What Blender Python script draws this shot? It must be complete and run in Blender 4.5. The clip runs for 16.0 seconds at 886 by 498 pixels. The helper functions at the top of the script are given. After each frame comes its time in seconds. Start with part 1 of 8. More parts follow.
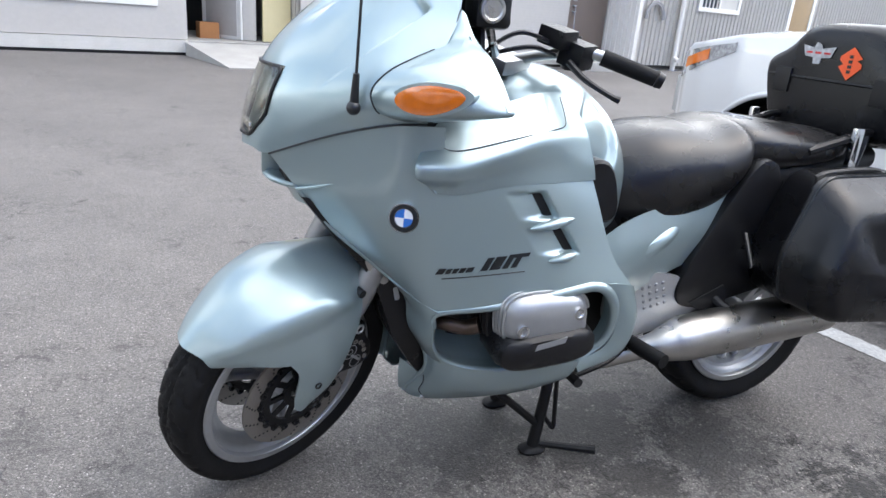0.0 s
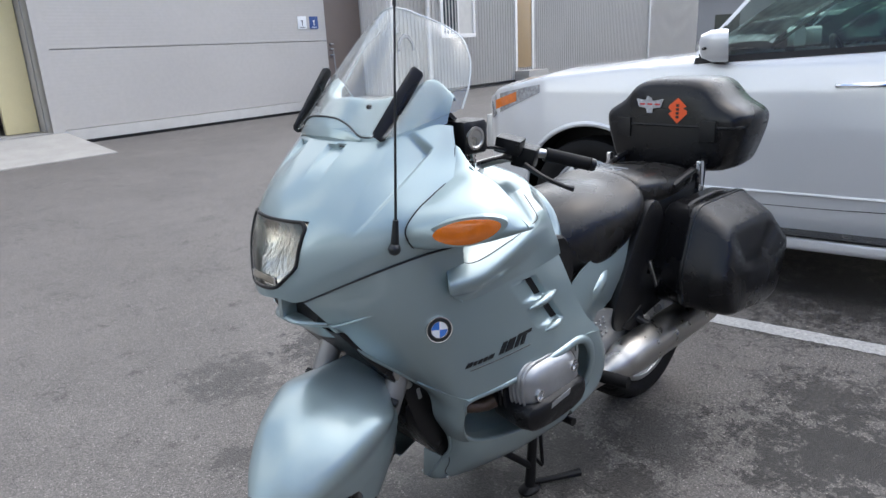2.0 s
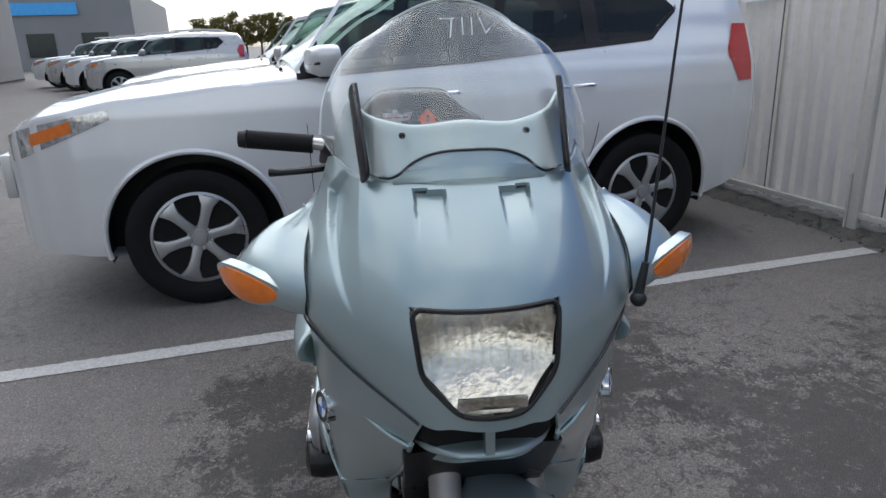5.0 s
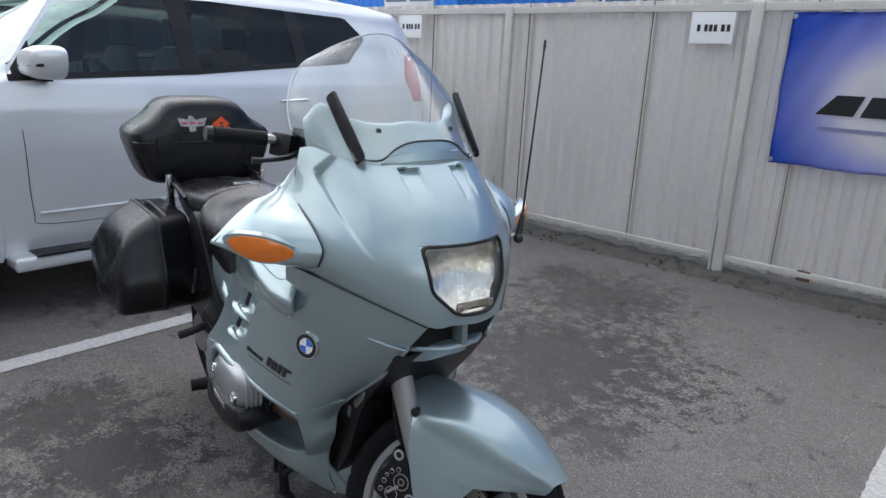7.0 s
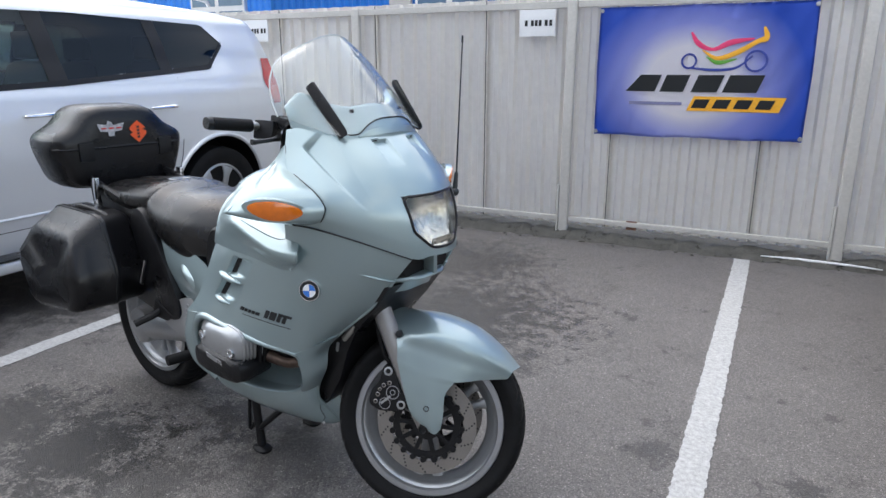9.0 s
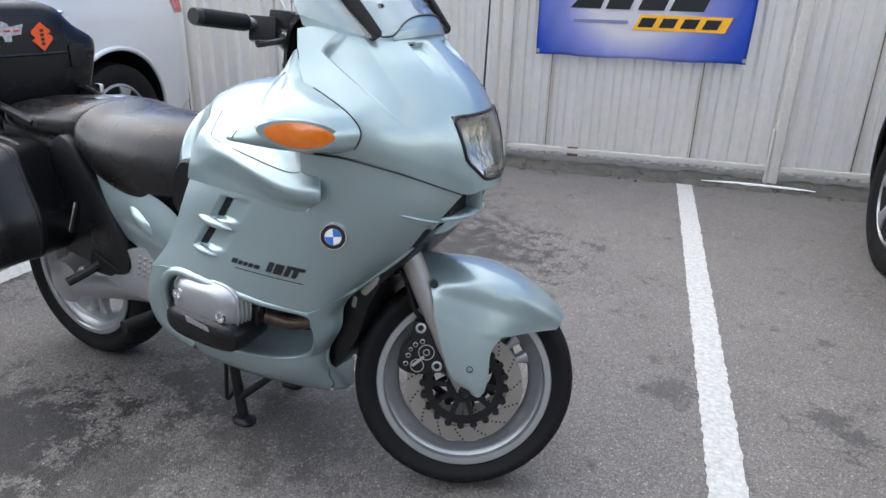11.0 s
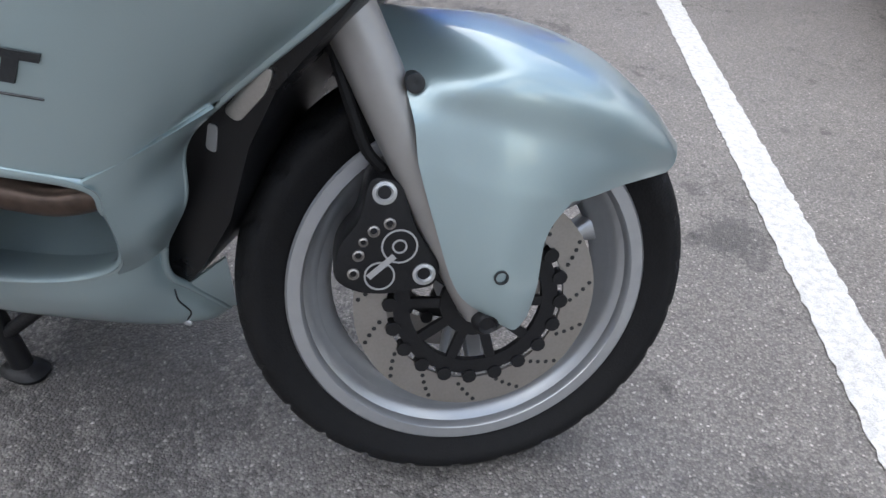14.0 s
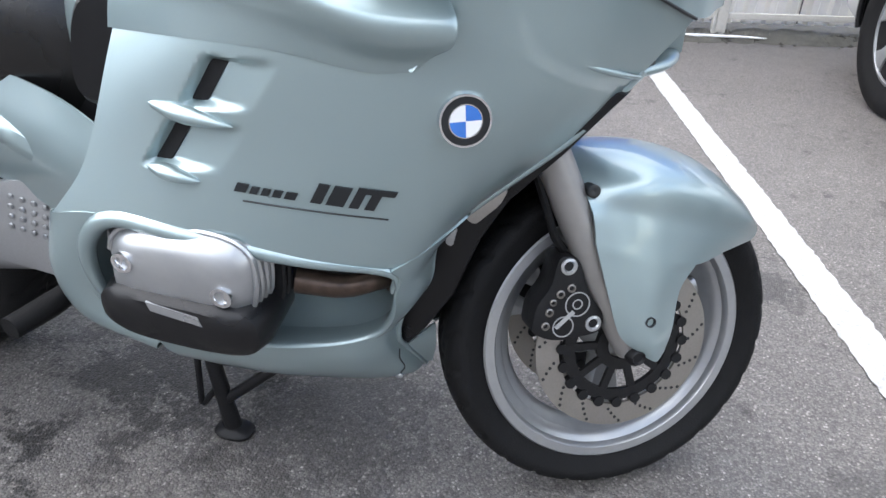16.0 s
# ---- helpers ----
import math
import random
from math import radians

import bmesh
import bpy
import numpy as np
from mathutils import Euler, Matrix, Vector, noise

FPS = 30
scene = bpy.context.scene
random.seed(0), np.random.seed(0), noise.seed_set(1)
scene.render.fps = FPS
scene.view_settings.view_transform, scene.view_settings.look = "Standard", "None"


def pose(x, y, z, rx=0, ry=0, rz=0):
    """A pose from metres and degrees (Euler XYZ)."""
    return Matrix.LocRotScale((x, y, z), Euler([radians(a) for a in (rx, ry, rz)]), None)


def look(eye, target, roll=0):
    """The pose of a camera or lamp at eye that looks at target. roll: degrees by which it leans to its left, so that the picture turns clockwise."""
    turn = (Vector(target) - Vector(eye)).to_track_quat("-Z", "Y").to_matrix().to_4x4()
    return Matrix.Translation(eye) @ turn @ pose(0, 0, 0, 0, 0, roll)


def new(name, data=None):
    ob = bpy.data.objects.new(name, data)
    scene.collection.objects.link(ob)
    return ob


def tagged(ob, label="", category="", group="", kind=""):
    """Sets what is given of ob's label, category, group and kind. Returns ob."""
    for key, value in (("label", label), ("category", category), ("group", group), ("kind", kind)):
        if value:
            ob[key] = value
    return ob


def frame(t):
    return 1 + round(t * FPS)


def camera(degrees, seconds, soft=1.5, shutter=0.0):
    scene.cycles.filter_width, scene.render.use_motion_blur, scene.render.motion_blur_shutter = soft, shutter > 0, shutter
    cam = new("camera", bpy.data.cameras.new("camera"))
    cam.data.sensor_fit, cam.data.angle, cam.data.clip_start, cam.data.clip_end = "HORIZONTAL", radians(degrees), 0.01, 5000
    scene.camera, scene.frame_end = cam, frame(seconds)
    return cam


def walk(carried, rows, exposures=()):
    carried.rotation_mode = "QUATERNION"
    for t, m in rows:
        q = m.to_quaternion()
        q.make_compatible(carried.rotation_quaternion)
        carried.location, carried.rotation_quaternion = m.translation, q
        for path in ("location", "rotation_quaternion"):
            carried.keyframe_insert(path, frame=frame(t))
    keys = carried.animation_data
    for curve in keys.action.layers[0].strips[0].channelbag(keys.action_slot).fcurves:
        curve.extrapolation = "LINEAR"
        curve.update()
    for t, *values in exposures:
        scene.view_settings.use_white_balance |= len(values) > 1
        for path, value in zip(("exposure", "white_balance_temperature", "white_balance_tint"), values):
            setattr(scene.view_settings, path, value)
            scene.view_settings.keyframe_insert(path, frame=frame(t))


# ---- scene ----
import collections
# camera and its walk
cam = camera(67.0, 16.0)
PATH = [
    (0, (0.22, 1.462, 1.155), (-0.527, -0.263, 0.473), 4.9),
    (0.5, (0.361, 1.658, 1.242), (-0.566, -0.022, 0.679), 3.0),
    (1, (0.442, 1.639, 1.29), (-0.566, -0.003, 0.755), 1.2),
    (1.5, (0.557, 1.493, 1.324), (-0.53, -0.096, 0.784), 0.8),
    (2, (0.702, 1.299, 1.359), (-0.581, -0.121, 0.777), -2.7),
    (2.5, (0.734, 1.05, 1.361), (-0.71, -0.215, 0.801), -2.3),
    (3, (0.778, 0.792, 1.364), (-0.712, -0.408, 0.78), -1.5),
    (3.5, (0.847, 0.573, 1.372), (-0.814, -0.328, 0.718), -1.7),
    (3.7, (0.845, 0.486, 1.369), (-0.871, -0.293, 0.699), -1.4),
    (5.8, (0.921, -0.485, 1.388), (-0.896, 0.158, 0.854), 0.3),
    (6, (0.932, -0.559, 1.388), (-0.857, 0.163, 0.859), 1.7),
    (6.5, (1.001, -0.763, 1.384), (-0.619, 0.245, 0.784), 2.4),
    (7, (1.085, -0.894, 1.395), (-0.433, 0.289, 0.851), 2.7),
    (7.5, (1.22, -1.004, 1.401), (-0.242, 0.281, 0.941), -0.0),
    (8, (1.269, -1.16, 1.397), (-0.063, 0.259, 0.936), -0.7),
    (8.5, (1.267, -1.375, 1.381), (0.061, 0.14, 0.882), -0.3),
    (9, (1.164, -1.453, 1.361), (-0.004, 0.082, 0.832), -0.0),
    (9.2, (1.12, -1.476, 1.363), (-0.036, 0.069, 0.835), -0.4),
    (11.3, (0.583, -1.366, 1.256), (-0.219, 0.3, 0.494), 2.4),
    (11.5, (0.549, -1.317, 1.238), (-0.242, 0.342, 0.449), 2.9),
    (12, (0.438, -1.185, 1.13), (-0.294, 0.438, 0.22), 2.9),
    (12.5, (0.318, -1.013, 1.032), (-0.285, 0.627, 0.06), 3.8),
    (13, (0.237, -0.863, 0.937), (-0.19, 0.791, -0.103), 4.6),
    (13.5, (0.166, -0.712, 0.88), (-0.234, 0.861, -0.289), 4.7),
    (14, (0.134, -0.654, 0.863), (-0.256, 0.89, -0.346), 4.5),
    (14.5, (0.128, -0.651, 0.864), (-0.237, 0.871, -0.381), 3.5),
    (15, (0.118, -0.685, 0.88), (-0.213, 0.871, -0.332), 3.8),
    (15.5, (0.073, -0.848, 0.948), (-0.224, 0.789, -0.163), 4.1),
    (16, (-0.065, -0.967, 1.01), (-0.459, 0.708, -0.009), 1.4),
]
walk(cam, [(t, look(eye, target, roll)) for t, eye, target, roll in PATH],
     exposures=[(0, 1.98), (1.0, 1.68), (1.5, 1.6), (2.5, 1.17), (3.5, 0.92), (6, 0.74), (6.5, 0.98), (7, 1.06), (8.5, 1.32), (9, 1.42), (11.5, 1.7), (12.5, 1.84), (13.5, 1.88), (14.5, 1.92), (15.5, 2.0), (16, 2.15)])

# world, sun
world = bpy.data.worlds.new("world")
scene.world = world
world.use_nodes = True
wn = world.node_tree.nodes
sky = wn.new("ShaderNodeTexSky")
sky.sky_type = "NISHITA"
sky.sun_disc = False
sky.sun_elevation = radians(62)
sky.sun_rotation = radians(282)
sky.dust_density = 1.5
sky.air_density = 1.2
wn["Background"].inputs["Strength"].default_value = 0.13
# broken cloud all over the sky: paler and brighter than the blue between
wl = world.node_tree.links
w_co, w_noise, w_ramp, w_mix = wn.new("ShaderNodeTexCoord"), wn.new("ShaderNodeTexNoise"), wn.new("ShaderNodeMapRange"), wn.new("ShaderNodeMix")
w_noise.inputs["Scale"].default_value = 2.6
w_noise.inputs["Detail"].default_value = 7
w_noise.inputs["Roughness"].default_value = 0.55
w_ramp.inputs["From Min"].default_value = 0.44
w_ramp.inputs["From Max"].default_value = 0.60
w_mix.data_type = "RGBA"
wl.new(w_co.outputs["Generated"], w_noise.inputs["Vector"])
wl.new(w_noise.outputs["Fac"], w_ramp.inputs["Value"])
wl.new(w_ramp.outputs["Result"], w_mix.inputs["Factor"])
for w_sat, w_val, w_in in ((0.90, 0.95, "A_Color"), (0.14, 1.60, "B_Color")):
    w_hsv = wn.new("ShaderNodeHueSaturation")
    w_hsv.inputs["Saturation"].default_value = w_sat
    w_hsv.inputs["Value"].default_value = w_val
    wl.new(sky.outputs["Color"], w_hsv.inputs["Color"])
    wl.new(w_hsv.outputs["Color"], [i for i in w_mix.inputs if i.identifier == w_in][0])
wl.new([o for o in w_mix.outputs if o.identifier == "Result_Color"][0], wn["Background"].inputs["Color"])
sun_data = bpy.data.lights.new("sun", "SUN")
sun_data.energy = 0.75
sun_data.angle = radians(110)
sun_data.color = (1.0, 0.985, 0.965)
sun = new("sun", sun_data)
sun.matrix_world = look((0, 0, 30), (0.46, -0.02, 29.12))


# materials
def mat(name, color, rough=0.5, metal=0.0, vary=0.15, scale=4.0, fine=60.0, bump=0.0, bump_scale=200.0, coat=0.0, random=0.0, spec=0.5, rv=0.08, coat_rough=0.06):
    """A painted or raw surface with colour variation at two scales, uneven gloss and fine relief."""
    m = bpy.data.materials.new(name)
    m.use_nodes = True
    nt = m.node_tree
    n, l = nt.nodes, nt.links
    b = n["Principled BSDF"]
    b.inputs["Metallic"].default_value = metal
    b.inputs["Coat Weight"].default_value = coat
    b.inputs["Coat Roughness"].default_value = coat_rough
    b.inputs["Specular IOR Level"].default_value = spec
    tc = n.new("ShaderNodeTexCoord")
    big, small = n.new("ShaderNodeTexNoise"), n.new("ShaderNodeTexNoise")
    for t, s in ((big, scale), (small, fine)):
        t.inputs["Scale"].default_value = s
        t.inputs["Detail"].default_value = 5
        l.new(tc.outputs["Object"], t.inputs["Vector"])
    mix = n.new("ShaderNodeMath")
    mix.operation = "ADD"
    l.new(big.outputs["Fac"], mix.inputs[0])
    l.new(small.outputs["Fac"], mix.inputs[1])
    ramp = n.new("ShaderNodeMapRange")
    ramp.inputs["From Min"].default_value = 0.6
    ramp.inputs["From Max"].default_value = 1.4
    ramp.inputs["To Min"].default_value = 1.0 - vary
    ramp.inputs["To Max"].default_value = 1.0 + vary
    l.new(mix.outputs[0], ramp.inputs["Value"])
    out = ramp.outputs["Result"]
    if random:
        info = n.new("ShaderNodeObjectInfo")
        rr = n.new("ShaderNodeMapRange")
        rr.inputs["To Min"].default_value = 1.0 - random
        rr.inputs["To Max"].default_value = 1.0 + random
        l.new(info.outputs["Random"], rr.inputs["Value"])
        mm = n.new("ShaderNodeMath")
        mm.operation = "MULTIPLY"
        l.new(out, mm.inputs[0])
        l.new(rr.outputs["Result"], mm.inputs[1])
        out = mm.outputs[0]
    vm = n.new("ShaderNodeVectorMath")
    vm.operation = "SCALE"
    vm.inputs[0].default_value = color[:3]
    l.new(out, vm.inputs["Scale"])
    l.new(vm.outputs[0], b.inputs["Base Color"])
    rg = n.new("ShaderNodeMapRange")
    rg.inputs["From Min"].default_value = 0.3
    rg.inputs["From Max"].default_value = 0.7
    rg.inputs["To Min"].default_value = max(rough - rv, 0.02)
    rg.inputs["To Max"].default_value = min(rough + rv, 1.0)
    l.new(big.outputs["Fac"], rg.inputs["Value"])
    l.new(rg.outputs["Result"], b.inputs["Roughness"])
    if bump:
        bn = n.new("ShaderNodeTexNoise")
        bn.inputs["Scale"].default_value = bump_scale
        bn.inputs["Detail"].default_value = 4
        l.new(tc.outputs["Object"], bn.inputs["Vector"])
        bp = n.new("ShaderNodeBump")
        bp.inputs["Strength"].default_value = bump
        bp.inputs["Distance"].default_value = 0.003
        l.new(bn.outputs["Fac"], bp.inputs["Height"])
        l.new(bp.outputs["Normal"], b.inputs["Normal"])
    return m


def glass_mat(name, color, rough=0.0, alpha_mix=0.0, ior=1.45):
    """Thin glazing: clear transmission with a glossy skin."""
    m = bpy.data.materials.new(name)
    m.use_nodes = True
    n, l = m.node_tree.nodes, m.node_tree.links
    n.remove(n["Principled BSDF"])
    out = n["Material Output"]
    tr, gl, lw, mx = n.new("ShaderNodeBsdfTransparent"), n.new("ShaderNodeBsdfGlossy"), n.new("ShaderNodeLayerWeight"), n.new("ShaderNodeMixShader")
    tr.inputs["Color"].default_value = (*color, 1)
    gl.inputs["Roughness"].default_value = rough
    lw.inputs["Blend"].default_value = 0.5
    pw, sc = n.new("ShaderNodeMath"), n.new("ShaderNodeMath")
    pw.operation, sc.operation = "POWER", "MULTIPLY_ADD"
    pw.inputs[1].default_value = 4.0
    f0 = ((ior - 1) / (ior + 1)) ** 2
    sc.inputs[1].default_value = 0.75
    sc.inputs[2].default_value = f0
    l.new(lw.outputs["Facing"], pw.inputs[0])
    l.new(pw.outputs[0], sc.inputs[0])
    l.new(sc.outputs[0], mx.inputs[0])
    l.new(tr.outputs[0], mx.inputs[1])
    l.new(gl.outputs[0], mx.inputs[2])
    last = mx.outputs[0]
    if alpha_mix:
        df, m2 = n.new("ShaderNodeBsdfDiffuse"), n.new("ShaderNodeMixShader")
        df.inputs["Color"].default_value = (0.75, 0.78, 0.78, 1)
        nz = n.new("ShaderNodeTexNoise")
        nz.inputs["Scale"].default_value = 9
        nz.inputs["Detail"].default_value = 6
        mr = n.new("ShaderNodeMapRange")
        mr.inputs["To Min"].default_value = alpha_mix * 0.3
        mr.inputs["To Max"].default_value = alpha_mix * 1.7
        l.new(nz.outputs["Fac"], mr.inputs["Value"])
        l.new(mr.outputs["Result"], m2.inputs[0])
        l.new(last, m2.inputs[1])
        l.new(df.outputs[0], m2.inputs[2])
        last = m2.outputs[0]
    l.new(last, out.inputs["Surface"])
    return m


def asphalt_mat():
    """Worn grey asphalt: stones, fine cracks, dark damp stains with shapes of their own."""
    m = bpy.data.materials.new("asphalt")
    m.use_nodes = True
    n, l = m.node_tree.nodes, m.node_tree.links
    b = n["Principled BSDF"]
    tc = n.new("ShaderNodeTexCoord")
    P = tc.outputs["Object"]

    def noise_tex(scale, detail=6, rough=0.6):
        t = n.new("ShaderNodeTexNoise")
        t.inputs["Scale"].default_value = scale
        t.inputs["Detail"].default_value = detail
        t.inputs["Roughness"].default_value = rough
        l.new(P, t.inputs["Vector"])
        return t

    def mth(op, a, bb=None, c=None, clamp=False):
        t = n.new("ShaderNodeMath")
        t.operation = op
        t.use_clamp = clamp
        for i, v in enumerate((a, bb, c)):
            if v is None:
                continue
            if isinstance(v, (int, float)):
                t.inputs[i].default_value = v
            else:
                l.new(v, t.inputs[i])
        return t.outputs[0]

    def rng(v, a, bb, c, d):
        t = n.new("ShaderNodeMapRange")
        for nm, x in zip(("From Min", "From Max", "To Min", "To Max"), (a, bb, c, d)):
            t.inputs[nm].default_value = x
        l.new(v, t.inputs["Value"])
        return t.outputs["Result"]

    vor = n.new("ShaderNodeTexVoronoi")
    vor.inputs["Scale"].default_value = 230
    l.new(P, vor.inputs["Vector"])
    stone = rng(vor.outputs["Distance"], 0.0, 0.6, 1.18, 0.72)
    sep = n.new("ShaderNodeSeparateColor")
    l.new(vor.outputs["Color"], sep.inputs[0])
    stonecol = rng(sep.outputs[0], 0, 1, 0.62, 1.38)
    chips = mth("MULTIPLY_ADD", mth("GREATER_THAN", sep.outputs[1], 0.955), 0.9, 1.0)
    stonecol = mth("MULTIPLY", stonecol, chips)
    stonecol = mth("MULTIPLY", stonecol, rng(noise_tex(90.0, 3, 0.7).outputs["Fac"], 0.3, 0.7, 0.84, 1.16))
    broad = rng(noise_tex(0.7).outputs["Fac"], 0.3, 0.7, 0.86, 1.12)
    midn = rng(noise_tex(6.0).outputs["Fac"], 0.3, 0.7, 0.92, 1.08)
    ragged = mth("ADD", mth("MULTIPLY", noise_tex(11.0, 10, 0.72).outputs["Fac"], 0.62), mth("MULTIPLY", noise_tex(62.0, 6, 0.7).outputs["Fac"], 0.38))
    tot = mth("MULTIPLY", mth("MULTIPLY", stone, stonecol), mth("MULTIPLY", broad, midn))
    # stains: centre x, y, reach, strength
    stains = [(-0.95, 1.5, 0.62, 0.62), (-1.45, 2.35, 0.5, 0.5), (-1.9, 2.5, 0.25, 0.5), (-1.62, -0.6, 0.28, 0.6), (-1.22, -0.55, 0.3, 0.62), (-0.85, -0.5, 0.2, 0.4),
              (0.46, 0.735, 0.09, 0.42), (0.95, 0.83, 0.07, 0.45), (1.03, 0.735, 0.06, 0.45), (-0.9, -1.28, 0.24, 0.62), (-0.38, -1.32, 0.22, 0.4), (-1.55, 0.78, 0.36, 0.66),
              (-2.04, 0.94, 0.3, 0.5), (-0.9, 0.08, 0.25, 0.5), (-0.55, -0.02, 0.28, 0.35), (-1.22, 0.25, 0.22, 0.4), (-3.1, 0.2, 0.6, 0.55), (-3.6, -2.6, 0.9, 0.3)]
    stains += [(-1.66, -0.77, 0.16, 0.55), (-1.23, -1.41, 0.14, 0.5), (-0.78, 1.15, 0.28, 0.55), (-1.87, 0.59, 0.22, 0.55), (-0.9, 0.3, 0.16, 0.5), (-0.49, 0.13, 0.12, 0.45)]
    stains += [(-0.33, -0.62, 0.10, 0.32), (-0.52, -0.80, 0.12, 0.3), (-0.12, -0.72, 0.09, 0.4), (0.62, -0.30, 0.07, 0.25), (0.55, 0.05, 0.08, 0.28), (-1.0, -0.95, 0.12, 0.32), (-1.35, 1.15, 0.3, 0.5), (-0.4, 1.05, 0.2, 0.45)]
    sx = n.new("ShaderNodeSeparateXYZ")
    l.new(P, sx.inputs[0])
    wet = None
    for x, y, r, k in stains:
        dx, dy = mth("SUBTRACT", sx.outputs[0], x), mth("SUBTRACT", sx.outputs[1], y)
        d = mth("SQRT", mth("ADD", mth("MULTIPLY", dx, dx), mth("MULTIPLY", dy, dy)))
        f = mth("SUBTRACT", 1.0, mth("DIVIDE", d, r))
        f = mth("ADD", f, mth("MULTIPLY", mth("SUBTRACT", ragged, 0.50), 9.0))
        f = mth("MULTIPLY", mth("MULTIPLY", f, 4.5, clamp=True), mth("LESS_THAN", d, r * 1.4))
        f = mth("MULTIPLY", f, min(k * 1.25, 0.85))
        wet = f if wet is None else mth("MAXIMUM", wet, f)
    crk = n.new("ShaderNodeTexVoronoi")
    crk.feature = "DISTANCE_TO_EDGE"
    crk.inputs["Scale"].default_value = 9
    wob = n.new("ShaderNodeVectorMath")
    wob.operation = "ADD"
    wn2 = n.new("ShaderNodeTexNoise")
    wn2.inputs["Scale"].default_value = 14
    l.new(P, wn2.inputs["Vector"])
    sc = n.new("ShaderNodeVectorMath")
    sc.operation = "SCALE"
    sc.inputs["Scale"].default_value = 0.12
    l.new(wn2.outputs["Color"], sc.inputs[0])
    l.new(P, wob.inputs[0])
    l.new(sc.outputs[0], wob.inputs[1])
    l.new(wob.outputs[0], crk.inputs["Vector"])
    crack = mth("MULTIPLY", rng(crk.outputs["Distance"], 0.0, 0.05, 1.0, 0.0), rng(noise_tex(1.1).outputs["Fac"], 0.52, 0.62, 0.0, 0.6))
    # flaked spots: dark rims of lifted crust in clusters
    flk = n.new("ShaderNodeTexVoronoi")
    flk.feature = "DISTANCE_TO_EDGE"
    flk.inputs["Scale"].default_value = 24
    cel = n.new("ShaderNodeTexVoronoi")
    cel.inputs["Scale"].default_value = 24
    wob2, wsc, wnz = n.new("ShaderNodeVectorMath"), n.new("ShaderNodeVectorMath"), noise_tex(38.0, 4, 0.7)
    wob2.operation, wsc.operation = "ADD", "SCALE"
    wsc.inputs["Scale"].default_value = 0.07
    l.new(wnz.outputs["Color"], wsc.inputs[0])
    l.new(P, wob2.inputs[0])
    l.new(wsc.outputs[0], wob2.inputs[1])
    l.new(wob2.outputs[0], flk.inputs["Vector"])
    l.new(wob2.outputs[0], cel.inputs["Vector"])
    csep = n.new("ShaderNodeSeparateColor")
    l.new(cel.outputs["Color"], csep.inputs[0])
    patch = rng(noise_tex(3.4, 4, 0.6).outputs["Fac"], 0.575, 0.63, 0.0, 1.0)
    rimf = mth("MULTIPLY", rng(flk.outputs["Distance"], 0.015, 0.075, 0.62, 0.0), mth("GREATER_THAN", csep.outputs[0], 0.45))
    fill = mth("MULTIPLY", mth("GREATER_THAN", csep.outputs[1], 0.86), 0.45)
    flake = mth("MULTIPLY", mth("MAXIMUM", rimf, fill), patch)
    crack = mth("MAXIMUM", crack, flake)
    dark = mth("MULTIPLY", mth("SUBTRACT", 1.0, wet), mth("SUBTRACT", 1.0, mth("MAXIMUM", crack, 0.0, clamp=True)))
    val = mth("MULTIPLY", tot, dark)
    vm = n.new("ShaderNodeVectorMath")
    vm.operation = "SCALE"
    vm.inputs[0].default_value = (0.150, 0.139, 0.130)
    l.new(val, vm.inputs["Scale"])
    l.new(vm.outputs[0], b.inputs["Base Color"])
    l.new(rng(wet, 0, 1, 0.66, 0.45), b.inputs["Roughness"])
    bp = n.new("ShaderNodeBump")
    bp.inputs["Strength"].default_value = 0.55
    bp.inputs["Distance"].default_value = 0.004
    l.new(mth("SUBTRACT", mth("MULTIPLY", vor.outputs["Distance"], -1.0), crack), bp.inputs["Height"])
    l.new(bp.outputs["Normal"], b.inputs["Normal"])
    return m


M_ASPHALT = asphalt_mat()
M_LINE = mat("road_paint", (0.39, 0.39, 0.38), 0.85, vary=0.40, scale=60, fine=320, bump=0.4, bump_scale=300)
M_PAINT = mat("pearl_paint", (0.315, 0.400, 0.410), 0.38, metal=0.62, vary=0.025, scale=2, fine=900, coat=1.0, rv=0.015, coat_rough=0.03)
M_BLACKP = mat("black_plastic", (0.006, 0.006, 0.007), 0.32, spec=0.35, vary=0.2, scale=8, bump=0.25, bump_scale=700)
M_CASE = mat("case_plastic", (0.006, 0.006, 0.007), 0.27, spec=0.34, vary=0.2, scale=6, bump=0.12, bump_scale=900)
M_SEAT = mat("seat_vinyl", (0.009, 0.0085, 0.0085), 0.27, spec=0.45, vary=0.2, scale=10, bump=0.14, bump_scale=500)
M_RUBBER = mat("rubber", (0.006, 0.006, 0.0065), 0.65, spec=0.2, vary=0.25, scale=12, bump=0.3, bump_scale=300)
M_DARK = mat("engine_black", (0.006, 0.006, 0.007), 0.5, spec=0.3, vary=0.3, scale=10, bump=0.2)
M_ALU = mat("cast_aluminium", (0.48, 0.49, 0.50), 0.38, metal=0.8, vary=0.08, scale=8, fine=200, bump=0.12, bump_scale=600)
M_WHEEL = mat("wheel_silver", (0.38, 0.39, 0.40), 0.34, metal=0.7, vary=0.07, scale=6)
M_STEEL = mat("brushed_steel", (0.46, 0.45, 0.43), 0.33, metal=1.0, vary=0.1, scale=20, fine=300)
M_DISC = mat("disc_steel", (0.30, 0.28, 0.26), 0.42, metal=0.85, vary=0.1, scale=30, fine=300)
M_COPPER = mat("heated_steel", (0.10, 0.072, 0.058), 0.38, metal=0.8, vary=0.4, scale=18)
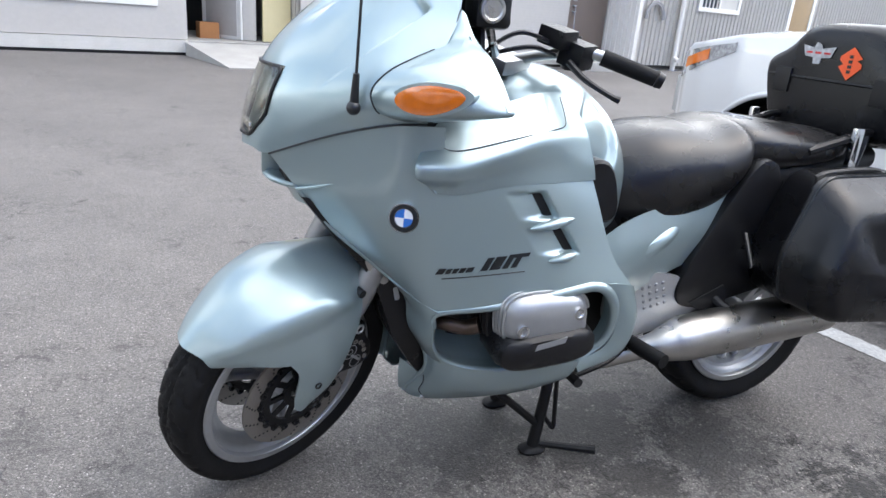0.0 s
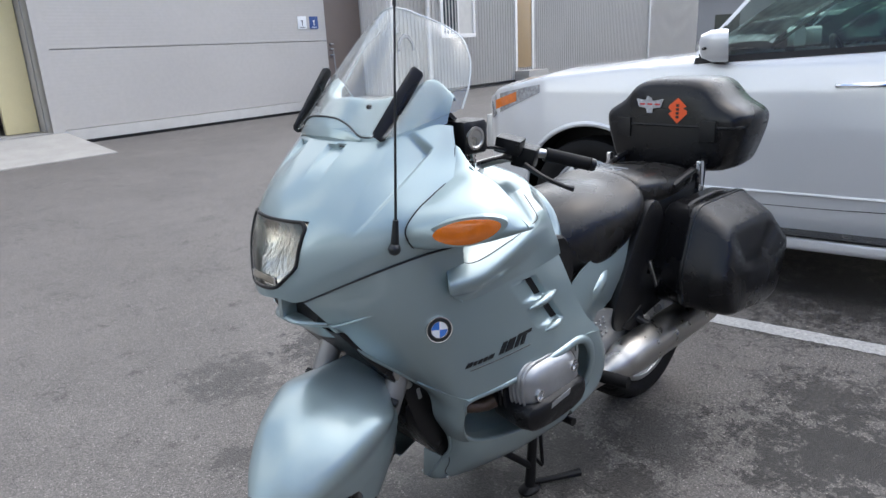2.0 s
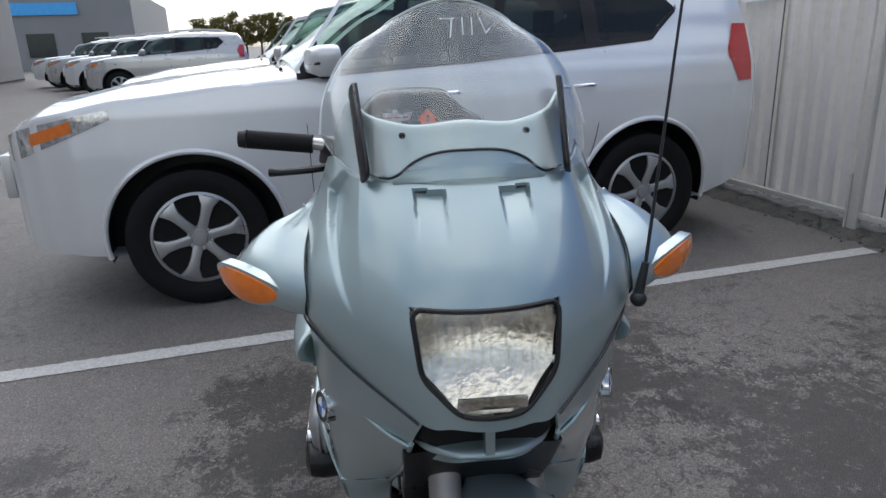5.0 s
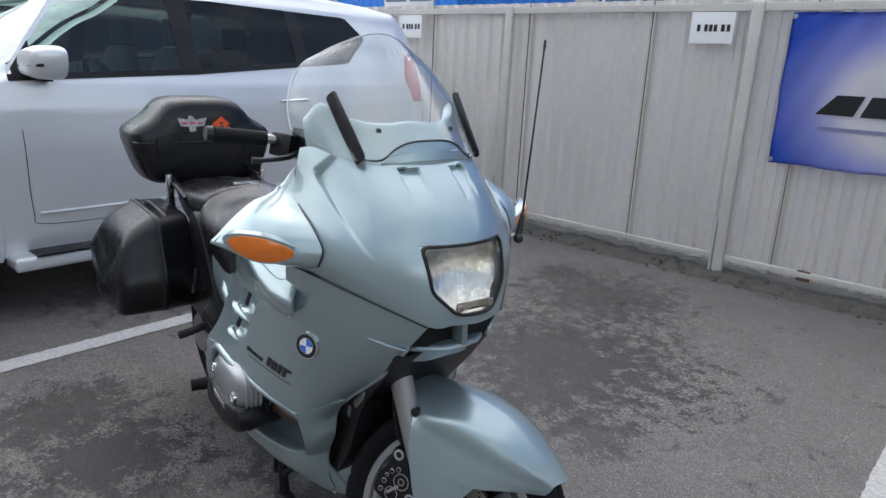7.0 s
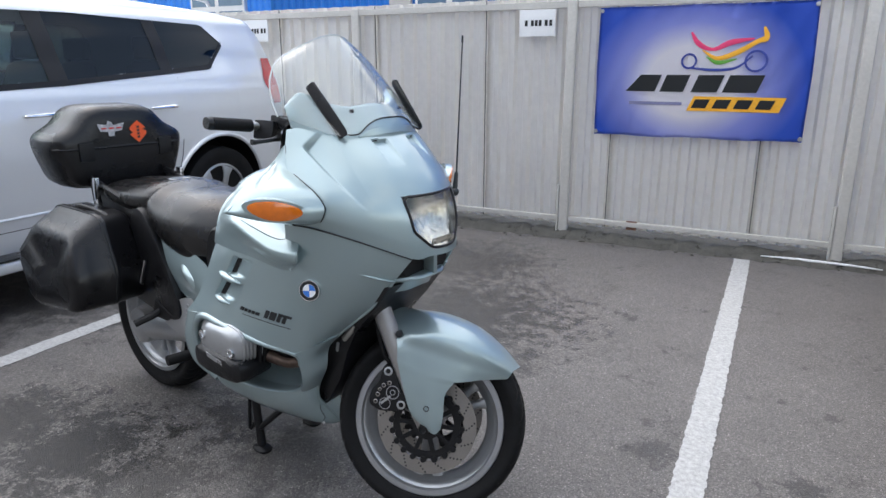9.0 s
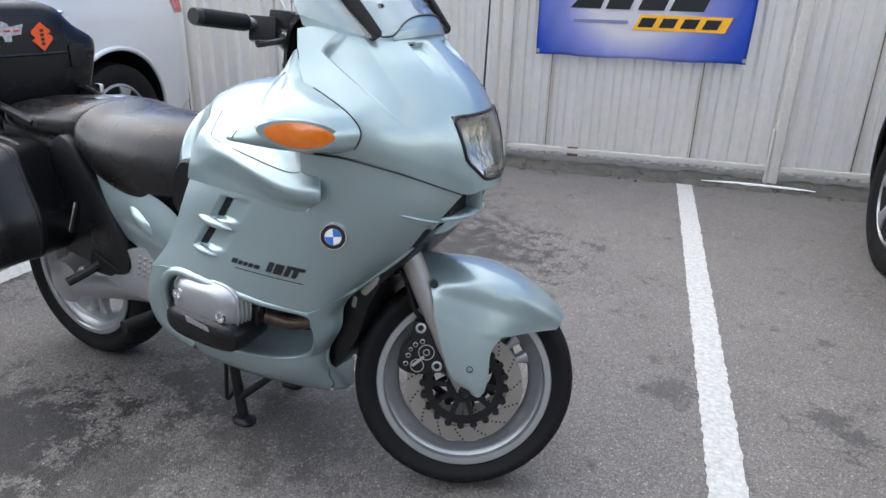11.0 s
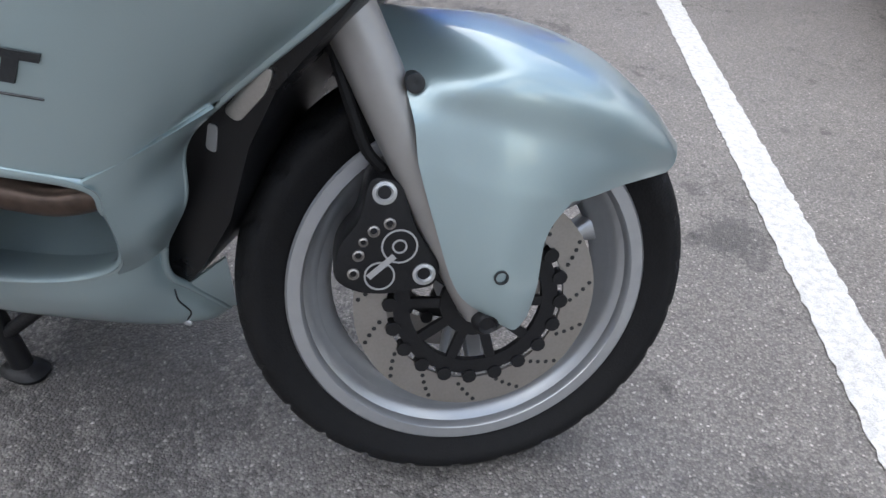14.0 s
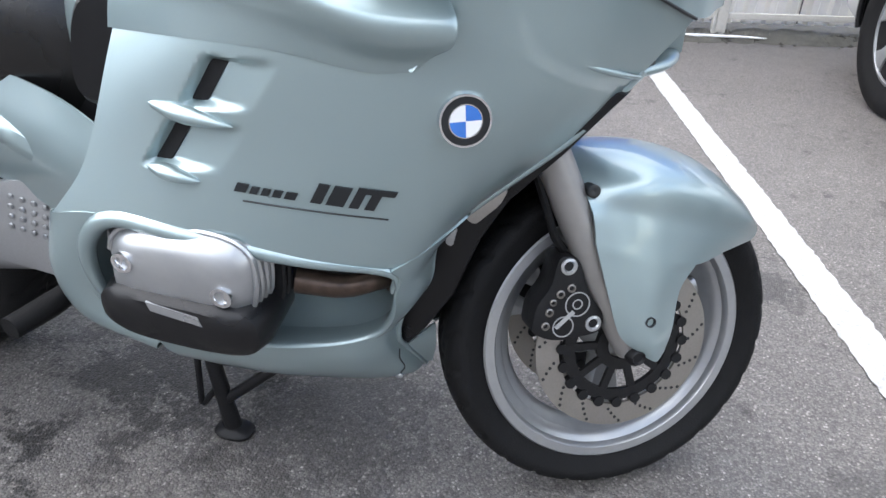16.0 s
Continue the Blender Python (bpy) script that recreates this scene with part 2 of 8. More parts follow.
M_CHROME = mat("chrome", (0.75, 0.76, 0.78), 0.1, metal=1.0, vary=0.03)
M_ORANGE = mat("amber_lens", (0.66, 0.150, 0.005), 0.16, vary=0.12, scale=30, coat=1.0)
M_REDORANGE = mat("orange_sticker", (0.8, 0.10, 0.02), 0.45, vary=0.06)
M_WHITE = mat("white_plastic", (0.75, 0.76, 0.77), 0.4, vary=0.05)
M_RED = mat("red_sticker", (0.55, 0.03, 0.03), 0.4)
M_BLUE = mat("badge_blue", (0.03, 0.16, 0.55), 0.25, coat=1)
M_INK = mat("black_lettering", (0.01, 0.012, 0.014), 0.35)
M_SCREEN = glass_mat("screen_plastic", (0.90, 0.92, 0.92), 0.03, 0.06, 1.55)
M_LENS = glass_mat("headlight_glass", (0.97, 0.96, 0.93), 0.02)
M_REFLECT = mat("reflector", (0.86, 0.85, 0.82), 0.13, metal=1.0, vary=0.18, scale=40, bump=0.8, bump_scale=95)
M_CAR = mat("white_car_paint", (0.70, 0.71, 0.72), 0.38, metal=0.35, vary=0.01, coat=1.0, rv=0.01)
M_CAR2 = mat("silver_car_paint", (0.5, 0.5, 0.5), 0.28, metal=0.5, vary=0.01, coat=1.0, rv=0.01)
M_CARGLASS = glass_mat("car_glass", (0.16, 0.20, 0.19), 0.0, 0.0, 1.5)
M_FENCE = mat("fence_sheet", (0.80, 0.775, 0.725), 0.40, metal=0.30, vary=0.06, scale=1.2, fine=20)
M_LAP = mat("sheet_edge", (0.10, 0.10, 0.10), 0.7)
M_POST = mat("fence_post", (0.50, 0.485, 0.455), 0.55, vary=0.12, scale=5)
M_SHEET = mat("wall_sheet", (0.68, 0.655, 0.625), 0.55, vary=0.05, scale=0.8, fine=14)
M_WALL = mat("grey_cladding", (0.44, 0.418, 0.392), 0.55, vary=0.05, scale=0.8, fine=14)
M_TRIMW = mat("white_trim", (0.72, 0.705, 0.68), 0.45, vary=0.05)
M_CONC = mat("concrete", (0.34, 0.33, 0.31), 0.85, vary=0.2, scale=3, bump=0.3, bump_scale=80)
M_BLUEB = mat("blue_cladding", (0.022, 0.225, 0.62), 0.4, vary=0.05, scale=0.6)
M_BROWN = mat("brown_door", (0.16, 0.125, 0.105), 0.45, vary=0.08)
M_ROOM_SHADE = mat("room_shade", (0.05, 0.05, 0.05), 0.8)


# building tools
def link(name, bm, material, parent=None, label="", smooth=True, angle=40):
    me = bpy.data.meshes.new(name)
    bm.normal_update()
    if smooth:
        lim = radians(angle)
        for e in bm.edges:
            e.smooth = len(e.link_faces) == 2 and e.calc_face_angle(0) < lim
        for f in bm.faces:
            f.smooth = True
    bm.to_mesh(me)
    bm.free()
    if isinstance(material, (list, tuple)):
        for x in material:
            me.materials.append(x)
    else:
        me.materials.append(material)
    ob = new(name, me)
    if parent is not None:
        ob.parent = parent
    if label:
        ob["label"] = label
    return ob


def part(name, bm, material, parent, label="", smooth=True, angle=40):
    """Links a bmesh as one mesh under a thing or a part."""
    return link(name, bm, material, parent, label, smooth, angle)


def spline(pts, n, closed=False):
    """n + 1 points (n when closed) of a smooth curve through pts."""
    p = [Vector(q) for q in pts]
    m = len(p)
    segs = m if closed else m - 1
    out = []
    total = n if closed else n + 1
    for i in range(total):
        t = i / n * segs
        k = min(int(t), segs - 1)
        u = t - k
        if closed:
            a, b, c, d = p[(k - 1) % m], p[k % m], p[(k + 1) % m], p[(k + 2) % m]
        else:
            b, c = p[k], p[k + 1]
            a = p[k - 1] if k > 0 else b * 2 - c
            d = p[k + 2] if k + 2 < m else c * 2 - b
        out.append(0.5 * ((2 * b) + (c - a) * u + (2 * a - 5 * b + 4 * c - d) * u * u + (3 * b - a - 3 * c + d) * u ** 3))
    return out


def net(rows, nu, nv, closed=False):
    """A dense grid through a net of control rows: nu steps across the rows, nv along each."""
    lines = [spline(r, nv, closed) for r in rows]
    cols = [spline([ln[j] for ln in lines], nu) for j in range(len(lines[0]))]
    return [[cols[j][i] for j in range(len(cols))] for i in range(nu + 1)]


def add_grid(bm, g, closed=False, flip=False, keep=None, mat_index=0):
    vs = [[bm.verts.new(p) for p in row] for row in g]
    n = len(g[0])
    for i in range(len(g) - 1):
        for j in range(n if closed else n - 1):
            a, b, c, d = vs[i][j], vs[i][(j + 1) % n], vs[i + 1][(j + 1) % n], vs[i + 1][j]
            if keep and not keep((a.co + b.co + c.co + d.co) / 4):
                continue
            f = bm.faces.new((d, c, b, a) if flip else (a, b, c, d))
            f.material_index = mat_index
    for row in vs:
        for v in row:
            if not v.link_faces:
                bm.verts.remove(v)
    return vs


def thicken(bm, t):
    """Gives a sheet thickness along its normals, closing its rims. Negative: outwards stays, inwards grows."""
    bmesh.ops.remove_doubles(bm, verts=bm.verts, dist=1e-5)
    bmesh.ops.recalc_face_normals(bm, faces=bm.faces)
    bm.normal_update()
    faces, verts = list(bm.faces), list(bm.verts)
    rim = [e for e in bm.edges if len(e.link_faces) == 1]
    d = -abs(t)
    twin = {v: bm.verts.new(v.co + v.normal * d) for v in verts}
    for f in faces:
        bm.faces.new([twin[v] for v in reversed(f.verts)]).material_index = f.material_index
    for e in rim:
        a, b = e.verts
        lp = e.link_loops[0]
        a, b = lp.vert, lp.link_loop_next.vert
        try:
            bm.faces.new((b, a, twin[a], twin[b]))
        except ValueError:
            pass


def outward(bm, s=1):
    """Turns a side sheet's faces away from the middle."""
    n = sum((f.normal.y * (1 if f.calc_center_median().y > 0 else -1)) * f.calc_area() for f in bm.faces)
    if n < 0:
        bmesh.ops.reverse_faces(bm, faces=list(bm.faces))


def rounded_poly(pts, r, seg=5):
    """A polygon with its corners rounded."""
    out = []
    n = len(pts)
    for i in range(n):
        p, a, b = Vector(pts[i]), Vector(pts[i - 1]), Vector(pts[(i + 1) % n])
        d1, d2 = (a - p), (b - p)
        q = min(r, d1.length * 0.45, d2.length * 0.45)
        s0, s1 = p + d1.normalized() * q, p + d2.normalized() * q
        for k in range(seg + 1):
            t = k / seg
            out.append(tuple(s0 * (1 - t) ** 2 + p * 2 * t * (1 - t) + s1 * t * t))
    return out


def mirror_y(bm):
    geom = bmesh.ops.duplicate(bm, geom=list(bm.verts) + list(bm.edges) + list(bm.faces))
    vs = [v for v in geom["geom"] if isinstance(v, bmesh.types.BMVert)]
    fs = [f for f in geom["geom"] if isinstance(f, bmesh.types.BMFace)]
    for v in vs:
        v.co.y = -v.co.y
    bmesh.ops.reverse_faces(bm, faces=fs)


def flip_side(bm, s):
    """Mirrors the whole mesh to the other side when s is -1."""
    if s < 0:
        for v in bm.verts:
            v.co.y = -v.co.y
        bmesh.ops.reverse_faces(bm, faces=list(bm.faces))
    return bm


def tube(bm, pts, r, seg=10, n=None, closed=False, mat_index=0):
    """A round bar through pts; r one radius or one per point."""
    n = n or max(6, 5 * len(pts))
    rs = r if isinstance(r, (list, tuple)) else [r] * len(pts)
    path = spline(pts, n, closed)
    rad = [v.x for v in spline([(q, 0, 0) for q in rs], n, closed)]
    up = Vector((0.13, 0.31, 0.94))
    rings = []
    m = len(path)
    for i, p in enumerate(path):
        if closed:
            t = path[(i + 1) % m] - path[i - 1]
        else:
            t = path[min(i + 1, m - 1)] - path[max(i - 1, 0)]
        t.normalize()
        if abs(t.dot(up)) > 0.95:
            up = Vector((0.9, 0.3, 0.1))
        a = t.cross(up).normalized()
        b = t.cross(a)
        rings.append([bm.verts.new(p + (a * math.cos(k * 2 * math.pi / seg) + b * math.sin(k * 2 * math.pi / seg)) * rad[i]) for k in range(seg)])
    cnt = m if closed else m - 1
    for i in range(cnt):
        for k in range(seg):
            f = bm.faces.new((rings[i][k], rings[i][(k + 1) % seg], rings[(i + 1) % m][(k + 1) % seg], rings[(i + 1) % m][k]))
            f.material_index = mat_index
    if not closed:
        bm.faces.new(rings[0][::-1]).material_index = mat_index
        bm.faces.new(rings[-1]).material_index = mat_index
    return bm


def box(bm, x0, x1, y0, y1, z0, z1, bevel=0.0, seg=2, m=None):
    vs = [bm.verts.new((x, y, z)) for x in (x0, x1) for y in (y0, y1) for z in (z0, z1)]
    fs = [bm.faces.new([vs[i] for i in q]) for q in ((0, 1, 3, 2), (4, 6, 7, 5), (0, 4, 5, 1), (2, 3, 7, 6), (0, 2, 6, 4), (1, 5, 7, 3))]
    if bevel:
        es = list({e for f in fs for e in f.edges})
        r = bmesh.ops.bevel(bm, geom=es, offset=bevel, segments=seg, profile=0.7, affect="EDGES")
        vs = list({v for f in r["faces"] for v in f.verts} | {v for v in vs if v.is_valid})
    if m is not None:
        bmesh.ops.transform(bm, matrix=m, verts=[v for v in vs if v.is_valid])
    return bm


def revolve(bm, prof, centre, axis="y", seg=48, mat_index=0, close=False):
    """Turns a profile of (offset along the axis, radius) round the axis through centre."""
    c = Vector(centre)
    rings = []
    for h, r in prof:
        ring = []
        for k in range(seg):
            a = k * 2 * math.pi / seg
            u, w = r * math.cos(a), r * math.sin(a)
            d = {"y": (u, h, w), "x": (h, u, w), "z": (u, w, h)}[axis]
            ring.append(bm.verts.new(c + Vector(d)))
        rings.append(ring)
    cnt = len(rings) if close else len(rings) - 1
    for i in range(cnt):
        a, b = rings[i], rings[(i + 1) % len(rings)]
        for k in range(seg):
            bm.faces.new((a[k], b[k], b[(k + 1) % seg], a[(k + 1) % seg])).material_index = mat_index
    if not close:
        for ring in (rings[0], rings[-1]):
            if (ring[0].co - ring[seg // 2].co).length > 1e-5:
                bm.faces.new(ring).material_index = mat_index
    bmesh.ops.recalc_face_normals(bm, faces=bm.faces)
    return bm


def prism(bm, poly, h0, h1, axis="y", bevel=0.0):
    """A plate from an outline. axis y: outline in x, z; axis x: in y, z; axis z: in x, y."""
    def at(p, h):
        return {"y": (p[0], h, p[1]), "x": (h, p[0], p[1]), "z": (p[0], p[1], h)}[axis]
    a = [bm.verts.new(at(p, h0)) for p in poly]
    b = [bm.verts.new(at(p, h1)) for p in poly]
    n = len(poly)
    fs = [bm.faces.new(a), bm.faces.new(b[::-1])]
    for i in range(n):
        fs.append(bm.faces.new((a[i], b[i], b[(i + 1) % n], a[(i + 1) % n])))
    bmesh.ops.recalc_face_normals(bm, faces=fs)
    if bevel:
        es = list({e for f in fs[:2] for e in f.edges})
        bmesh.ops.bevel(bm, geom=es, offset=bevel, segments=2, profile=0.6, affect="EDGES")
    return bm


def smooth_outline(pts, n):
    return [(v.x, v.y) for v in spline([(a, b, 0) for a, b in pts], n, True)]


def ring_loft(bm, rings, caps=True, mat_index=0):
    """Skins closed rings of equal length."""
    vs = [[bm.verts.new(p) for p in r] for r in rings]
    n = len(vs[0])
    for i in range(len(vs) - 1):
        for k in range(n):
            bm.faces.new((vs[i][k], vs[i][(k + 1) % n], vs[i + 1][(k + 1) % n], vs[i + 1][k])).material_index = mat_index
    if caps:
        bm.faces.new(vs[0][::-1]).material_index = mat_index
        bm.faces.new(vs[-1]).material_index = mat_index
    bmesh.ops.recalc_face_normals(bm, faces=bm.faces)
    return bm


def superellipse(n, a, b, e=2.5):
    out = []
    for k in range(n):
        t = k * 2 * math.pi / n
        c, s = math.cos(t), math.sin(t)
        out.append((a * math.copysign(abs(c) ** (2 / e), c), b * math.copysign(abs(s) ** (2 / e), s)))
    return out


def empty(name, label, category, at=(0, 0, 0), kind="", group=""):
    ob = new(name)
    ob.location = at
    return tagged(ob, label, category, group, kind)


# the yard's own axes, turned against the motorcycle
YARD = pose(0, 0, 0, 0, 0, 10.76)


def yard(ob, u=0, v=0, z=0, turn=0):
    ob.matrix_world = YARD @ pose(u, v, z, 0, 0, turn)
    return ob


# ---- the yard: ground, lines, fence, buildings ----
def ground():
    bm = bmesh.new()
    n = 40
    xs = [math.copysign(abs(t) ** 3, t) * 900 for t in [(i / n) * 2 - 1 for i in range(n + 1)]]
    vs = [[bm.verts.new((x, y, 0)) for y in xs] for x in xs]
    for i in range(n):
        for j in range(n):
            bm.faces.new((vs[i][j], vs[i + 1][j], vs[i + 1][j + 1], vs[i][j + 1]))
    tagged(link("ground", bm, M_ASPHALT, smooth=False), "worn grey asphalt with cracks and dark damp stains", "asphalt", kind="structure")


def parking_line(u, v0, v1, w, label):
    """A painted stripe with ragged edges, worn through in places."""
    bm = bmesh.new()
    rnd = random.Random(int(u * 100))
    n = int((v1 - v0) / 0.02)
    prev = None
    for i in range(n + 1):
        v = v0 + (v1 - v0) * i / n
        a = u - w / 2 + rnd.uniform(-0.004, 0.004)
        b = u + w / 2 + rnd.uniform(-0.004, 0.004)
        row = [bm.verts.new((a, v, 0.004)), bm.verts.new((b, v, 0.004))]
        if prev:
            bm.faces.new((prev[0], prev[1], row[1], row[0]))
        prev = row
    ob = link("parking_line", bm, M_LINE, smooth=False)
    yard(ob)
    tagged(ob, label, "road marking", "painted parking lines", "structure")


def corrugated(u0, u1, v, z0, z1, period, depth, both=0.0):
    """A trapezoid sheet along u, with thickness."""
    bm = bmesh.new()
    pts = []
    u = u0
    while u < u1 - 1e-4:
        for f, d in ((0.0, 0), (0.40, 0), (0.54, 1), (0.86, 1)):
            if u + f * period <= u1:
                pts.append((u + f * period, v + d * depth))
        u += period
    pts.append((u1, v))
    rings = []
    for z in (z0, z1):
        rings.append([bm.verts.new((a, b, z)) for a, b in pts])
    for i in range(len(pts) - 1):
        bm.faces.new((rings[0][i], rings[0][i + 1], rings[1][i + 1], rings[1][i]))
    bmesh.ops.solidify(bm, geom=list(bm.faces), thickness=0.002)
    return bm


FENCE_V = 3.67


def fence():
    root = empty("fence", "grey corrugated sheet metal fence on square steel posts", "fence")
    yard(root)
    u = -9.937
    k = 0
    while u < 9:
        w = 1.066
        bm = corrugated(u, u + w + 0.03, FENCE_V + 0.045 + (k % 2) * 0.004, 0.09, 1.87, 0.1333, -0.034)
        part("sheet", bm, M_FENCE, root, smooth=False)
        u += w + 0.003
        # dark lap where two sheets meet
        bm = bmesh.new()
        box(bm, u - 0.003, u + 0.003, FENCE_V + 0.004, FENCE_V + 0.012, 0.10, 1.865)
        part("sheet_lap", bm, M_LAP, root, smooth=False)
        k += 1
    posts = [-0.655 + 1.98 * i for i in range(-5, 6)]
    for p in posts:
        bm = bmesh.new()
        box(bm, p - 0.038, p + 0.038, FENCE_V - 0.045, FENCE_V + 0.002, 0, 1.845, 0.014, 3)
        part("post", bm, M_POST, root)
        bm = bmesh.new()
        box(bm, p - 0.056, p - 0.041, FENCE_V - 0.05, FENCE_V - 0.01, 0, 0.42, 0.002)
        part("stake", bm, M_POST, root, "short angle-iron stake welded to the post")
    for a, b in zip(posts[:-1], posts[1:]):
        for z, h in ((1.787, 0.047), (0.122, 0.038)):
            bm = bmesh.new()
            box(bm, a + 0.04, b - 0.04, FENCE_V - 0.034, FENCE_V + 0.006, z, z + h, 0.004)
            part("rail", bm, M_POST, root)
    # broken concrete and soil along the foot of the fence
    bm = bmesh.new()
    rnd = random.Random(5)
    n = 300
    rows = []
    for i in range(n + 1):
        uu = -9.6 + 19 * i / n
        e = rnd.uniform(-0.03, 0.03)
        rows.append([bm.verts.new((uu, FENCE_V - 0.16 + e, 0.002)), bm.verts.new((uu, FENCE_V - 0.09 + e, 0.02 + rnd.uniform(0, 0.02))),
                     bm.verts.new((uu, FENCE_V + 0.0, 0.04 + rnd.uniform(0, 0.03))), bm.verts.new((uu, FENCE_V + 0.5, 0.03))])
    for i in range(n):
        for j in range(3):
            bm.faces.new((rows[i][j], rows[i][j + 1], rows[i + 1][j + 1], rows[i + 1][j]))
    for _ in range(1500):
        uu, vv, r = rnd.uniform(-6, 5), FENCE_V - 0.02 - abs(rnd.gauss(0, 0.075)), rnd.uniform(0.006, 0.022)
        z = 0.004 + max(0.0, 0.045 * (1 - (FENCE_V - vv) / 0.15))
        ax = [Vector((rnd.uniform(0.6, 1.4) * r, rnd.uniform(-0.3, 0.3) * r, 0)), Vector((rnd.uniform(-0.3, 0.3) * r, rnd.uniform(0.5, 1.2) * r, 0)), Vector((0, 0, rnd.uniform(0.4, 0.9) * r))]
        c = Vector((uu, vv, z))
        o = [bm.verts.new(c + a * k) for a in ax for k in (1, -1)]
        for i in (0, 1):
            for j in (2, 3):
                for k in (4, 5):
                    bm.faces.new((o[i], o[j], o[k]))
    bmesh.ops.recalc_face_normals(bm, faces=bm.faces)
    ob = link("soil_strip", bm, mat("soil", (0.075, 0.072, 0.063), 0.95, vary=0.5, scale=14, fine=120, bump=1.0, bump_scale=90), angle=20)
    yard(ob)
    tagged(ob, "crumbled concrete, soil and moss along the fence foot", "soil", kind="stuff")
    bm = bmesh.new()
    pts = [(0.85, 0.0), (1.1, 0.012), (1.45, 0.0), (1.6, -0.02)]
    tube(bm, [(a, FENCE_V - 0.11 + b, 0.03) for a, b in pts], [0.003, 0.010, 0.008, 0.003], 8)
    ob = link("plastic_strip", bm, M_WHITE)
    yard(ob)
    tagged(ob, "crumpled white plastic strip on the soil by the fence", "litter")
    bm = bmesh.new()
    box(bm, -0.14, -0.06, FENCE_V - 0.03, FENCE_V - 0.012, 0.1, 0.17, 0.004)
    ob = link("rusty_bracket", bm, mat("rust", (0.13, 0.06, 0.035), 0.9, vary=0.5, scale=40))
    yard(ob)
    tagged(ob, "small rusty steel bracket on the fence rail", "bracket")


def number_sign(u):
    root = empty("parking_sign", "white plastic sign with unreadable dark lettering on the fence", "sign", group="parking bay signs")
    yard(root, u, FENCE_V - 0.036, 1.68)
    bm = bmesh.new()
    box(bm, -0.145, 0.145, -0.016, -0.0, -0.1, 0.1, 0.004)
    part("plate", bm, M_WHITE, root)
    for a, w in ((-0.1, 0.022), (-0.05, 0.022), (-0.018, 0.022), (0.014, 0.022), (0.062, 0.024), (0.1, 0.022)):
        bm = bmesh.new()
        box(bm, a, a + w, -0.0185, -0.0165, -0.022, 0.022)
        part("lettering", bm, M_INK, root, smooth=False)


def banner():
    root = empty("banner", "blue advertising banner with a pale glow, laced to the fence", "banner")
    yard(root, 0.29, FENCE_V - 0.036, 1.31)
    w, h = 0.73, 0.465
    m = bpy.data.materials.new("banner_print")
    m.use_nodes = True
    n, l = m.node_tree.nodes, m.node_tree.links
    b = n["Principled BSDF"]
    b.inputs["Roughness"].default_value = 0.42
    tc, mp, gr, cr = n.new("ShaderNodeTexCoord"), n.new("ShaderNodeMapping"), n.new("ShaderNodeTexGradient"), n.new("ShaderNodeValToRGB")
    gr.gradient_type = "SPHERICAL"
    mp.inputs["Location"].default_value = (0.06, 0, 0.10)
    mp.inputs["Scale"].default_value = (1.33, 0.0, 1.60)
    cr.color_ramp.elements[0].color = (0.035, 0.115, 0.62, 1)
    cr.color_ramp.elements[1].color = (0.86, 0.84, 0.90, 1)
    cr.color_ramp.elements[0].position = 0.0
    cr.color_ramp.elements[1].position = 0.60
    e = cr.color_ramp.elements.new(0.34)
    e.color = (0.34, 0.38, 0.80, 1)
    l.new(tc.outputs["Object"], mp.inputs["Vector"])
    l.new(mp.outputs[0], gr.inputs[0])
    l.new(gr.outputs["Fac"], cr.inputs[0])
    l.new(cr.outputs["Color"], b.inputs["Base Color"])
    bm = bmesh.new()
    nx, nz = 60, 36
    g = []
    for j in range(nz + 1):
        row = []
        for i in range(nx + 1):
            x, z = (i / nx * 2 - 1), (j / nz * 2 - 1)
            rim = max(x * x, z * z) ** 2
            y = -0.012 - (0.0015 + 0.006 * rim) * math.sin(x * 7 + z * 3) - (0.001 + 0.005 * rim) * math.sin(x * 23 - z * 8) - 0.012 * max(0, abs(z) - 0.8) * math.sin(x * 40)
            sag = 0.004 * math.cos(x * math.pi * 2.5) * (-z if z < 0 else z * 0.4)
            row.append((x * w * (1 - 0.012 * abs(z)), y, z * h + sag))
        g.append(row)
    add_grid(bm, g)
    bmesh.ops.solidify(bm, geom=list(bm.faces), thickness=0.0012)
    part("cloth", bm, m, root, angle=80)

    def flat(name, pts, mt, y=-0.0175, label=""):
        bm = bmesh.new()
        prism(bm, pts, y, y + 0.0015, "y")
        part(name, bm, mt, root, label, smooth=False)

    ink = M_INK
    # heading and address: plain slanted bars of their size
    for a, wd in ((-0.50, 0.21), (-0.255, 0.165), (-0.035, 0.175), (0.175, 0.225)):
        flat("heading_bar", [(a, -0.135), (a + wd, -0.135), (a + wd + 0.045, -0.015), (a + 0.045 + (0.06 if wd == 0.21 else 0), -0.015)], ink)
    yel = mat("banner_yellow", (0.85, 0.42, 0.03), 0.4)
    flat("yellow_band", [(-0.055, -0.268), (0.555, -0.268), (0.595, -0.165), (-0.01, -0.165)], yel, -0.0160)
    for i in range(4):
        a = -0.025 + i * 0.142
        flat("slogan_bar", [(a, -0.248), (a + 0.10, -0.248), (a + 0.128, -0.185), (a + 0.028, -0.185)], ink)
    flat("address_bar", [(-0.47, -0.230), (-0.09, -0.230), (-0.09, -0.208), (-0.47, -0.208)], mat("banner_grey", (0.20, 0.20, 0.34), 0.4))
    # sketch of a two-wheeler
    dk, pink, green = mat("banner_navy", (0.03, 0.05, 0.28), 0.4), mat("banner_pink", (0.72, 0.05, 0.16), 0.4), mat("banner_green", (0.12, 0.35, 0.05), 0.4)
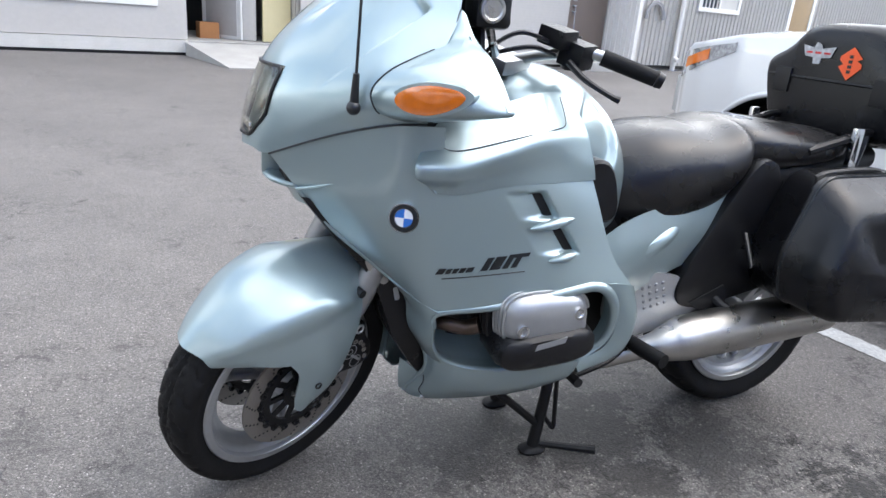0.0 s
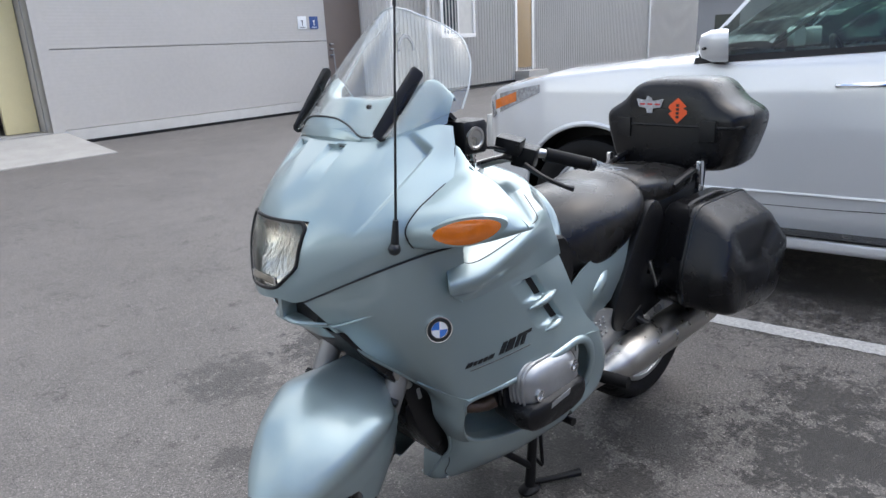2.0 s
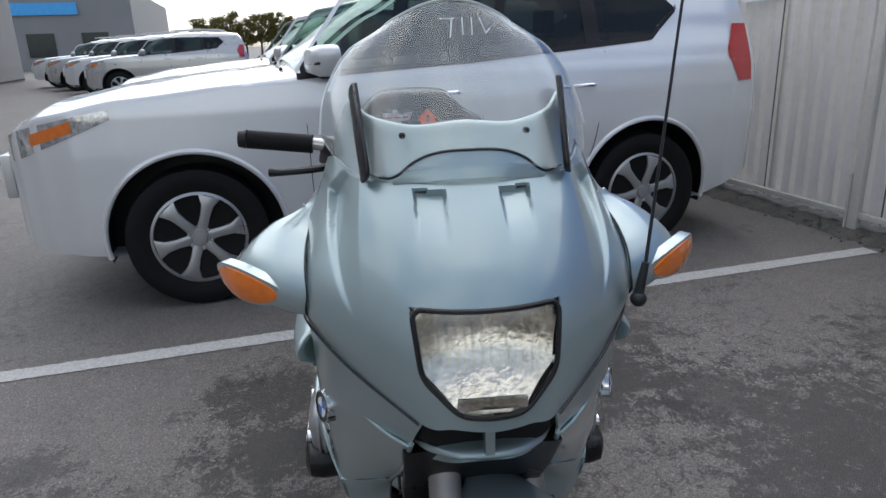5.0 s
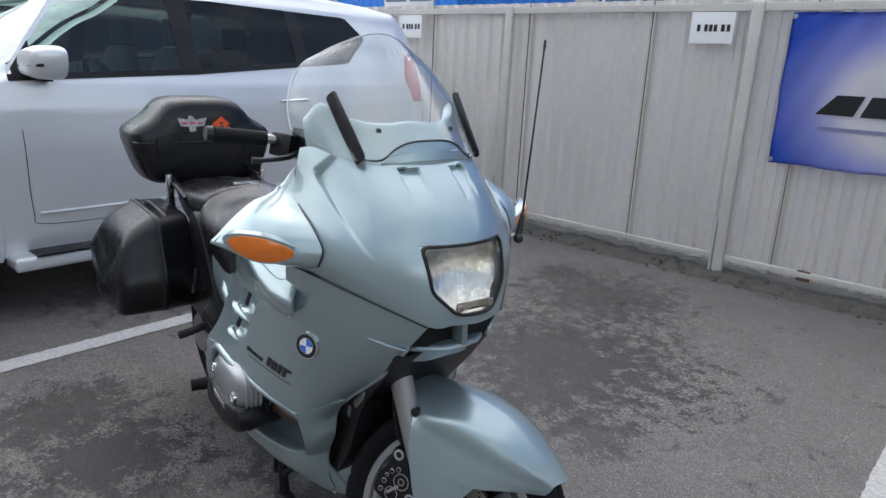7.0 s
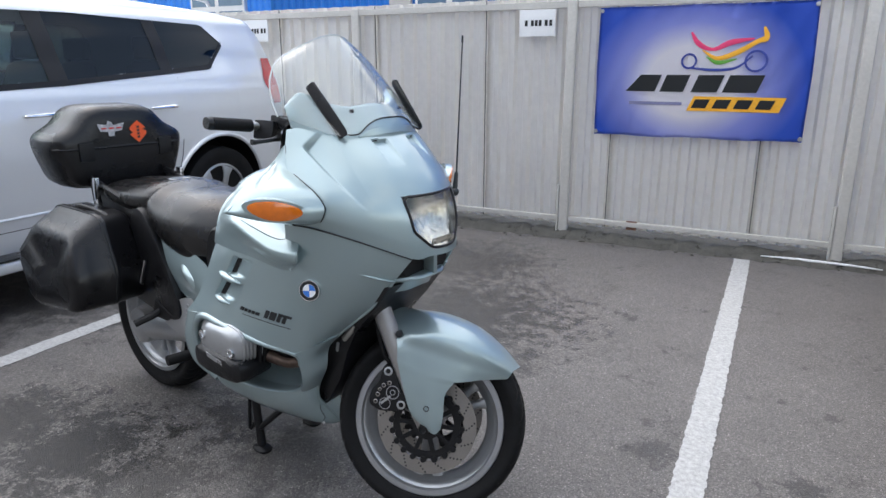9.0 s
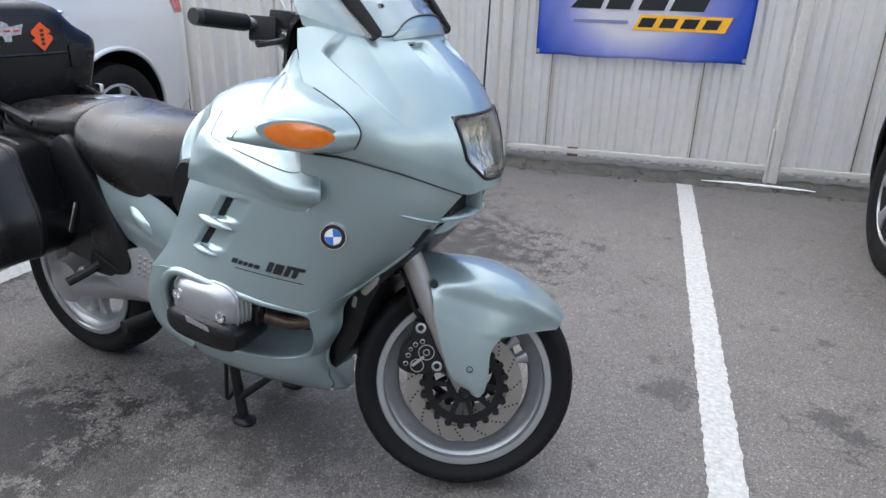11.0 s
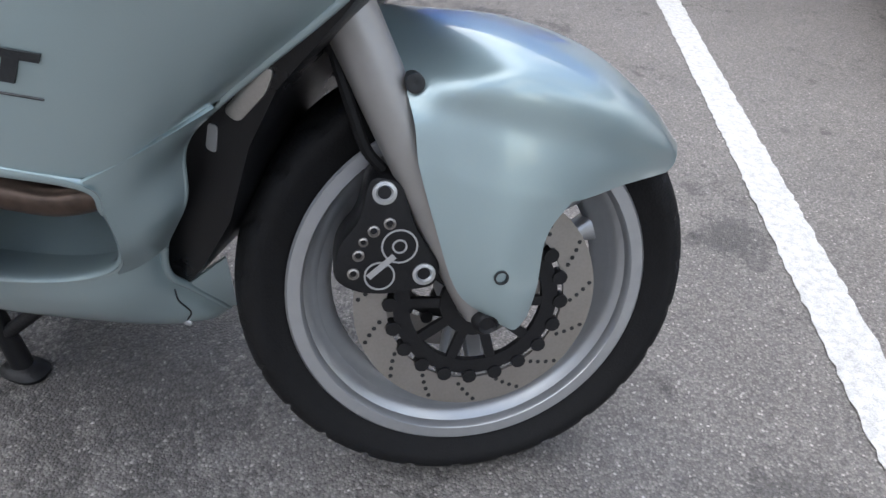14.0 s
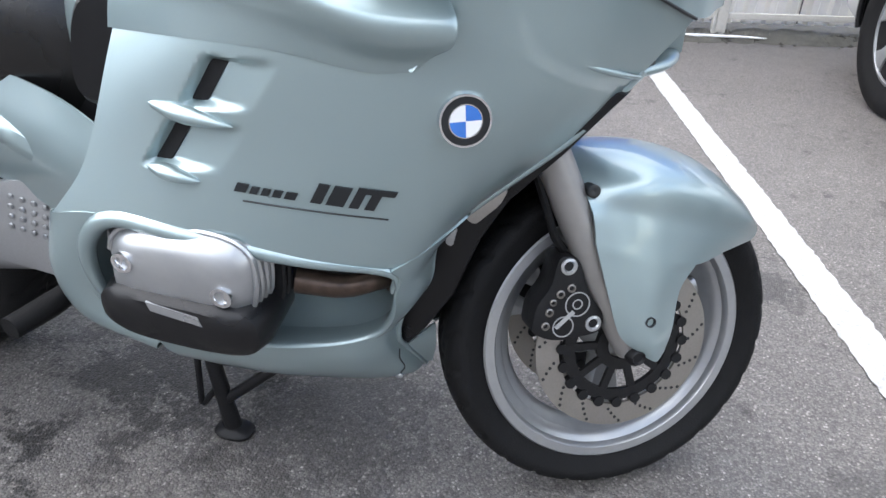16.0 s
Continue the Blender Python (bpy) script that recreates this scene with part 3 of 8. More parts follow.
    for cx, cz, r in ((-0.115, 0.135, 0.055), (0.325, 0.135, 0.075)):
        bm = bmesh.new()
        prof = [(-0.019, r), (-0.016, r), (-0.016, r - 0.014), (-0.019, r - 0.014)]
        revolve(bm, prof, (cx + 0.05, 0, cz - 0.055), "y", 32, close=True)
        part("logo_wheel", bm, dk, root)

    def stroke(name, pts, r, mt):
        bm = bmesh.new()
        tube(bm, [(a + 0.05, -0.018, c - 0.055) for a, c in pts], r, 6)
        for v in bm.verts:
            v.co.y = -0.018 + (v.co.y + 0.018) * 0.08
        part(name, bm, mt, root)

    stroke("logo_stroke", [(-0.115, 0.335), (-0.06, 0.255), (0.04, 0.215), (0.15, 0.26), (0.30, 0.285)], [0.006, 0.018, 0.012, 0.02, 0.006], pink)
    stroke("logo_stroke", [(-0.03, 0.21), (0.07, 0.155), (0.19, 0.19), (0.32, 0.265), (0.375, 0.29), (0.355, 0.36)], [0.004, 0.014, 0.018, 0.016, 0.02, 0.008], yel)
    stroke("logo_stroke", [(0.0, 0.165), (0.08, 0.125), (0.2, 0.15)], [0.004, 0.014, 0.004], green)
    stroke("logo_stroke", [(-0.11, 0.09), (0.05, 0.075), (0.2, 0.09), (0.3, 0.17)], [0.006, 0.01, 0.008, 0.005], dk)
    for x in (-0.72, 0.72):
        for z in (-0.45, 0.45):
            bm = bmesh.new()
            revolve(bm, [(-0.026, 0.004), (-0.026, 0.014), (-0.016, 0.016)], (x * 0.985, 0, z * 0.98), "y", 12)
            part("eyelet", bm, M_ALU, root)


WALL_V = -10.95


def wall_piece(root, name, u0, u1, z0, z1, mt, v0=None, v1=None, label=""):
    bm = bmesh.new()
    box(bm, u0, u1, (WALL_V - 0.25) if v0 is None else v0, WALL_V if v1 is None else v1, z0, z1)
    return part(name, bm, mt, root, label, smooth=False)


def grey_building():
    root = empty("wall_grey", "grey sandwich-panel and corrugated wall of a long low building", "building wall", kind="structure")
    yard(root)
    H = 6.5
    # sandwich panels with fine ribs, left and right of the doorway
    wall_piece(root, "panel", -2.3, 9.0, 0.26, 0.77, M_WALL)
    wall_piece(root, "panel", -2.3, -1.85, 0.77, 2.6, M_WALL)
    wall_piece(root, "panel", 0.15, 9.0, 0.77, 2.6, M_WALL)
    wall_piece(root, "panel", -2.3, 9.0, 2.6, H, M_WALL)
    wall_piece(root, "lintel", -4.3, -2.3, 2.95, H, M_WALL)
    for z0, z1 in ((0.26, 1.575), (1.59, 2.9), (2.915, 4.2), (4.215, H)):
        bm = bmesh.new()
        nrib = int((z1 - z0) / 0.055)
        prev = None
        for i in range(nrib * 2 + 1):
            z = z0 + (z1 - z0) * i / (nrib * 2)
            row = [bm.verts.new((-4.3, WALL_V + 0.0009 * (i % 2), z)), bm.verts.new((-10.85, WALL_V + 0.0009 * (i % 2), z))]
            if prev:
                bm.faces.new((prev[0], prev[1], row[1], row[0]))
            prev = row
        back = bmesh.ops.extrude_face_region(bm, geom=list(bm.faces))
        bmesh.ops.translate(bm, verts=[g for g in back["geom"] if isinstance(g, bmesh.types.BMVert)], vec=(0, -0.08, 0))
        bmesh.ops.recalc_face_normals(bm, faces=bm.faces)
        part("panel", bm, M_WALL, root, smooth=False)
    wall_piece(root, "backing", -10.85, -4.5, 0.26, H, M_WALL, WALL_V - 0.3, WALL_V - 0.1)
    wall_piece(root, "corner_trim", -4.5, -4.3, 0.2, H, M_WALL, WALL_V - 0.2, WALL_V + 0.02)
    wall_piece(root, "plinth_trim", -10.85, -4.5, 0.06, 0.25, M_POST, WALL_V - 0.2, WALL_V + 0.03)
    wall_piece(root, "flashing", -10.85, -4.5, 0.0, 0.06, M_DARK, WALL_V - 0.2, WALL_V + 0.015)
    wall_piece(root, "plinth_trim", -2.3, 9.0, 0.05, 0.25, M_POST, WALL_V - 0.2, WALL_V + 0.03)
    wall_piece(root, "flashing", -2.3, 9.0, 0.0, 0.05, M_DARK, WALL_V - 0.2, WALL_V + 0.015)
    # corrugated part beyond the brown door
    bm = corrugated(-40, -12.15, WALL_V - 0.03, 0.12, H, 0.16, 0.025)
    part("corrugated_sheet", bm, M_SHEET, root, smooth=False)
    wall_piece(root, "backing", -40, -12.15, 0, H, M_WALL, WALL_V - 0.4, WALL_V - 0.06)
    # thin wing wall beside the brown door, sheeted with the same ribs
    wall_piece(root, "wing_wall", -12.30, -12.18, 0.0, H, M_SHEET, WALL_V - 0.1, WALL_V + 0.9)
    for k in range(6):
        wall_piece(root, "rib", -12.182, -12.155, 0.25, H, M_SHEET, WALL_V - 0.06 + 0.16 * k, WALL_V + 0.02 + 0.16 * k)
    wall_piece(root, "lintel", -12.15, -10.85, 2.9, H, M_WALL)
    wall_piece(root, "flashing", -40, -12.3, 0.04, 0.12, M_DARK, WALL_V - 0.05, WALL_V + 0.01)


def framed_window(u0, u1, z0, z1, label, blind=False, v=WALL_V):
    root = empty("window_1", label, "window", kind="structure")
    yard(root)
    f = 0.12
    for a, b, c, d in ((u0, u1, z0, z0 + f), (u0, u1, z1 - f, z1), (u0, u0 + f, z0 + f, z1 - f), (u1 - f, u1, z0 + f, z1 - f)):
        bm = bmesh.new()
        box(bm, a, b, v - 0.05, v + 0.035, c, d, 0.006)
        part("window_frame", bm, M_TRIMW, root)
    bm = bmesh.new()
    box(bm, (u0 + u1) / 2 - 0.03, (u0 + u1) / 2 + 0.03, v - 0.04, v + 0.02, z0 + f, z1 - f, 0.004)
    part("mullion", bm, M_TRIMW, root)
    bm = bmesh.new()
    box(bm, u0 + f, u1 - f, v - 0.02, v - 0.012, z0 + f, z1 - f)
    part("pane", bm, mat("window_glass", (0.03, 0.04, 0.05), 0.22 if blind else 0.06, vary=0.05, spec=0.25 if blind else 0.8), root)
    if blind:
        bm = bmesh.new()
        box(bm, u0 + f, (u0 + u1) / 2 - 0.03, v - 0.011, v - 0.004, z0 + f, z1 - f)
        part("blind", bm, M_POST, root, "pale grey drawn blind")


def doorway():
    """An open glazed door in a deep entrance, with a concrete ramp."""
    room = empty("entrance", "dark open entrance with a tiled floor", "entrance", kind="structure")
    yard(room)
    # walls and ceiling coloured near black: the unlit room's shade is in the paint
    for nm, a, mt in (("floor", (-4.3, -2.3, WALL_V - 3.0, WALL_V + 0.0, 0.16, 0.24), M_CONC), ("back_wall", (-4.3, -2.3, WALL_V - 3.1, WALL_V - 3.0, 0.24, 3), M_ROOM_SHADE),
                      ("side_wall", (-2.3, -2.2, WALL_V - 3.0, WALL_V - 0.25, 0.24, 3), M_ROOM_SHADE), ("ceiling_panel", (-4.3, -2.3, WALL_V - 3.0, WALL_V - 0.26, 2.95, 3), M_ROOM_SHADE),
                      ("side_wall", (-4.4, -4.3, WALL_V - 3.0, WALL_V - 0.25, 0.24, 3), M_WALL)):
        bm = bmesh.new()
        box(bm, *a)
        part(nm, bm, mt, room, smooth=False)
    bm = bmesh.new()
    box(bm, -4.28, -3.75, WALL_V - 0.5, WALL_V - 0.42, 0.25, 2.95, 0.01)
    part("yellow_panel", bm, mat("yellow_panel", (0.66, 0.57, 0.33), 0.5, vary=0.06), room)
    bm = bmesh.new()
    box(bm, -3.66, -3.41, WALL_V - 0.60, WALL_V - 0.55, 0.25, 2.95, 0.01)
    part("side_panel", bm, M_WALL, room)
    door = empty("door_1", "open white framed glass door with a long handle", "door", kind="structure")
    yard(door, -3.38, WALL_V - 0.52, 0.25, -60)
    w, h = 0.95, 2.5
    for a in ((0, 0.09, 0, h), (w - 0.09, w, 0, h), (0.09, w - 0.09, 0, 0.85), (0.09, w - 0.09, h - 0.1, h)):
        bm = bmesh.new()
        box(bm, a[0], a[1], -0.025, 0.025, a[2], a[3], 0.006)
        part("door_frame", bm, M_TRIMW, door)
    bm = bmesh.new()
    box(bm, 0.10, w - 0.10, 0.0255, 0.0275, 0.06, 0.80, 0.001)
    part("kick_panel", bm, M_WALL, door, "grey lower door panel")
    bm = bmesh.new()
    box(bm, 0.09, w - 0.09, -0.004, 0.004, 0.85, h - 0.1)
    part("pane", bm, M_CARGLASS, door, smooth=False)
    bm = bmesh.new()
    tube(bm, [(w - 0.05, 0.03, 0.95), (w - 0.05, 0.08, 0.97), (w - 0.05, 0.08, 1.5), (w - 0.05, 0.03, 1.52)], 0.014, 8, 16)
    part("handle", bm, M_TRIMW, door)
    bm = bmesh.new()
    v0, v1 = WALL_V + 0.03, WALL_V + 1.9
    a = [bm.verts.new(p) for p in ((-4.5, v0, 0.22), (-2.25, v0, 0.22), (-2.45, v1, 0.015), (-4.35, v1, 0.015))]
    b = [bm.verts.new((p.co.x, p.co.y, 0)) for p in a]
    bm.faces.new(a)
    for i in range(4):
        bm.faces.new((a[i], b[i], b[(i + 1) % 4], a[(i + 1) % 4]))
    bmesh.ops.recalc_face_normals(bm, faces=bm.faces)
    ob = link("ramp", bm, M_CONC, smooth=False)
    yard(ob)
    tagged(ob, "sloping worn concrete entrance ramp", "ramp", kind="structure")
    bm = bmesh.new()
    box(bm, -3.05, -2.7, WALL_V - 1.1, WALL_V - 0.8, 0.24, 0.52, 0.01)
    ob = yard(link("cardboard_box", bm, mat("cardboard", (0.36, 0.16, 0.06), 0.8)))
    tagged(ob, "brown cardboard box on the entrance floor", "box")


def brown_door():
    root = empty("door_2", "closed dark brown steel door with a concrete step", "door", kind="structure")
    yard(root)
    bm = bmesh.new()
    box(bm, -12.13, -10.87, WALL_V - 0.2, WALL_V - 0.08, 0.2, 2.9, 0.01)
    part("leaf", bm, M_BROWN, root)
    for z in (1.25, 1.38, 1.5):
        bm = bmesh.new()
        box(bm, -11.1, -11.0, WALL_V - 0.08, WALL_V - 0.03, z, z + 0.025, 0.004)
        part("handle", bm, M_ALU, root)
    bm = bmesh.new()
    box(bm, -12.15, -10.8, WALL_V - 0.1, WALL_V + 0.85, 0, 0.2, 0.02)
    part("step", bm, M_CONC, root)
    for k, (u, r) in enumerate(((-10.62, 0.2), (-10.5, 0.16))):
        bm = bmesh.new()
        rings = []
        for z, q in ((0, 0.85), (0.04, 0.9), (0.5, 1.0), (0.53, 1.04), (0.56, 1.0)):
            rings.append([(a + u, b + WALL_V + 0.55 + 0.12 * k, z * (1 + 0.35 * k)) for a, b in superellipse(20, r * q, r * q * 0.85, 3)])
        ring_loft(bm, rings)
        ob = yard(link("waste_bin", bm, M_BLACKP))
        tagged(ob, "black plastic waste bin beside the brown door", "bin", "waste bins")
    bm = bmesh.new()
    tube(bm, [(-10.75, WALL_V + 0.4, 0.05), (-10.98, WALL_V + 0.06, 1.35)], 0.014, 8, 4)
    ob = yard(link("broom_stick", bm, mat("stick", (0.2, 0.2, 0.22), 0.6)))
    tagged(ob, "grey broom stick leaning on the wall", "stick")
    sgn = (("notice_sign", "small white notice on the grey wall", -10.12, M_WHITE), ("notice_sign", "small blue notice on the grey wall", -10.48, mat("notice_blue", (0.025, 0.065, 0.22), 0.45)))
    for nm, lb, u, mt in sgn:
        bm = bmesh.new()
        box(bm, u - 0.13, u + 0.13, WALL_V + 0.004, WALL_V + 0.014, 1.86, 2.13, 0.003)
        ob = yard(link(nm, bm, mt))
        tagged(ob, lb, "sign", "notices on the wall")
        ink = M_INK if mt is M_WHITE else M_WHITE
        for a, b, c, d in ((-0.012, 0.012, 1.93, 2.02), (-0.03, 0.03, 2.02, 2.045), (-0.085, 0.085, 1.885, 1.90)):
            bm = bmesh.new()
            box(bm, u + a, u + b, WALL_V + 0.0142, WALL_V + 0.0165, c, d)
            link("notice_mark", bm, ink, ob, smooth=False)


def far_wall_things():
    bm = bmesh.new()
    tube(bm, [(-14.7, WALL_V + 0.1, 6.4), (-14.7, WALL_V + 0.1, 0.45), (-14.68, WALL_V + 0.16, 0.32), (-14.65, WALL_V + 0.3, 0.27)], 0.06, 12, 30)
    tagged(yard(link("downpipe", bm, M_TRIMW)), "pale grey round rainwater downpipe", "downpipe", kind="structure")
    framed_window(-17.2, -15.4, 1.55, 3.6, "small white framed window in the corrugated wall, half covered by a blind", True)
    framed_window(-1.85, 0.15, 0.77, 2.6, "white plastic framed shop window")
    d = empty("door_3", "narrow ochre door with a white frame and steps", "door", kind="structure")
    yard(d)
    bm = bmesh.new()
    box(bm, -20.75, -19.75, WALL_V - 0.1, WALL_V + 0.005, 0.5, 3.2, 0.01)
    part("leaf", bm, mat("ochre_door", (0.29, 0.195, 0.10), 0.5), d)
    for a, b in ((-19.75, -19.6), (-20.9, -20.75)):
        bm = bmesh.new()
        box(bm, a, b, WALL_V - 0.1, WALL_V + 0.03, 0.3, 3.35, 0.01)
        part("door_frame", bm, M_TRIMW, d)
    for i in range(2):
        bm = bmesh.new()
        box(bm, -21.0, -19.6, WALL_V - 0.1, WALL_V + 0.9 - 0.35 * i, 0.2 * i, 0.2 + 0.2 * i, 0.01)
        part("step", bm, M_CONC, d)
    bm = bmesh.new()
    for r in (0.34, 0.30):
        tube(bm, [(-13.72 + r * math.cos(a), WALL_V + 0.06, 1.25 + r * 1.25 * math.sin(a)) for a in [i * math.pi / 8 for i in range(9)]], 0.035, 6, 20)
    tagged(yard(link("hose_coil", bm, mat("hose", (0.25, 0.25, 0.26), 0.6))), "grey coiled hose hanging on the wall", "hose")
    bm = bmesh.new()
    tube(bm, [(-32.1, WALL_V + 0.06, 0), (-32.1, WALL_V + 0.06, 6.4)], 0.06, 8, 3)
    tagged(yard(link("downpipe", bm, M_TRIMW)), "pale grey round rainwater downpipe", "downpipe", kind="structure")


def blue_building():
    root = empty("blue_building", "bright blue corrugated hall with white framed windows behind the fence", "building")
    yard(root)
    V = 16.0
    bm = corrugated(-14, 30, V, 0, 11, 0.28, 0.04)
    part("wall", bm, M_BLUEB, root, smooth=False)
    bm = corrugated(-26, -14, V + 2.0, 0, 11, 0.28, 0.04)
    part("wall", bm, mat("light_blue_cladding", (0.08, 0.33, 0.75), 0.4), root, smooth=False)
    bm = corrugated(-60, -26, V + 2.0, 0, 11, 0.28, 0.04)
    part("wall", bm, mat("pale_cladding", (0.42, 0.50, 0.58), 0.5), root, smooth=False)
    bm = bmesh.new()
    box(bm, -14.0, -13.9, V, V + 2.4, 0, 11)
    part("wall", bm, M_BLUEB, root, smooth=False)
    for u0, u1, z0, z1, v in ((-25.2, -22.4, 2.6, 4.25, V + 2), (-19.4, -16.8, 2.4, 4.3, V + 2), (-8.75, -6.6, 1.8, 5.2, V), (2.0, 6.0, 2.4, 4.2, V)):
        win = bmesh.new()
        box(win, u0, u1, v - 0.12, v + 0.06, z0, z1, 0.02)
        w = part("window", win, M_TRIMW, root)
        n = 2
        for i in range(n):
            for j in range(2):
                bm = bmesh.new()
                a, b = u0 + (u1 - u0) * i / n, u0 + (u1 - u0) * (i + 1) / n
                c, d = z0 + (z1 - z0) * j / 2, z0 + (z1 - z0) * (j + 1) / 2
                box(bm, a + 0.09, b - 0.09, v - 0.128, v - 0.122, c + 0.09, d - 0.09)
                part("pane", bm, mat("far_glass", (0.10, 0.17, 0.26), 0.08, spec=0.8), w, smooth=False)
    bm = bmesh.new()
    box(bm, -9.6, -8.9, V - 0.1, V + 0.1, 0, 11)
    part("column", bm, M_WALL, root, smooth=False)
    bm = bmesh.new()
    rows = []
    for i in range(9):
        a = i / 8
        rows.append([(-6.4 + 1.6 * k / 6, V - 0.1 - a * 1.0, 3.45 - 0.5 * a * a) for k in range(7)])
    add_grid(bm, rows)
    bmesh.ops.solidify(bm, geom=list(bm.faces), thickness=0.05)
    part("canopy", bm, M_WALL, root)
    bm = bmesh.new()
    box(bm, -4.9, 0.0, V - 2.2, V + 0.02, 0, 3.35)
    part("porch", bm, M_BLUEB, root, smooth=False)
    bm = bmesh.new()
    box(bm, -4.95, -0.2, V - 2.25, V + 0.02, 3.35, 3.42)
    part("porch_roof", bm, M_TRIMW, root, smooth=False)


ground()
parking_line(-2.31, -1.66, 3.46, 0.115, "white painted parking line, slightly worn, on the asphalt")
parking_line(0.735, -1.6, 3.50, 0.108, "white painted parking line with ragged edges beside the motorcycle")
fence()
number_sign(-0.93)
number_sign(-3.77)
banner()
grey_building()
doorway()
brown_door()
far_wall_things()
blue_building()


# ---- the motorcycle: forward is +x, its left is +y ----
BIKE = empty("motorcycle", "pale blue-green pearl touring motorcycle with black luggage on its centre stand", "motorcycle")
RAKE, AXLE = radians(27), Vector((0, 0, 0.300))
_base = AXLE - Vector((0.05 * math.cos(RAKE), 0, 0.05 * math.sin(RAKE)))
STEER = Matrix.Translation(_base) @ Matrix.Rotation(radians(29.5), 4, Vector((-math.sin(RAKE), 0, math.cos(RAKE)))) @ Matrix.Translation(-_base)


def bike(name, bm, mt, parent=None, label="", steer=False, smooth=True, angle=40):
    if steer:
        bmesh.ops.transform(bm, matrix=STEER, verts=bm.verts)
    return part(name, bm, mt, parent or BIKE, label, smooth, angle)


# half sections of the front cowl, from the middle outwards
COWL = [
    [(0.072, 0, 0.852), (0.058, 0.055, 0.852), (0.030, 0.103, 0.850), (-0.065, 0.205, 0.905), (-0.160, 0.268, 0.938), (-0.235, 0.288, 0.945)],
    [(0.066, 0, 0.905), (0.052, 0.060, 0.905), (0.022, 0.118, 0.905), (-0.055, 0.205, 0.945), (-0.135, 0.268, 0.975), (-0.235, 0.296, 0.985)],
    [(0.046, 0, 0.975), (0.036, 0.062, 0.975), (0.008, 0.126, 0.975), (-0.062, 0.200, 1.000), (-0.140, 0.258, 1.025), (-0.250, 0.292, 1.030)],
] + [
    [(0.012, 0, 1.045), (0.004, 0.065, 1.043), (-0.026, 0.130, 1.040), (-0.092, 0.192, 1.055), (-0.170, 0.240, 1.075), (-0.266, 0.272, 1.080)],
    [(-0.048, 0, 1.112), (-0.055, 0.068, 1.110), (-0.085, 0.135, 1.107), (-0.145, 0.187, 1.115), (-0.220, 0.225, 1.130), (-0.296, 0.250, 1.130)],
    [(-0.122, 0, 1.176), (-0.128, 0.075, 1.174), (-0.158, 0.145, 1.170), (-0.212, 0.185, 1.180), (-0.275, 0.212, 1.195), (-0.312, 0.228, 1.190)],
]


def cowl_net(nu=40, nv=44):
    rows = []
    for r in COWL:
        rows.append([(x, -y, z) for x, y, z in r[:0:-1]] + list(r))
    return net(rows, nu, nv * 2)


def hl_mask(p, grow=0.0):
    """Inside the headlight's outline, seen from the front."""
    y, z = abs(p.y), p.z
    top, bot = 1.018 + grow, 0.874 - grow
    if not bot < z < top:
        return False
    w = 0.047 + (z - 0.874) / 0.05 * 0.050 if z < 0.924 else 0.097 + (z - 0.924) * 0.115
    return y < w + grow


_cowl_cells = collections.defaultdict(list)
for _row in cowl_net(70, 90):
    for _p in _row:
        _cowl_cells[(round(_p.y / 0.015), round(_p.z / 0.015))].append(_p)


def COWL_X(y, z):
    """The nose's x at a place on it."""
    cy, cz = round(y / 0.015), round(z / 0.015)
    near = [p for i in (-1, 0, 1) for j in (-1, 0, 1) for p in _cowl_cells[(cy + i, cz + j)]]
    best = sorted(near, key=lambda p: (p.y - y) ** 2 + (p.z - z) ** 2)[:6]
    ws = [1 / ((p.y - y) ** 2 + (p.z - z) ** 2 + 2e-6) for p in best]
    return sum(p.x * w for p, w in zip(best, ws)) / sum(ws)


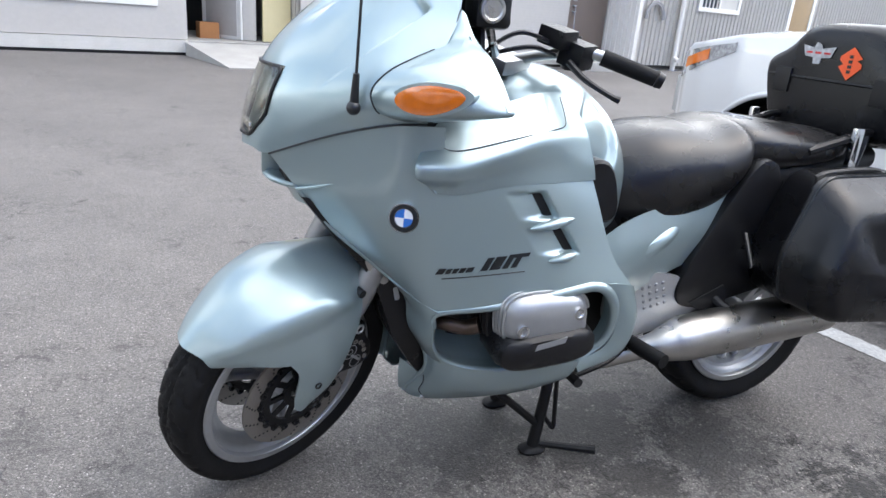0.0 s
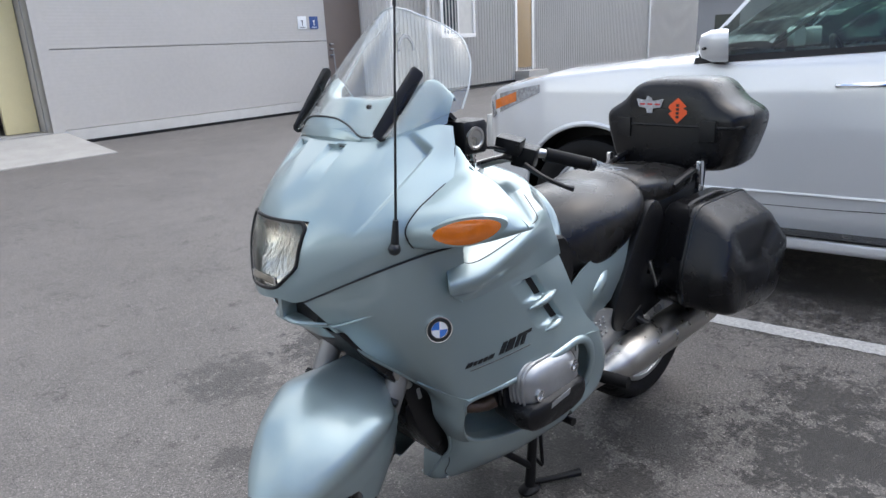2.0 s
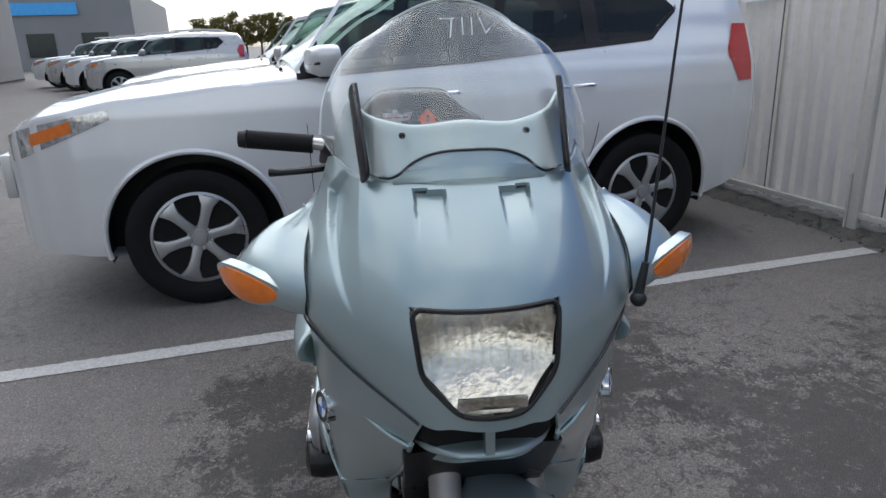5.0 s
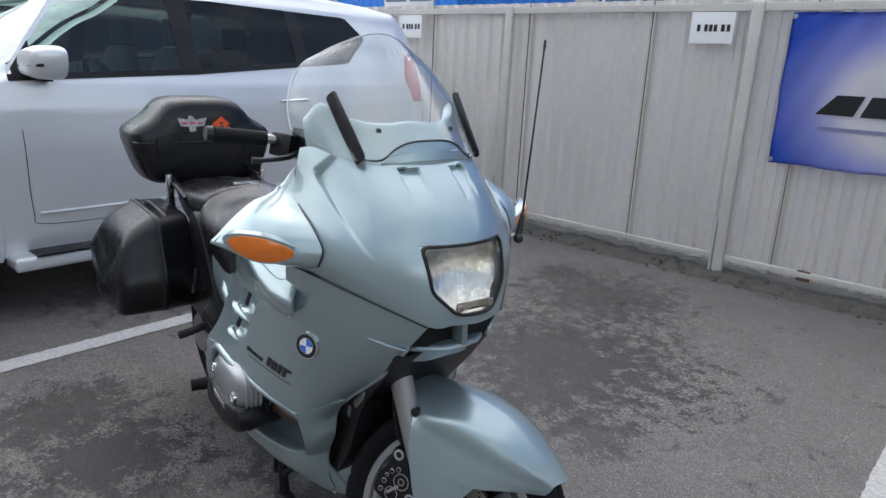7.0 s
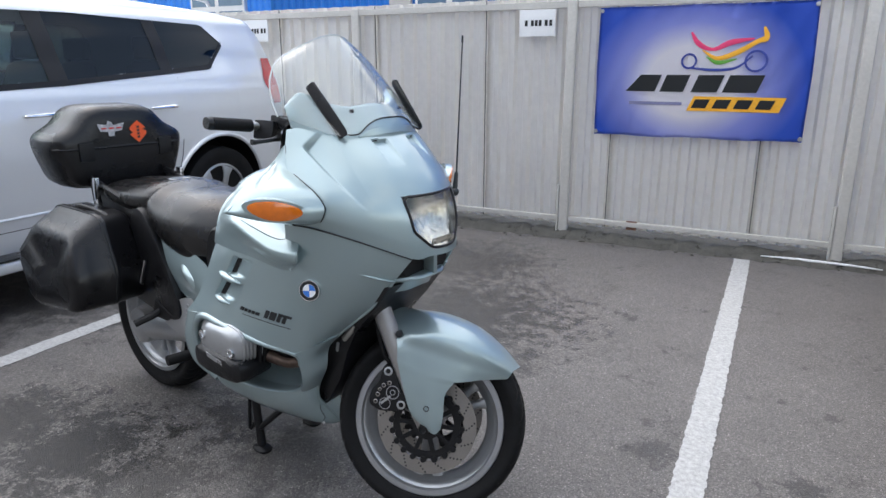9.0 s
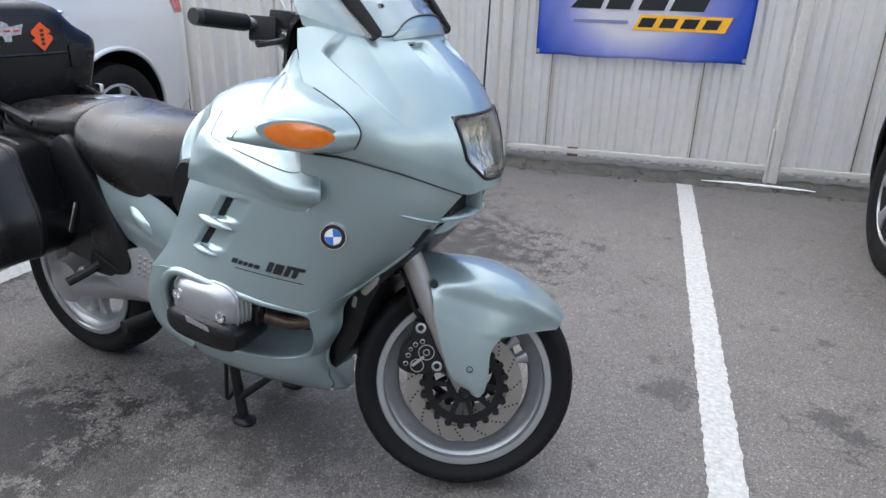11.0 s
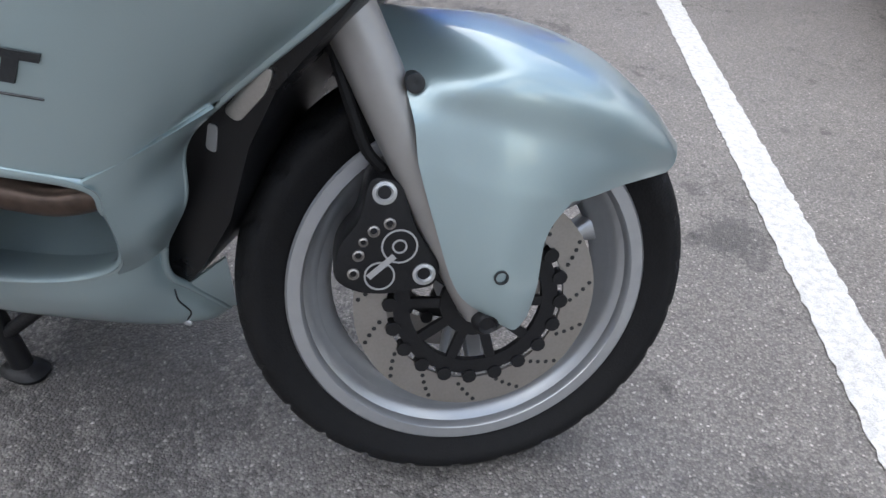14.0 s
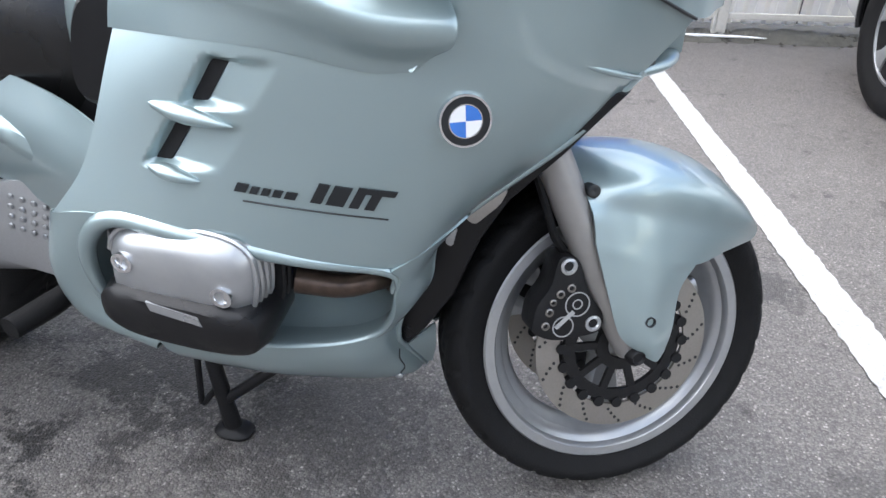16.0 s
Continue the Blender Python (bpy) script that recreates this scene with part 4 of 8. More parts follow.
def front_cowl():
    g = cowl_net(120, 120)
    tip, mouth = Vector((-0.050, 0.180, 0.985)), Vector((-0.250, 0.226, 1.150))
    line = mouth - tip
    for row in g:
        for p in row:
            q = Vector((p.x, abs(p.y), p.z))
            t = (q - tip).dot(line) / line.length_squared
            if 0 < t < 1:
                e = (q - (tip + line * t)).dot(Vector((0.55, -0.45, 0.70)))
                w = 0.024 + 0.058 * t
                if -0.004 < e < w:
                    k = 0.019 * t * min(1.0, (e + 0.004) / 0.005) * (1 - max(0.0, e) / w) * min(1.0, (1 - t) / 0.06)
                    d = Vector((0.55, 0.70 * math.copysign(1, p.y), 0.45)) * k
                    p.x, p.y, p.z = p.x - d.x, p.y - d.y, p.z - d.z
            # ducts sunk under the screen, deep at their upper lip
            if 1.095 < q.z < 1.1635:
                a = min(1.0, max(0.0, (0.025 - abs(q.y - 0.066)) / 0.005))
                k = 0.012 * a * ((q.z - 1.095) / 0.0685) ** 1.3
                p.x, p.z = p.x - 0.65 * k, p.z - 0.75 * k
    bm = bmesh.new()
    add_grid(bm, g, keep=lambda p: not hl_mask(p, 0.002))
    thicken(bm, -0.004)
    ob = bike("front_cowl", bm, M_PAINT, None, "pearl paint nose cowl round the headlight")
    # headlight: glass, fluted reflector and rubber edge
    unit = bmesh.new()
    out = [(0.047, 0.874), (0.072, 0.899), (0.097, 0.924), (0.1065, 1.008), (0.098, 1.018)]
    loop = [(y, z) for y, z in out] + [(-y, z) for y, z in out[::-1]]

    surf_x = COWL_X

    def sheet(bmx, grow, off, n=14):
        rows = []
        for i in range(n + 1):
            z = 0.874 - grow + (0.144 + 2 * grow) * i / n
            w = 0.047 + (z - 0.874) / 0.05 * 0.050 if z < 0.924 else 0.097 + (z - 0.924) * 0.115
            w += grow
            rows.append([(surf_x(w * (2 * j / n - 1), z) + off - 0.004 * abs(2 * j / n - 1) ** 6, w * (2 * j / n - 1), z) for j in range(n + 1)])
        add_grid(bmx, rows)

    sheet(unit, 0.0, 0.004)
    thicken(unit, 0.004)
    hl = bike("headlight", unit, M_LENS, None, "clear fluted headlight glass, slightly yellowed")
    hl.visible_shadow = False
    bm = bmesh.new()
    rows = []
    n = 22
    for i in range(n + 1):
        z = 0.872 + 0.148 * i / n
        w = 0.047 + (z - 0.874) / 0.05 * 0.050 if z < 0.924 else 0.097 + (z - 0.924) * 0.115
        rr = []
        for j in range(n + 1):
            y = w * (2 * j / n - 1)
            bowl = 0.06 * max(0, 1 - (y / 0.115) ** 2 - ((z - 0.955) / 0.085) ** 2) + 0.012
            rr.append((surf_x(y, z) - bowl, y, z))
        rows.append(rr)
    add_grid(bm, rows)
    bike("reflector", bm, M_REFLECT, hl)
    for k in range(15):
        y = -0.084 + 0.012 * k
        bm = bmesh.new()
        z0, z1 = (0.945, 1.005) if abs(y) < 0.09 else (0.95, 0.99)
        tube(bm, [(surf_x(y, z) - 0.001, y, z) for z in (z0, (z0 + z1) / 2, z1)], 0.0022, 6, 6)
        bike("flute", bm, M_LENS, hl)
    bm = bmesh.new()
    box(bm, surf_x(0, 0.892) - 0.012, surf_x(0, 0.892) - 0.006, -0.05, 0.05, 0.882, 0.9, 0.002)
    bike("marker_lamp", bm, M_REFLECT, hl)
    bm = bmesh.new()
    fine = rounded_poly(loop, 0.016, 4)
    dense = []
    for a, b in zip(fine, fine[1:] + fine[:1]):
        k = max(1, int(math.hypot(a[0] - b[0], a[1] - b[1]) / 0.008))
        dense += [(a[0] + (b[0] - a[0]) * i / k, a[1] + (b[1] - a[1]) * i / k) for i in range(k)]
    pts = [(surf_x(y, z) + 0.001, y, z) for y, z in dense]
    tube(bm, pts, 0.0042, 8, len(pts), True)
    bike("rubber_edge", bm, M_BLACKP, hl)
    # seams
    return ob


def seam(name, pts, r=0.0022, parent=None):
    bm = bmesh.new()
    tube(bm, pts, r, 6, 40)
    return bike(name, bm, M_INK, parent)


# half rows of a side fairing, front to rear
SIDE = [
    [(0.030, 0.100, 0.848), (-0.068, 0.205, 0.902), (-0.165, 0.267, 0.934), (-0.300, 0.285, 0.940), (-0.450, 0.268, 0.965), (-0.600, 0.225, 0.960)],
    [(-0.018, 0.116, 0.785), (-0.095, 0.202, 0.805), (-0.200, 0.266, 0.825), (-0.335, 0.288, 0.822), (-0.500, 0.296, 0.815), (-0.655, 0.268, 0.790)],
    [(-0.095, 0.128, 0.692), (-0.160, 0.204, 0.697), (-0.245, 0.262, 0.695), (-0.385, 0.288, 0.690), (-0.545, 0.302, 0.690), (-0.700, 0.298, 0.660)],
    [(-0.215, 0.150, 0.585), (-0.246, 0.206, 0.566), (-0.302, 0.252, 0.534), (-0.420, 0.290, 0.552), (-0.580, 0.318, 0.585), (-0.755, 0.318, 0.585)],
]
PILLAR = [
    [(-0.215, 0.150, 0.585), (-0.238, 0.190, 0.571), (-0.268, 0.226, 0.552), (-0.303, 0.253, 0.532)],
    [(-0.264, 0.158, 0.530), (-0.272, 0.190, 0.515), (-0.284, 0.217, 0.502), (-0.302, 0.241, 0.488)],
    [(-0.276, 0.160, 0.462), (-0.284, 0.188, 0.452), (-0.296, 0.207, 0.440), (-0.314, 0.223, 0.428)],
    [(-0.318, 0.154, 0.388), (-0.325, 0.174, 0.382), (-0.335, 0.190, 0.377), (-0.348, 0.202, 0.374)],
]
BELLY = [
    [(-0.322, 0.148, 0.380), (-0.342, 0.188, 0.377), (-0.400, 0.226, 0.364), (-0.500, 0.246, 0.356), (-0.580, 0.270, 0.366), (-0.660, 0.300, 0.390)],
    [(-0.327, 0.148, 0.335), (-0.345, 0.181, 0.331), (-0.395, 0.215, 0.323), (-0.500, 0.238, 0.318), (-0.580, 0.262, 0.336), (-0.658, 0.294, 0.368)],
    [(-0.318, 0.122, 0.296), (-0.338, 0.152, 0.285), (-0.388, 0.188, 0.277), (-0.500, 0.218, 0.277), (-0.580, 0.243, 0.298), (-0.652, 0.280, 0.338)],
    [(-0.298, 0.086, 0.240), (-0.318, 0.108, 0.228), (-0.380, 0.138, 0.228), (-0.500, 0.172, 0.240), (-0.580, 0.205, 0.262), (-0.645, 0.252, 0.310)],
    [(-0.308, 0.050, 0.232), (-0.326, 0.060, 0.220), (-0.380, 0.080, 0.218), (-0.500, 0.110, 0.230), (-0.580, 0.150, 0.252), (-0.645, 0.200, 0.302)],
]
FLAP = [
    [(-0.326, 0.130, 0.304), (-0.302, 0.114, 0.324), (-0.280, 0.100, 0.342)],
    [(-0.322, 0.120, 0.288), (-0.299, 0.104, 0.290), (-0.279, 0.096, 0.294)],
    [(-0.306, 0.092, 0.250), (-0.297, 0.086, 0.246), (-0.288, 0.082, 0.247)],
]
STRUT = [
    [(-0.665, 0.316, 0.594), (-0.715, 0.320, 0.592), (-0.765, 0.312, 0.580), (-0.805, 0.270, 0.560)],
    [(-0.735, 0.312, 0.500), (-0.765, 0.318, 0.495), (-0.795, 0.312, 0.485), (-0.825, 0.275, 0.475)],
    [(-0.725, 0.300, 0.420), (-0.752, 0.306, 0.410), (-0.775, 0.300, 0.395), (-0.795, 0.270, 0.385)],
    [(-0.650, 0.287, 0.378), (-0.660, 0.294, 0.366), (-0.668, 0.292, 0.350), (-0.674, 0.270, 0.340)],
]
CUT = [(-0.302, 0.256, 0.528), (-0.420, 0.292, 0.550), (-0.560, 0.320, 0.581), (-0.665, 0.322, 0.593), (-0.715, 0.322, 0.560), (-0.735, 0.316, 0.500),
       (-0.722, 0.304, 0.432), (-0.650, 0.290, 0.382), (-0.560, 0.266, 0.364), (-0.480, 0.246, 0.358), (-0.400, 0.228, 0.366), (-0.342, 0.216, 0.388),
       (-0.314, 0.224, 0.428), (-0.301, 0.242, 0.484)]


# air vents: rear edge's upper and lower ends, how far the recess runs forward
VENTS = [((-0.500, 0.802), (-0.534, 0.752), 0.085), ((-0.560, 0.722), (-0.596, 0.672), 0.095)]


def vent_at(x, z):
    """Depth of the recess at a place."""
    for (x1, z1), (x0, z0), reach in VENTS:
        t = (z - z0) / (z1 - z0)
        d = x - (x0 + (x1 - x0) * t)
        if -0.14 < t < 1.14 and -0.012 < d < reach:
            edge = min(1.0, (t + 0.14) / 0.16, (1.14 - t) / 0.16)
            return 0.020 * min(1 - d / reach, (d + 0.012) / 0.012) * edge
    return 0.0


def under_scoop(p):
    return p.x < -0.275 and p.z > 0.815 + min(0.020, max(0.0, -0.33 - p.x) * 0.25)


def side_fairing(s):
    bm = bmesh.new()
    add_grid(bm, net(SIDE, 96, 190), flip=True, keep=lambda p: not under_scoop(p))
    add_grid(bm, net(PILLAR, 18, 10), flip=True)
    add_grid(bm, net(BELLY, 20, 30), flip=True)
    add_grid(bm, net(STRUT, 16, 8), flip=True)
    for v in bm.verts:
        if v.co.y > 0.2:
            v.co.y -= vent_at(v.co.x, v.co.z)
    thicken(bm, -0.004)
    # rolled wall of the engine opening
    loop = spline(CUT, 90, True)
    mid = sum(loop, Vector()) / len(loop)
    walls = []
    for dy, k in ((0.0005, -0.002), (-0.0005, 0.0015), (-0.004, 0.0045), (-0.010, 0.006), (-0.026, 0.007), (-0.050, 0.006)):
        ring = []
        for p in loop:
            d = Vector((mid.x - p.x, 0, mid.z - p.z)).normalized()
            ring.append(p + d * k + Vector((0, dy, 0)))
        walls.append(ring)
    add_grid(bm, walls, closed=True)
    # fat rolled lip over the top and the rear of the opening
    lip = [CUT[13]] + CUT[0:8]
    tube(bm, [(x + (mid.x - x) * 0.03, y - 0.0075, z + (mid.z - z) * 0.04) for x, y, z in lip], [0.004, 0.008, 0.010, 0.012, 0.013, 0.013, 0.011, 0.008, 0.004], 12, 70)
    tube(bm, [r[0] for r in SIDE[1:]] + [PILLAR[1][0], PILLAR[2][0], PILLAR[3][0], BELLY[1][0], BELLY[2][0], BELLY[3][0]], 0.005, 8, 70)
    flip_side(bm, s)
    ob = bike("side_fairing", bm, M_PAINT, None, "pearl paint side fairing with air vents and an engine opening", angle=48)
    # spray flap in front of the belly pan, the seam and the screw beside it
    bm = bmesh.new()
    add_grid(bm, net(FLAP, 10, 10), flip=True)
    thicken(bm, -0.004)
    flip_side(bm, s)
    bike("spray_flap", bm, M_PAINT, ob)
    skin = net(BELLY, 20, 30)
    out = Vector((0.0015, 0.0012, -0.0008))
    bm = bmesh.new()
    tube(bm, [skin[8][2] + out, skin[10][4] + out, skin[12][5] + out, skin[13][7] + out], 0.0011, 6, 24)
    flip_side(bm, s)
    bike("belly_seam", bm, M_INK, ob)
    bm = bmesh.new()
    bmesh.ops.create_uvsphere(bm, u_segments=14, v_segments=8, radius=0.0075, matrix=Matrix.Translation(skin[14][8]) @ Matrix.Diagonal((1, 0.45, 0.7, 1)))
    flip_side(bm, s)
    bike("belly_screw", bm, M_ALU, ob)
    # painted floor of the engine opening
    bm = bmesh.new()
    low = [(-0.648, 0.288, 0.378), (-0.560, 0.264, 0.361), (-0.480, 0.244, 0.355), (-0.400, 0.226, 0.363), (-0.340, 0.214, 0.386), (-0.312, 0.222, 0.428)]
    rows = [low, [(x - 0.005, y - 0.05, z + 0.012) for x, y, z in low], [(x - 0.012, y - 0.09, z + 0.05) for x, y, z in low], [(x - 0.02, y - 0.115, z + 0.115) for x, y, z in low]]
    add_grid(bm, net(rows, 12, 24), flip=True)
    thicken(bm, -0.003)
    flip_side(bm, s)
    bike("duct_floor", bm, M_PAINT, ob)
    # blades of the vents, and black sheets as the shade behind them
    for (xa, za), (xb, zb), w in (((-0.590, 0.746), (-0.478, 0.728), 0.0115), ((-0.602, 0.668), (-0.530, 0.654), 0.010)):
        bm = bmesh.new()
        rings = []
        for t, k in ((0, 0.05), (0.08, 0.45), (0.3, 0.95), (0.5, 1.0), (0.75, 0.72), (0.93, 0.3), (1, 0.04)):
            x, z = xa + (xb - xa) * t, za + (zb - za) * t
            y = SIDE_Y(x, z) + 0.002
            rings.append([(x, y + p * k, z + q * k) for p, q in superellipse(14, 0.013, w, 2.0)])
        ring_loft(bm, rings)
        flip_side(bm, s)
        bike("vent_blade", bm, M_PAINT, ob)
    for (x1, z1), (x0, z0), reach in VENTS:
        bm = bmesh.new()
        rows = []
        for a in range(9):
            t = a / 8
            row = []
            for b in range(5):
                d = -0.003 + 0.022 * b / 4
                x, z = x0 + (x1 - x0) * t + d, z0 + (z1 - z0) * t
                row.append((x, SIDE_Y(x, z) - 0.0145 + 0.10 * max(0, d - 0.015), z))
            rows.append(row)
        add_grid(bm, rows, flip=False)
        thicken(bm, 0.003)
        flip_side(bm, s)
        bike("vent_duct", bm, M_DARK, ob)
    # round badge
    badge = Vector((-0.210, 0.262, 0.753))
    nrm = Vector((0.42, 0.90, 0.08)).normalized()
    up = Vector((-0.05, 0, 1))
    right = up.cross(nrm).normalized()
    up = nrm.cross(right)

    def disc(r0, r1, h0, h1, a0=0.0, a1=2 * math.pi, n=28):
        bmx = bmesh.new()
        def P(r, a, h):
            return badge + right * (r * math.cos(a)) + up * (r * math.sin(a)) + nrm * h
        k = max(3, int(n * (a1 - a0) / (2 * math.pi)))
        rows = [[P(r0, a0 + (a1 - a0) * i / k, h1) for i in range(k + 1)], [P(r1, a0 + (a1 - a0) * i / k, h1) for i in range(k + 1)], [P(r1, a0 + (a1 - a0) * i / k, h0) for i in range(k + 1)]]
        add_grid(bmx, rows)
        bmesh.ops.remove_doubles(bmx, verts=bmx.verts, dist=1e-6)
        bmesh.ops.recalc_face_normals(bmx, faces=bmx.faces)
        return flip_side(bmx, s)

    b = bike("badge", disc(0.0, 0.0285, -0.012, 0.007), M_INK, ob, "round enamel badge")
    bike("badge_rim", disc(0.028, 0.0305, -0.012, 0.008), M_CHROME, b)
    bike("badge_rim", disc(0.0185, 0.0197, 0.006, 0.0082), M_CHROME, b)
    for q in range(4):
        bike("badge_field", disc(0.0, 0.0185, 0.006, 0.0078, q * math.pi / 2, (q + 1) * math.pi / 2), M_BLUE if q % 2 == (1 if s > 0 else 1) else M_WHITE, b)
    # model script: plain slanted bars on the panel
    bars = [(0.000, 0.015, 0.012), (0.019, 0.010, 0.010), (0.033, 0.010, 0.010), (0.047, 0.011, 0.010), (0.062, 0.014, 0.010), (0.094, 0.014, 0.028), (0.113, 0.022, 0.028), (0.141, 0.012, 0.028), (0.160, 0.012, 0.028), (0.152, 0.046, 0.008)]
    for k, (u, w, h) in enumerate(bars):
        bmx = bmesh.new()
        lean = 0.50 * (1 if s < 0 else -1)
        x0 = -0.488 + u if s < 0 else -0.285 - u - w
        z00 = 0.646 if s < 0 else 0.628
        if k == 9:
            z00 += 0.022
        rows = []
        for iz in range(5):
            hz = h * iz / 4
            rr = []
            for ix in range(5):
                px = x0 + w * ix / 4 + lean * hz
                pz = z00 + hz - 0.10 * (px + 0.488) * (1 if s < 0 else 1) + (0 if s < 0 else 0.018)
                rr.append((px, SIDE_Y(px, pz) + 0.0024, pz))
            rows.append(rr)
        add_grid(bmx, rows, flip=True)
        thicken(bmx, 0.002)
        flip_side(bmx, s)
        bike("script_bar", bmx, M_INK, ob, smooth=False)
    bmx = bmesh.new()
    tube(bmx, [(x, SIDE_Y(x, 0.634 - 0.10 * (x + 0.488)) + 0.001, 0.634 - 0.10 * (x + 0.488)) for x in (-0.478, -0.42, -0.36, -0.30)], 0.0012, 5, 16)
    flip_side(bmx, s)
    bike("script_line", bmx, M_INK, ob)
    return ob


_side_rows = net(SIDE, 60, 110)
_side_cells = collections.defaultdict(list)
for _row in _side_rows:
    for _p in _row:
        _side_cells[(round(_p.x / 0.02), round(_p.z / 0.02))].append(_p)


def SIDE_Y(x, z):
    """The panel's y at a place on it."""
    cx, cz = round(x / 0.02), round(z / 0.02)
    near = [p for i in (-1, 0, 1) for j in (-1, 0, 1) for p in _side_cells[(cx + i, cz + j)]]
    best = sorted(near, key=lambda p: (p.x - x) ** 2 + (p.z - z) ** 2)[:4]
    ws = [1 / ((p.x - x) ** 2 + (p.z - z) ** 2 + 1e-6) for p in best]
    return sum(p.y * w for p, w in zip(best, ws)) / sum(ws) if ws else 0.27


def scoop(s):
    """The hand-guard scoop that swells from the side panel under the mirror pod."""
    bm = bmesh.new()
    rows = [
        [(-0.300, 0.235, 0.955), (-0.360, 0.243, 0.968), (-0.440, 0.232, 0.985), (-0.520, 0.212, 1.000), (-0.600, 0.185, 1.000)],
        [(-0.265, 0.245, 0.915), (-0.330, 0.262, 0.925), (-0.420, 0.262, 0.946), (-0.510, 0.248, 0.965), (-0.608, 0.215, 0.965)],
        [(-0.238, 0.285, 0.888), (-0.310, 0.298, 0.892), (-0.410, 0.296, 0.915), (-0.505, 0.278, 0.938), (-0.616, 0.236, 0.940)],
    ] + [
        [(-0.222, 0.306, 0.866), (-0.300, 0.317, 0.866), (-0.400, 0.313, 0.892), (-0.505, 0.293, 0.916), (-0.624, 0.248, 0.915)],
        [(-0.226, 0.304, 0.842), (-0.300, 0.311, 0.842), (-0.400, 0.309, 0.868), (-0.510, 0.294, 0.890), (-0.632, 0.256, 0.885)],
        [(-0.250, 0.286, 0.824), (-0.310, 0.291, 0.822), (-0.405, 0.293, 0.846), (-0.515, 0.288, 0.860), (-0.641, 0.262, 0.855)],
        [(-0.268, 0.258, 0.806), (-0.320, 0.266, 0.804), (-0.410, 0.270, 0.820), (-0.520, 0.270, 0.825), (-0.650, 0.266, 0.822)],
    ]
    rows[6] = [(x, SIDE_Y(x, z) + 0.0015, z) for x, y, z in rows[6]]
    rows[5] = [(x, max(y, SIDE_Y(x, z) + 0.008), z) for x, y, z in rows[5][:4]] + rows[5][4:]
    curl = (0.3, 0.7, 1.0, 1.0, 1.0, 0.7, 0.0)
    rows = [[(r[0][0] - 0.018 * k, r[0][1] - 0.026 * k - 0.001, r[0][2]), (r[0][0] + 0.004 * k + 0.002, r[0][1] - 0.011 * k - 0.0005, r[0][2])] + list(r) for r, k in zip(rows, curl)]
    g = net(rows, 44, 70)
    add_grid(bm, g, flip=True)
    thicken(bm, -0.004)
    flip_side(bm, s)
    ob = bike("scoop", bm, M_PAINT, None, "pearl paint hand-guard scoop", angle=60)
    # black box added inside the scoop as the shade of its hollow
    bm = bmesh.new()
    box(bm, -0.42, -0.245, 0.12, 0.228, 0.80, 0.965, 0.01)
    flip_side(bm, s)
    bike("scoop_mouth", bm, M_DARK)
    # hand panel's seam
    pts = [(-0.262, 0.2655, 0.903), (-0.300, 0.294, 0.894), (-0.420, 0.2965, 0.9185), (-0.520, 0.279, 0.9345), (-0.550, 0.2665, 0.942), (-0.558, 0.246, 0.960), (-0.560, 0.215, 0.992)]
    bm = bmesh.new()
    tube(bm, pts, 0.0011, 6, 60)
    flip_side(bm, s)
    bike("hand_panel_seam", bm, M_INK, ob)


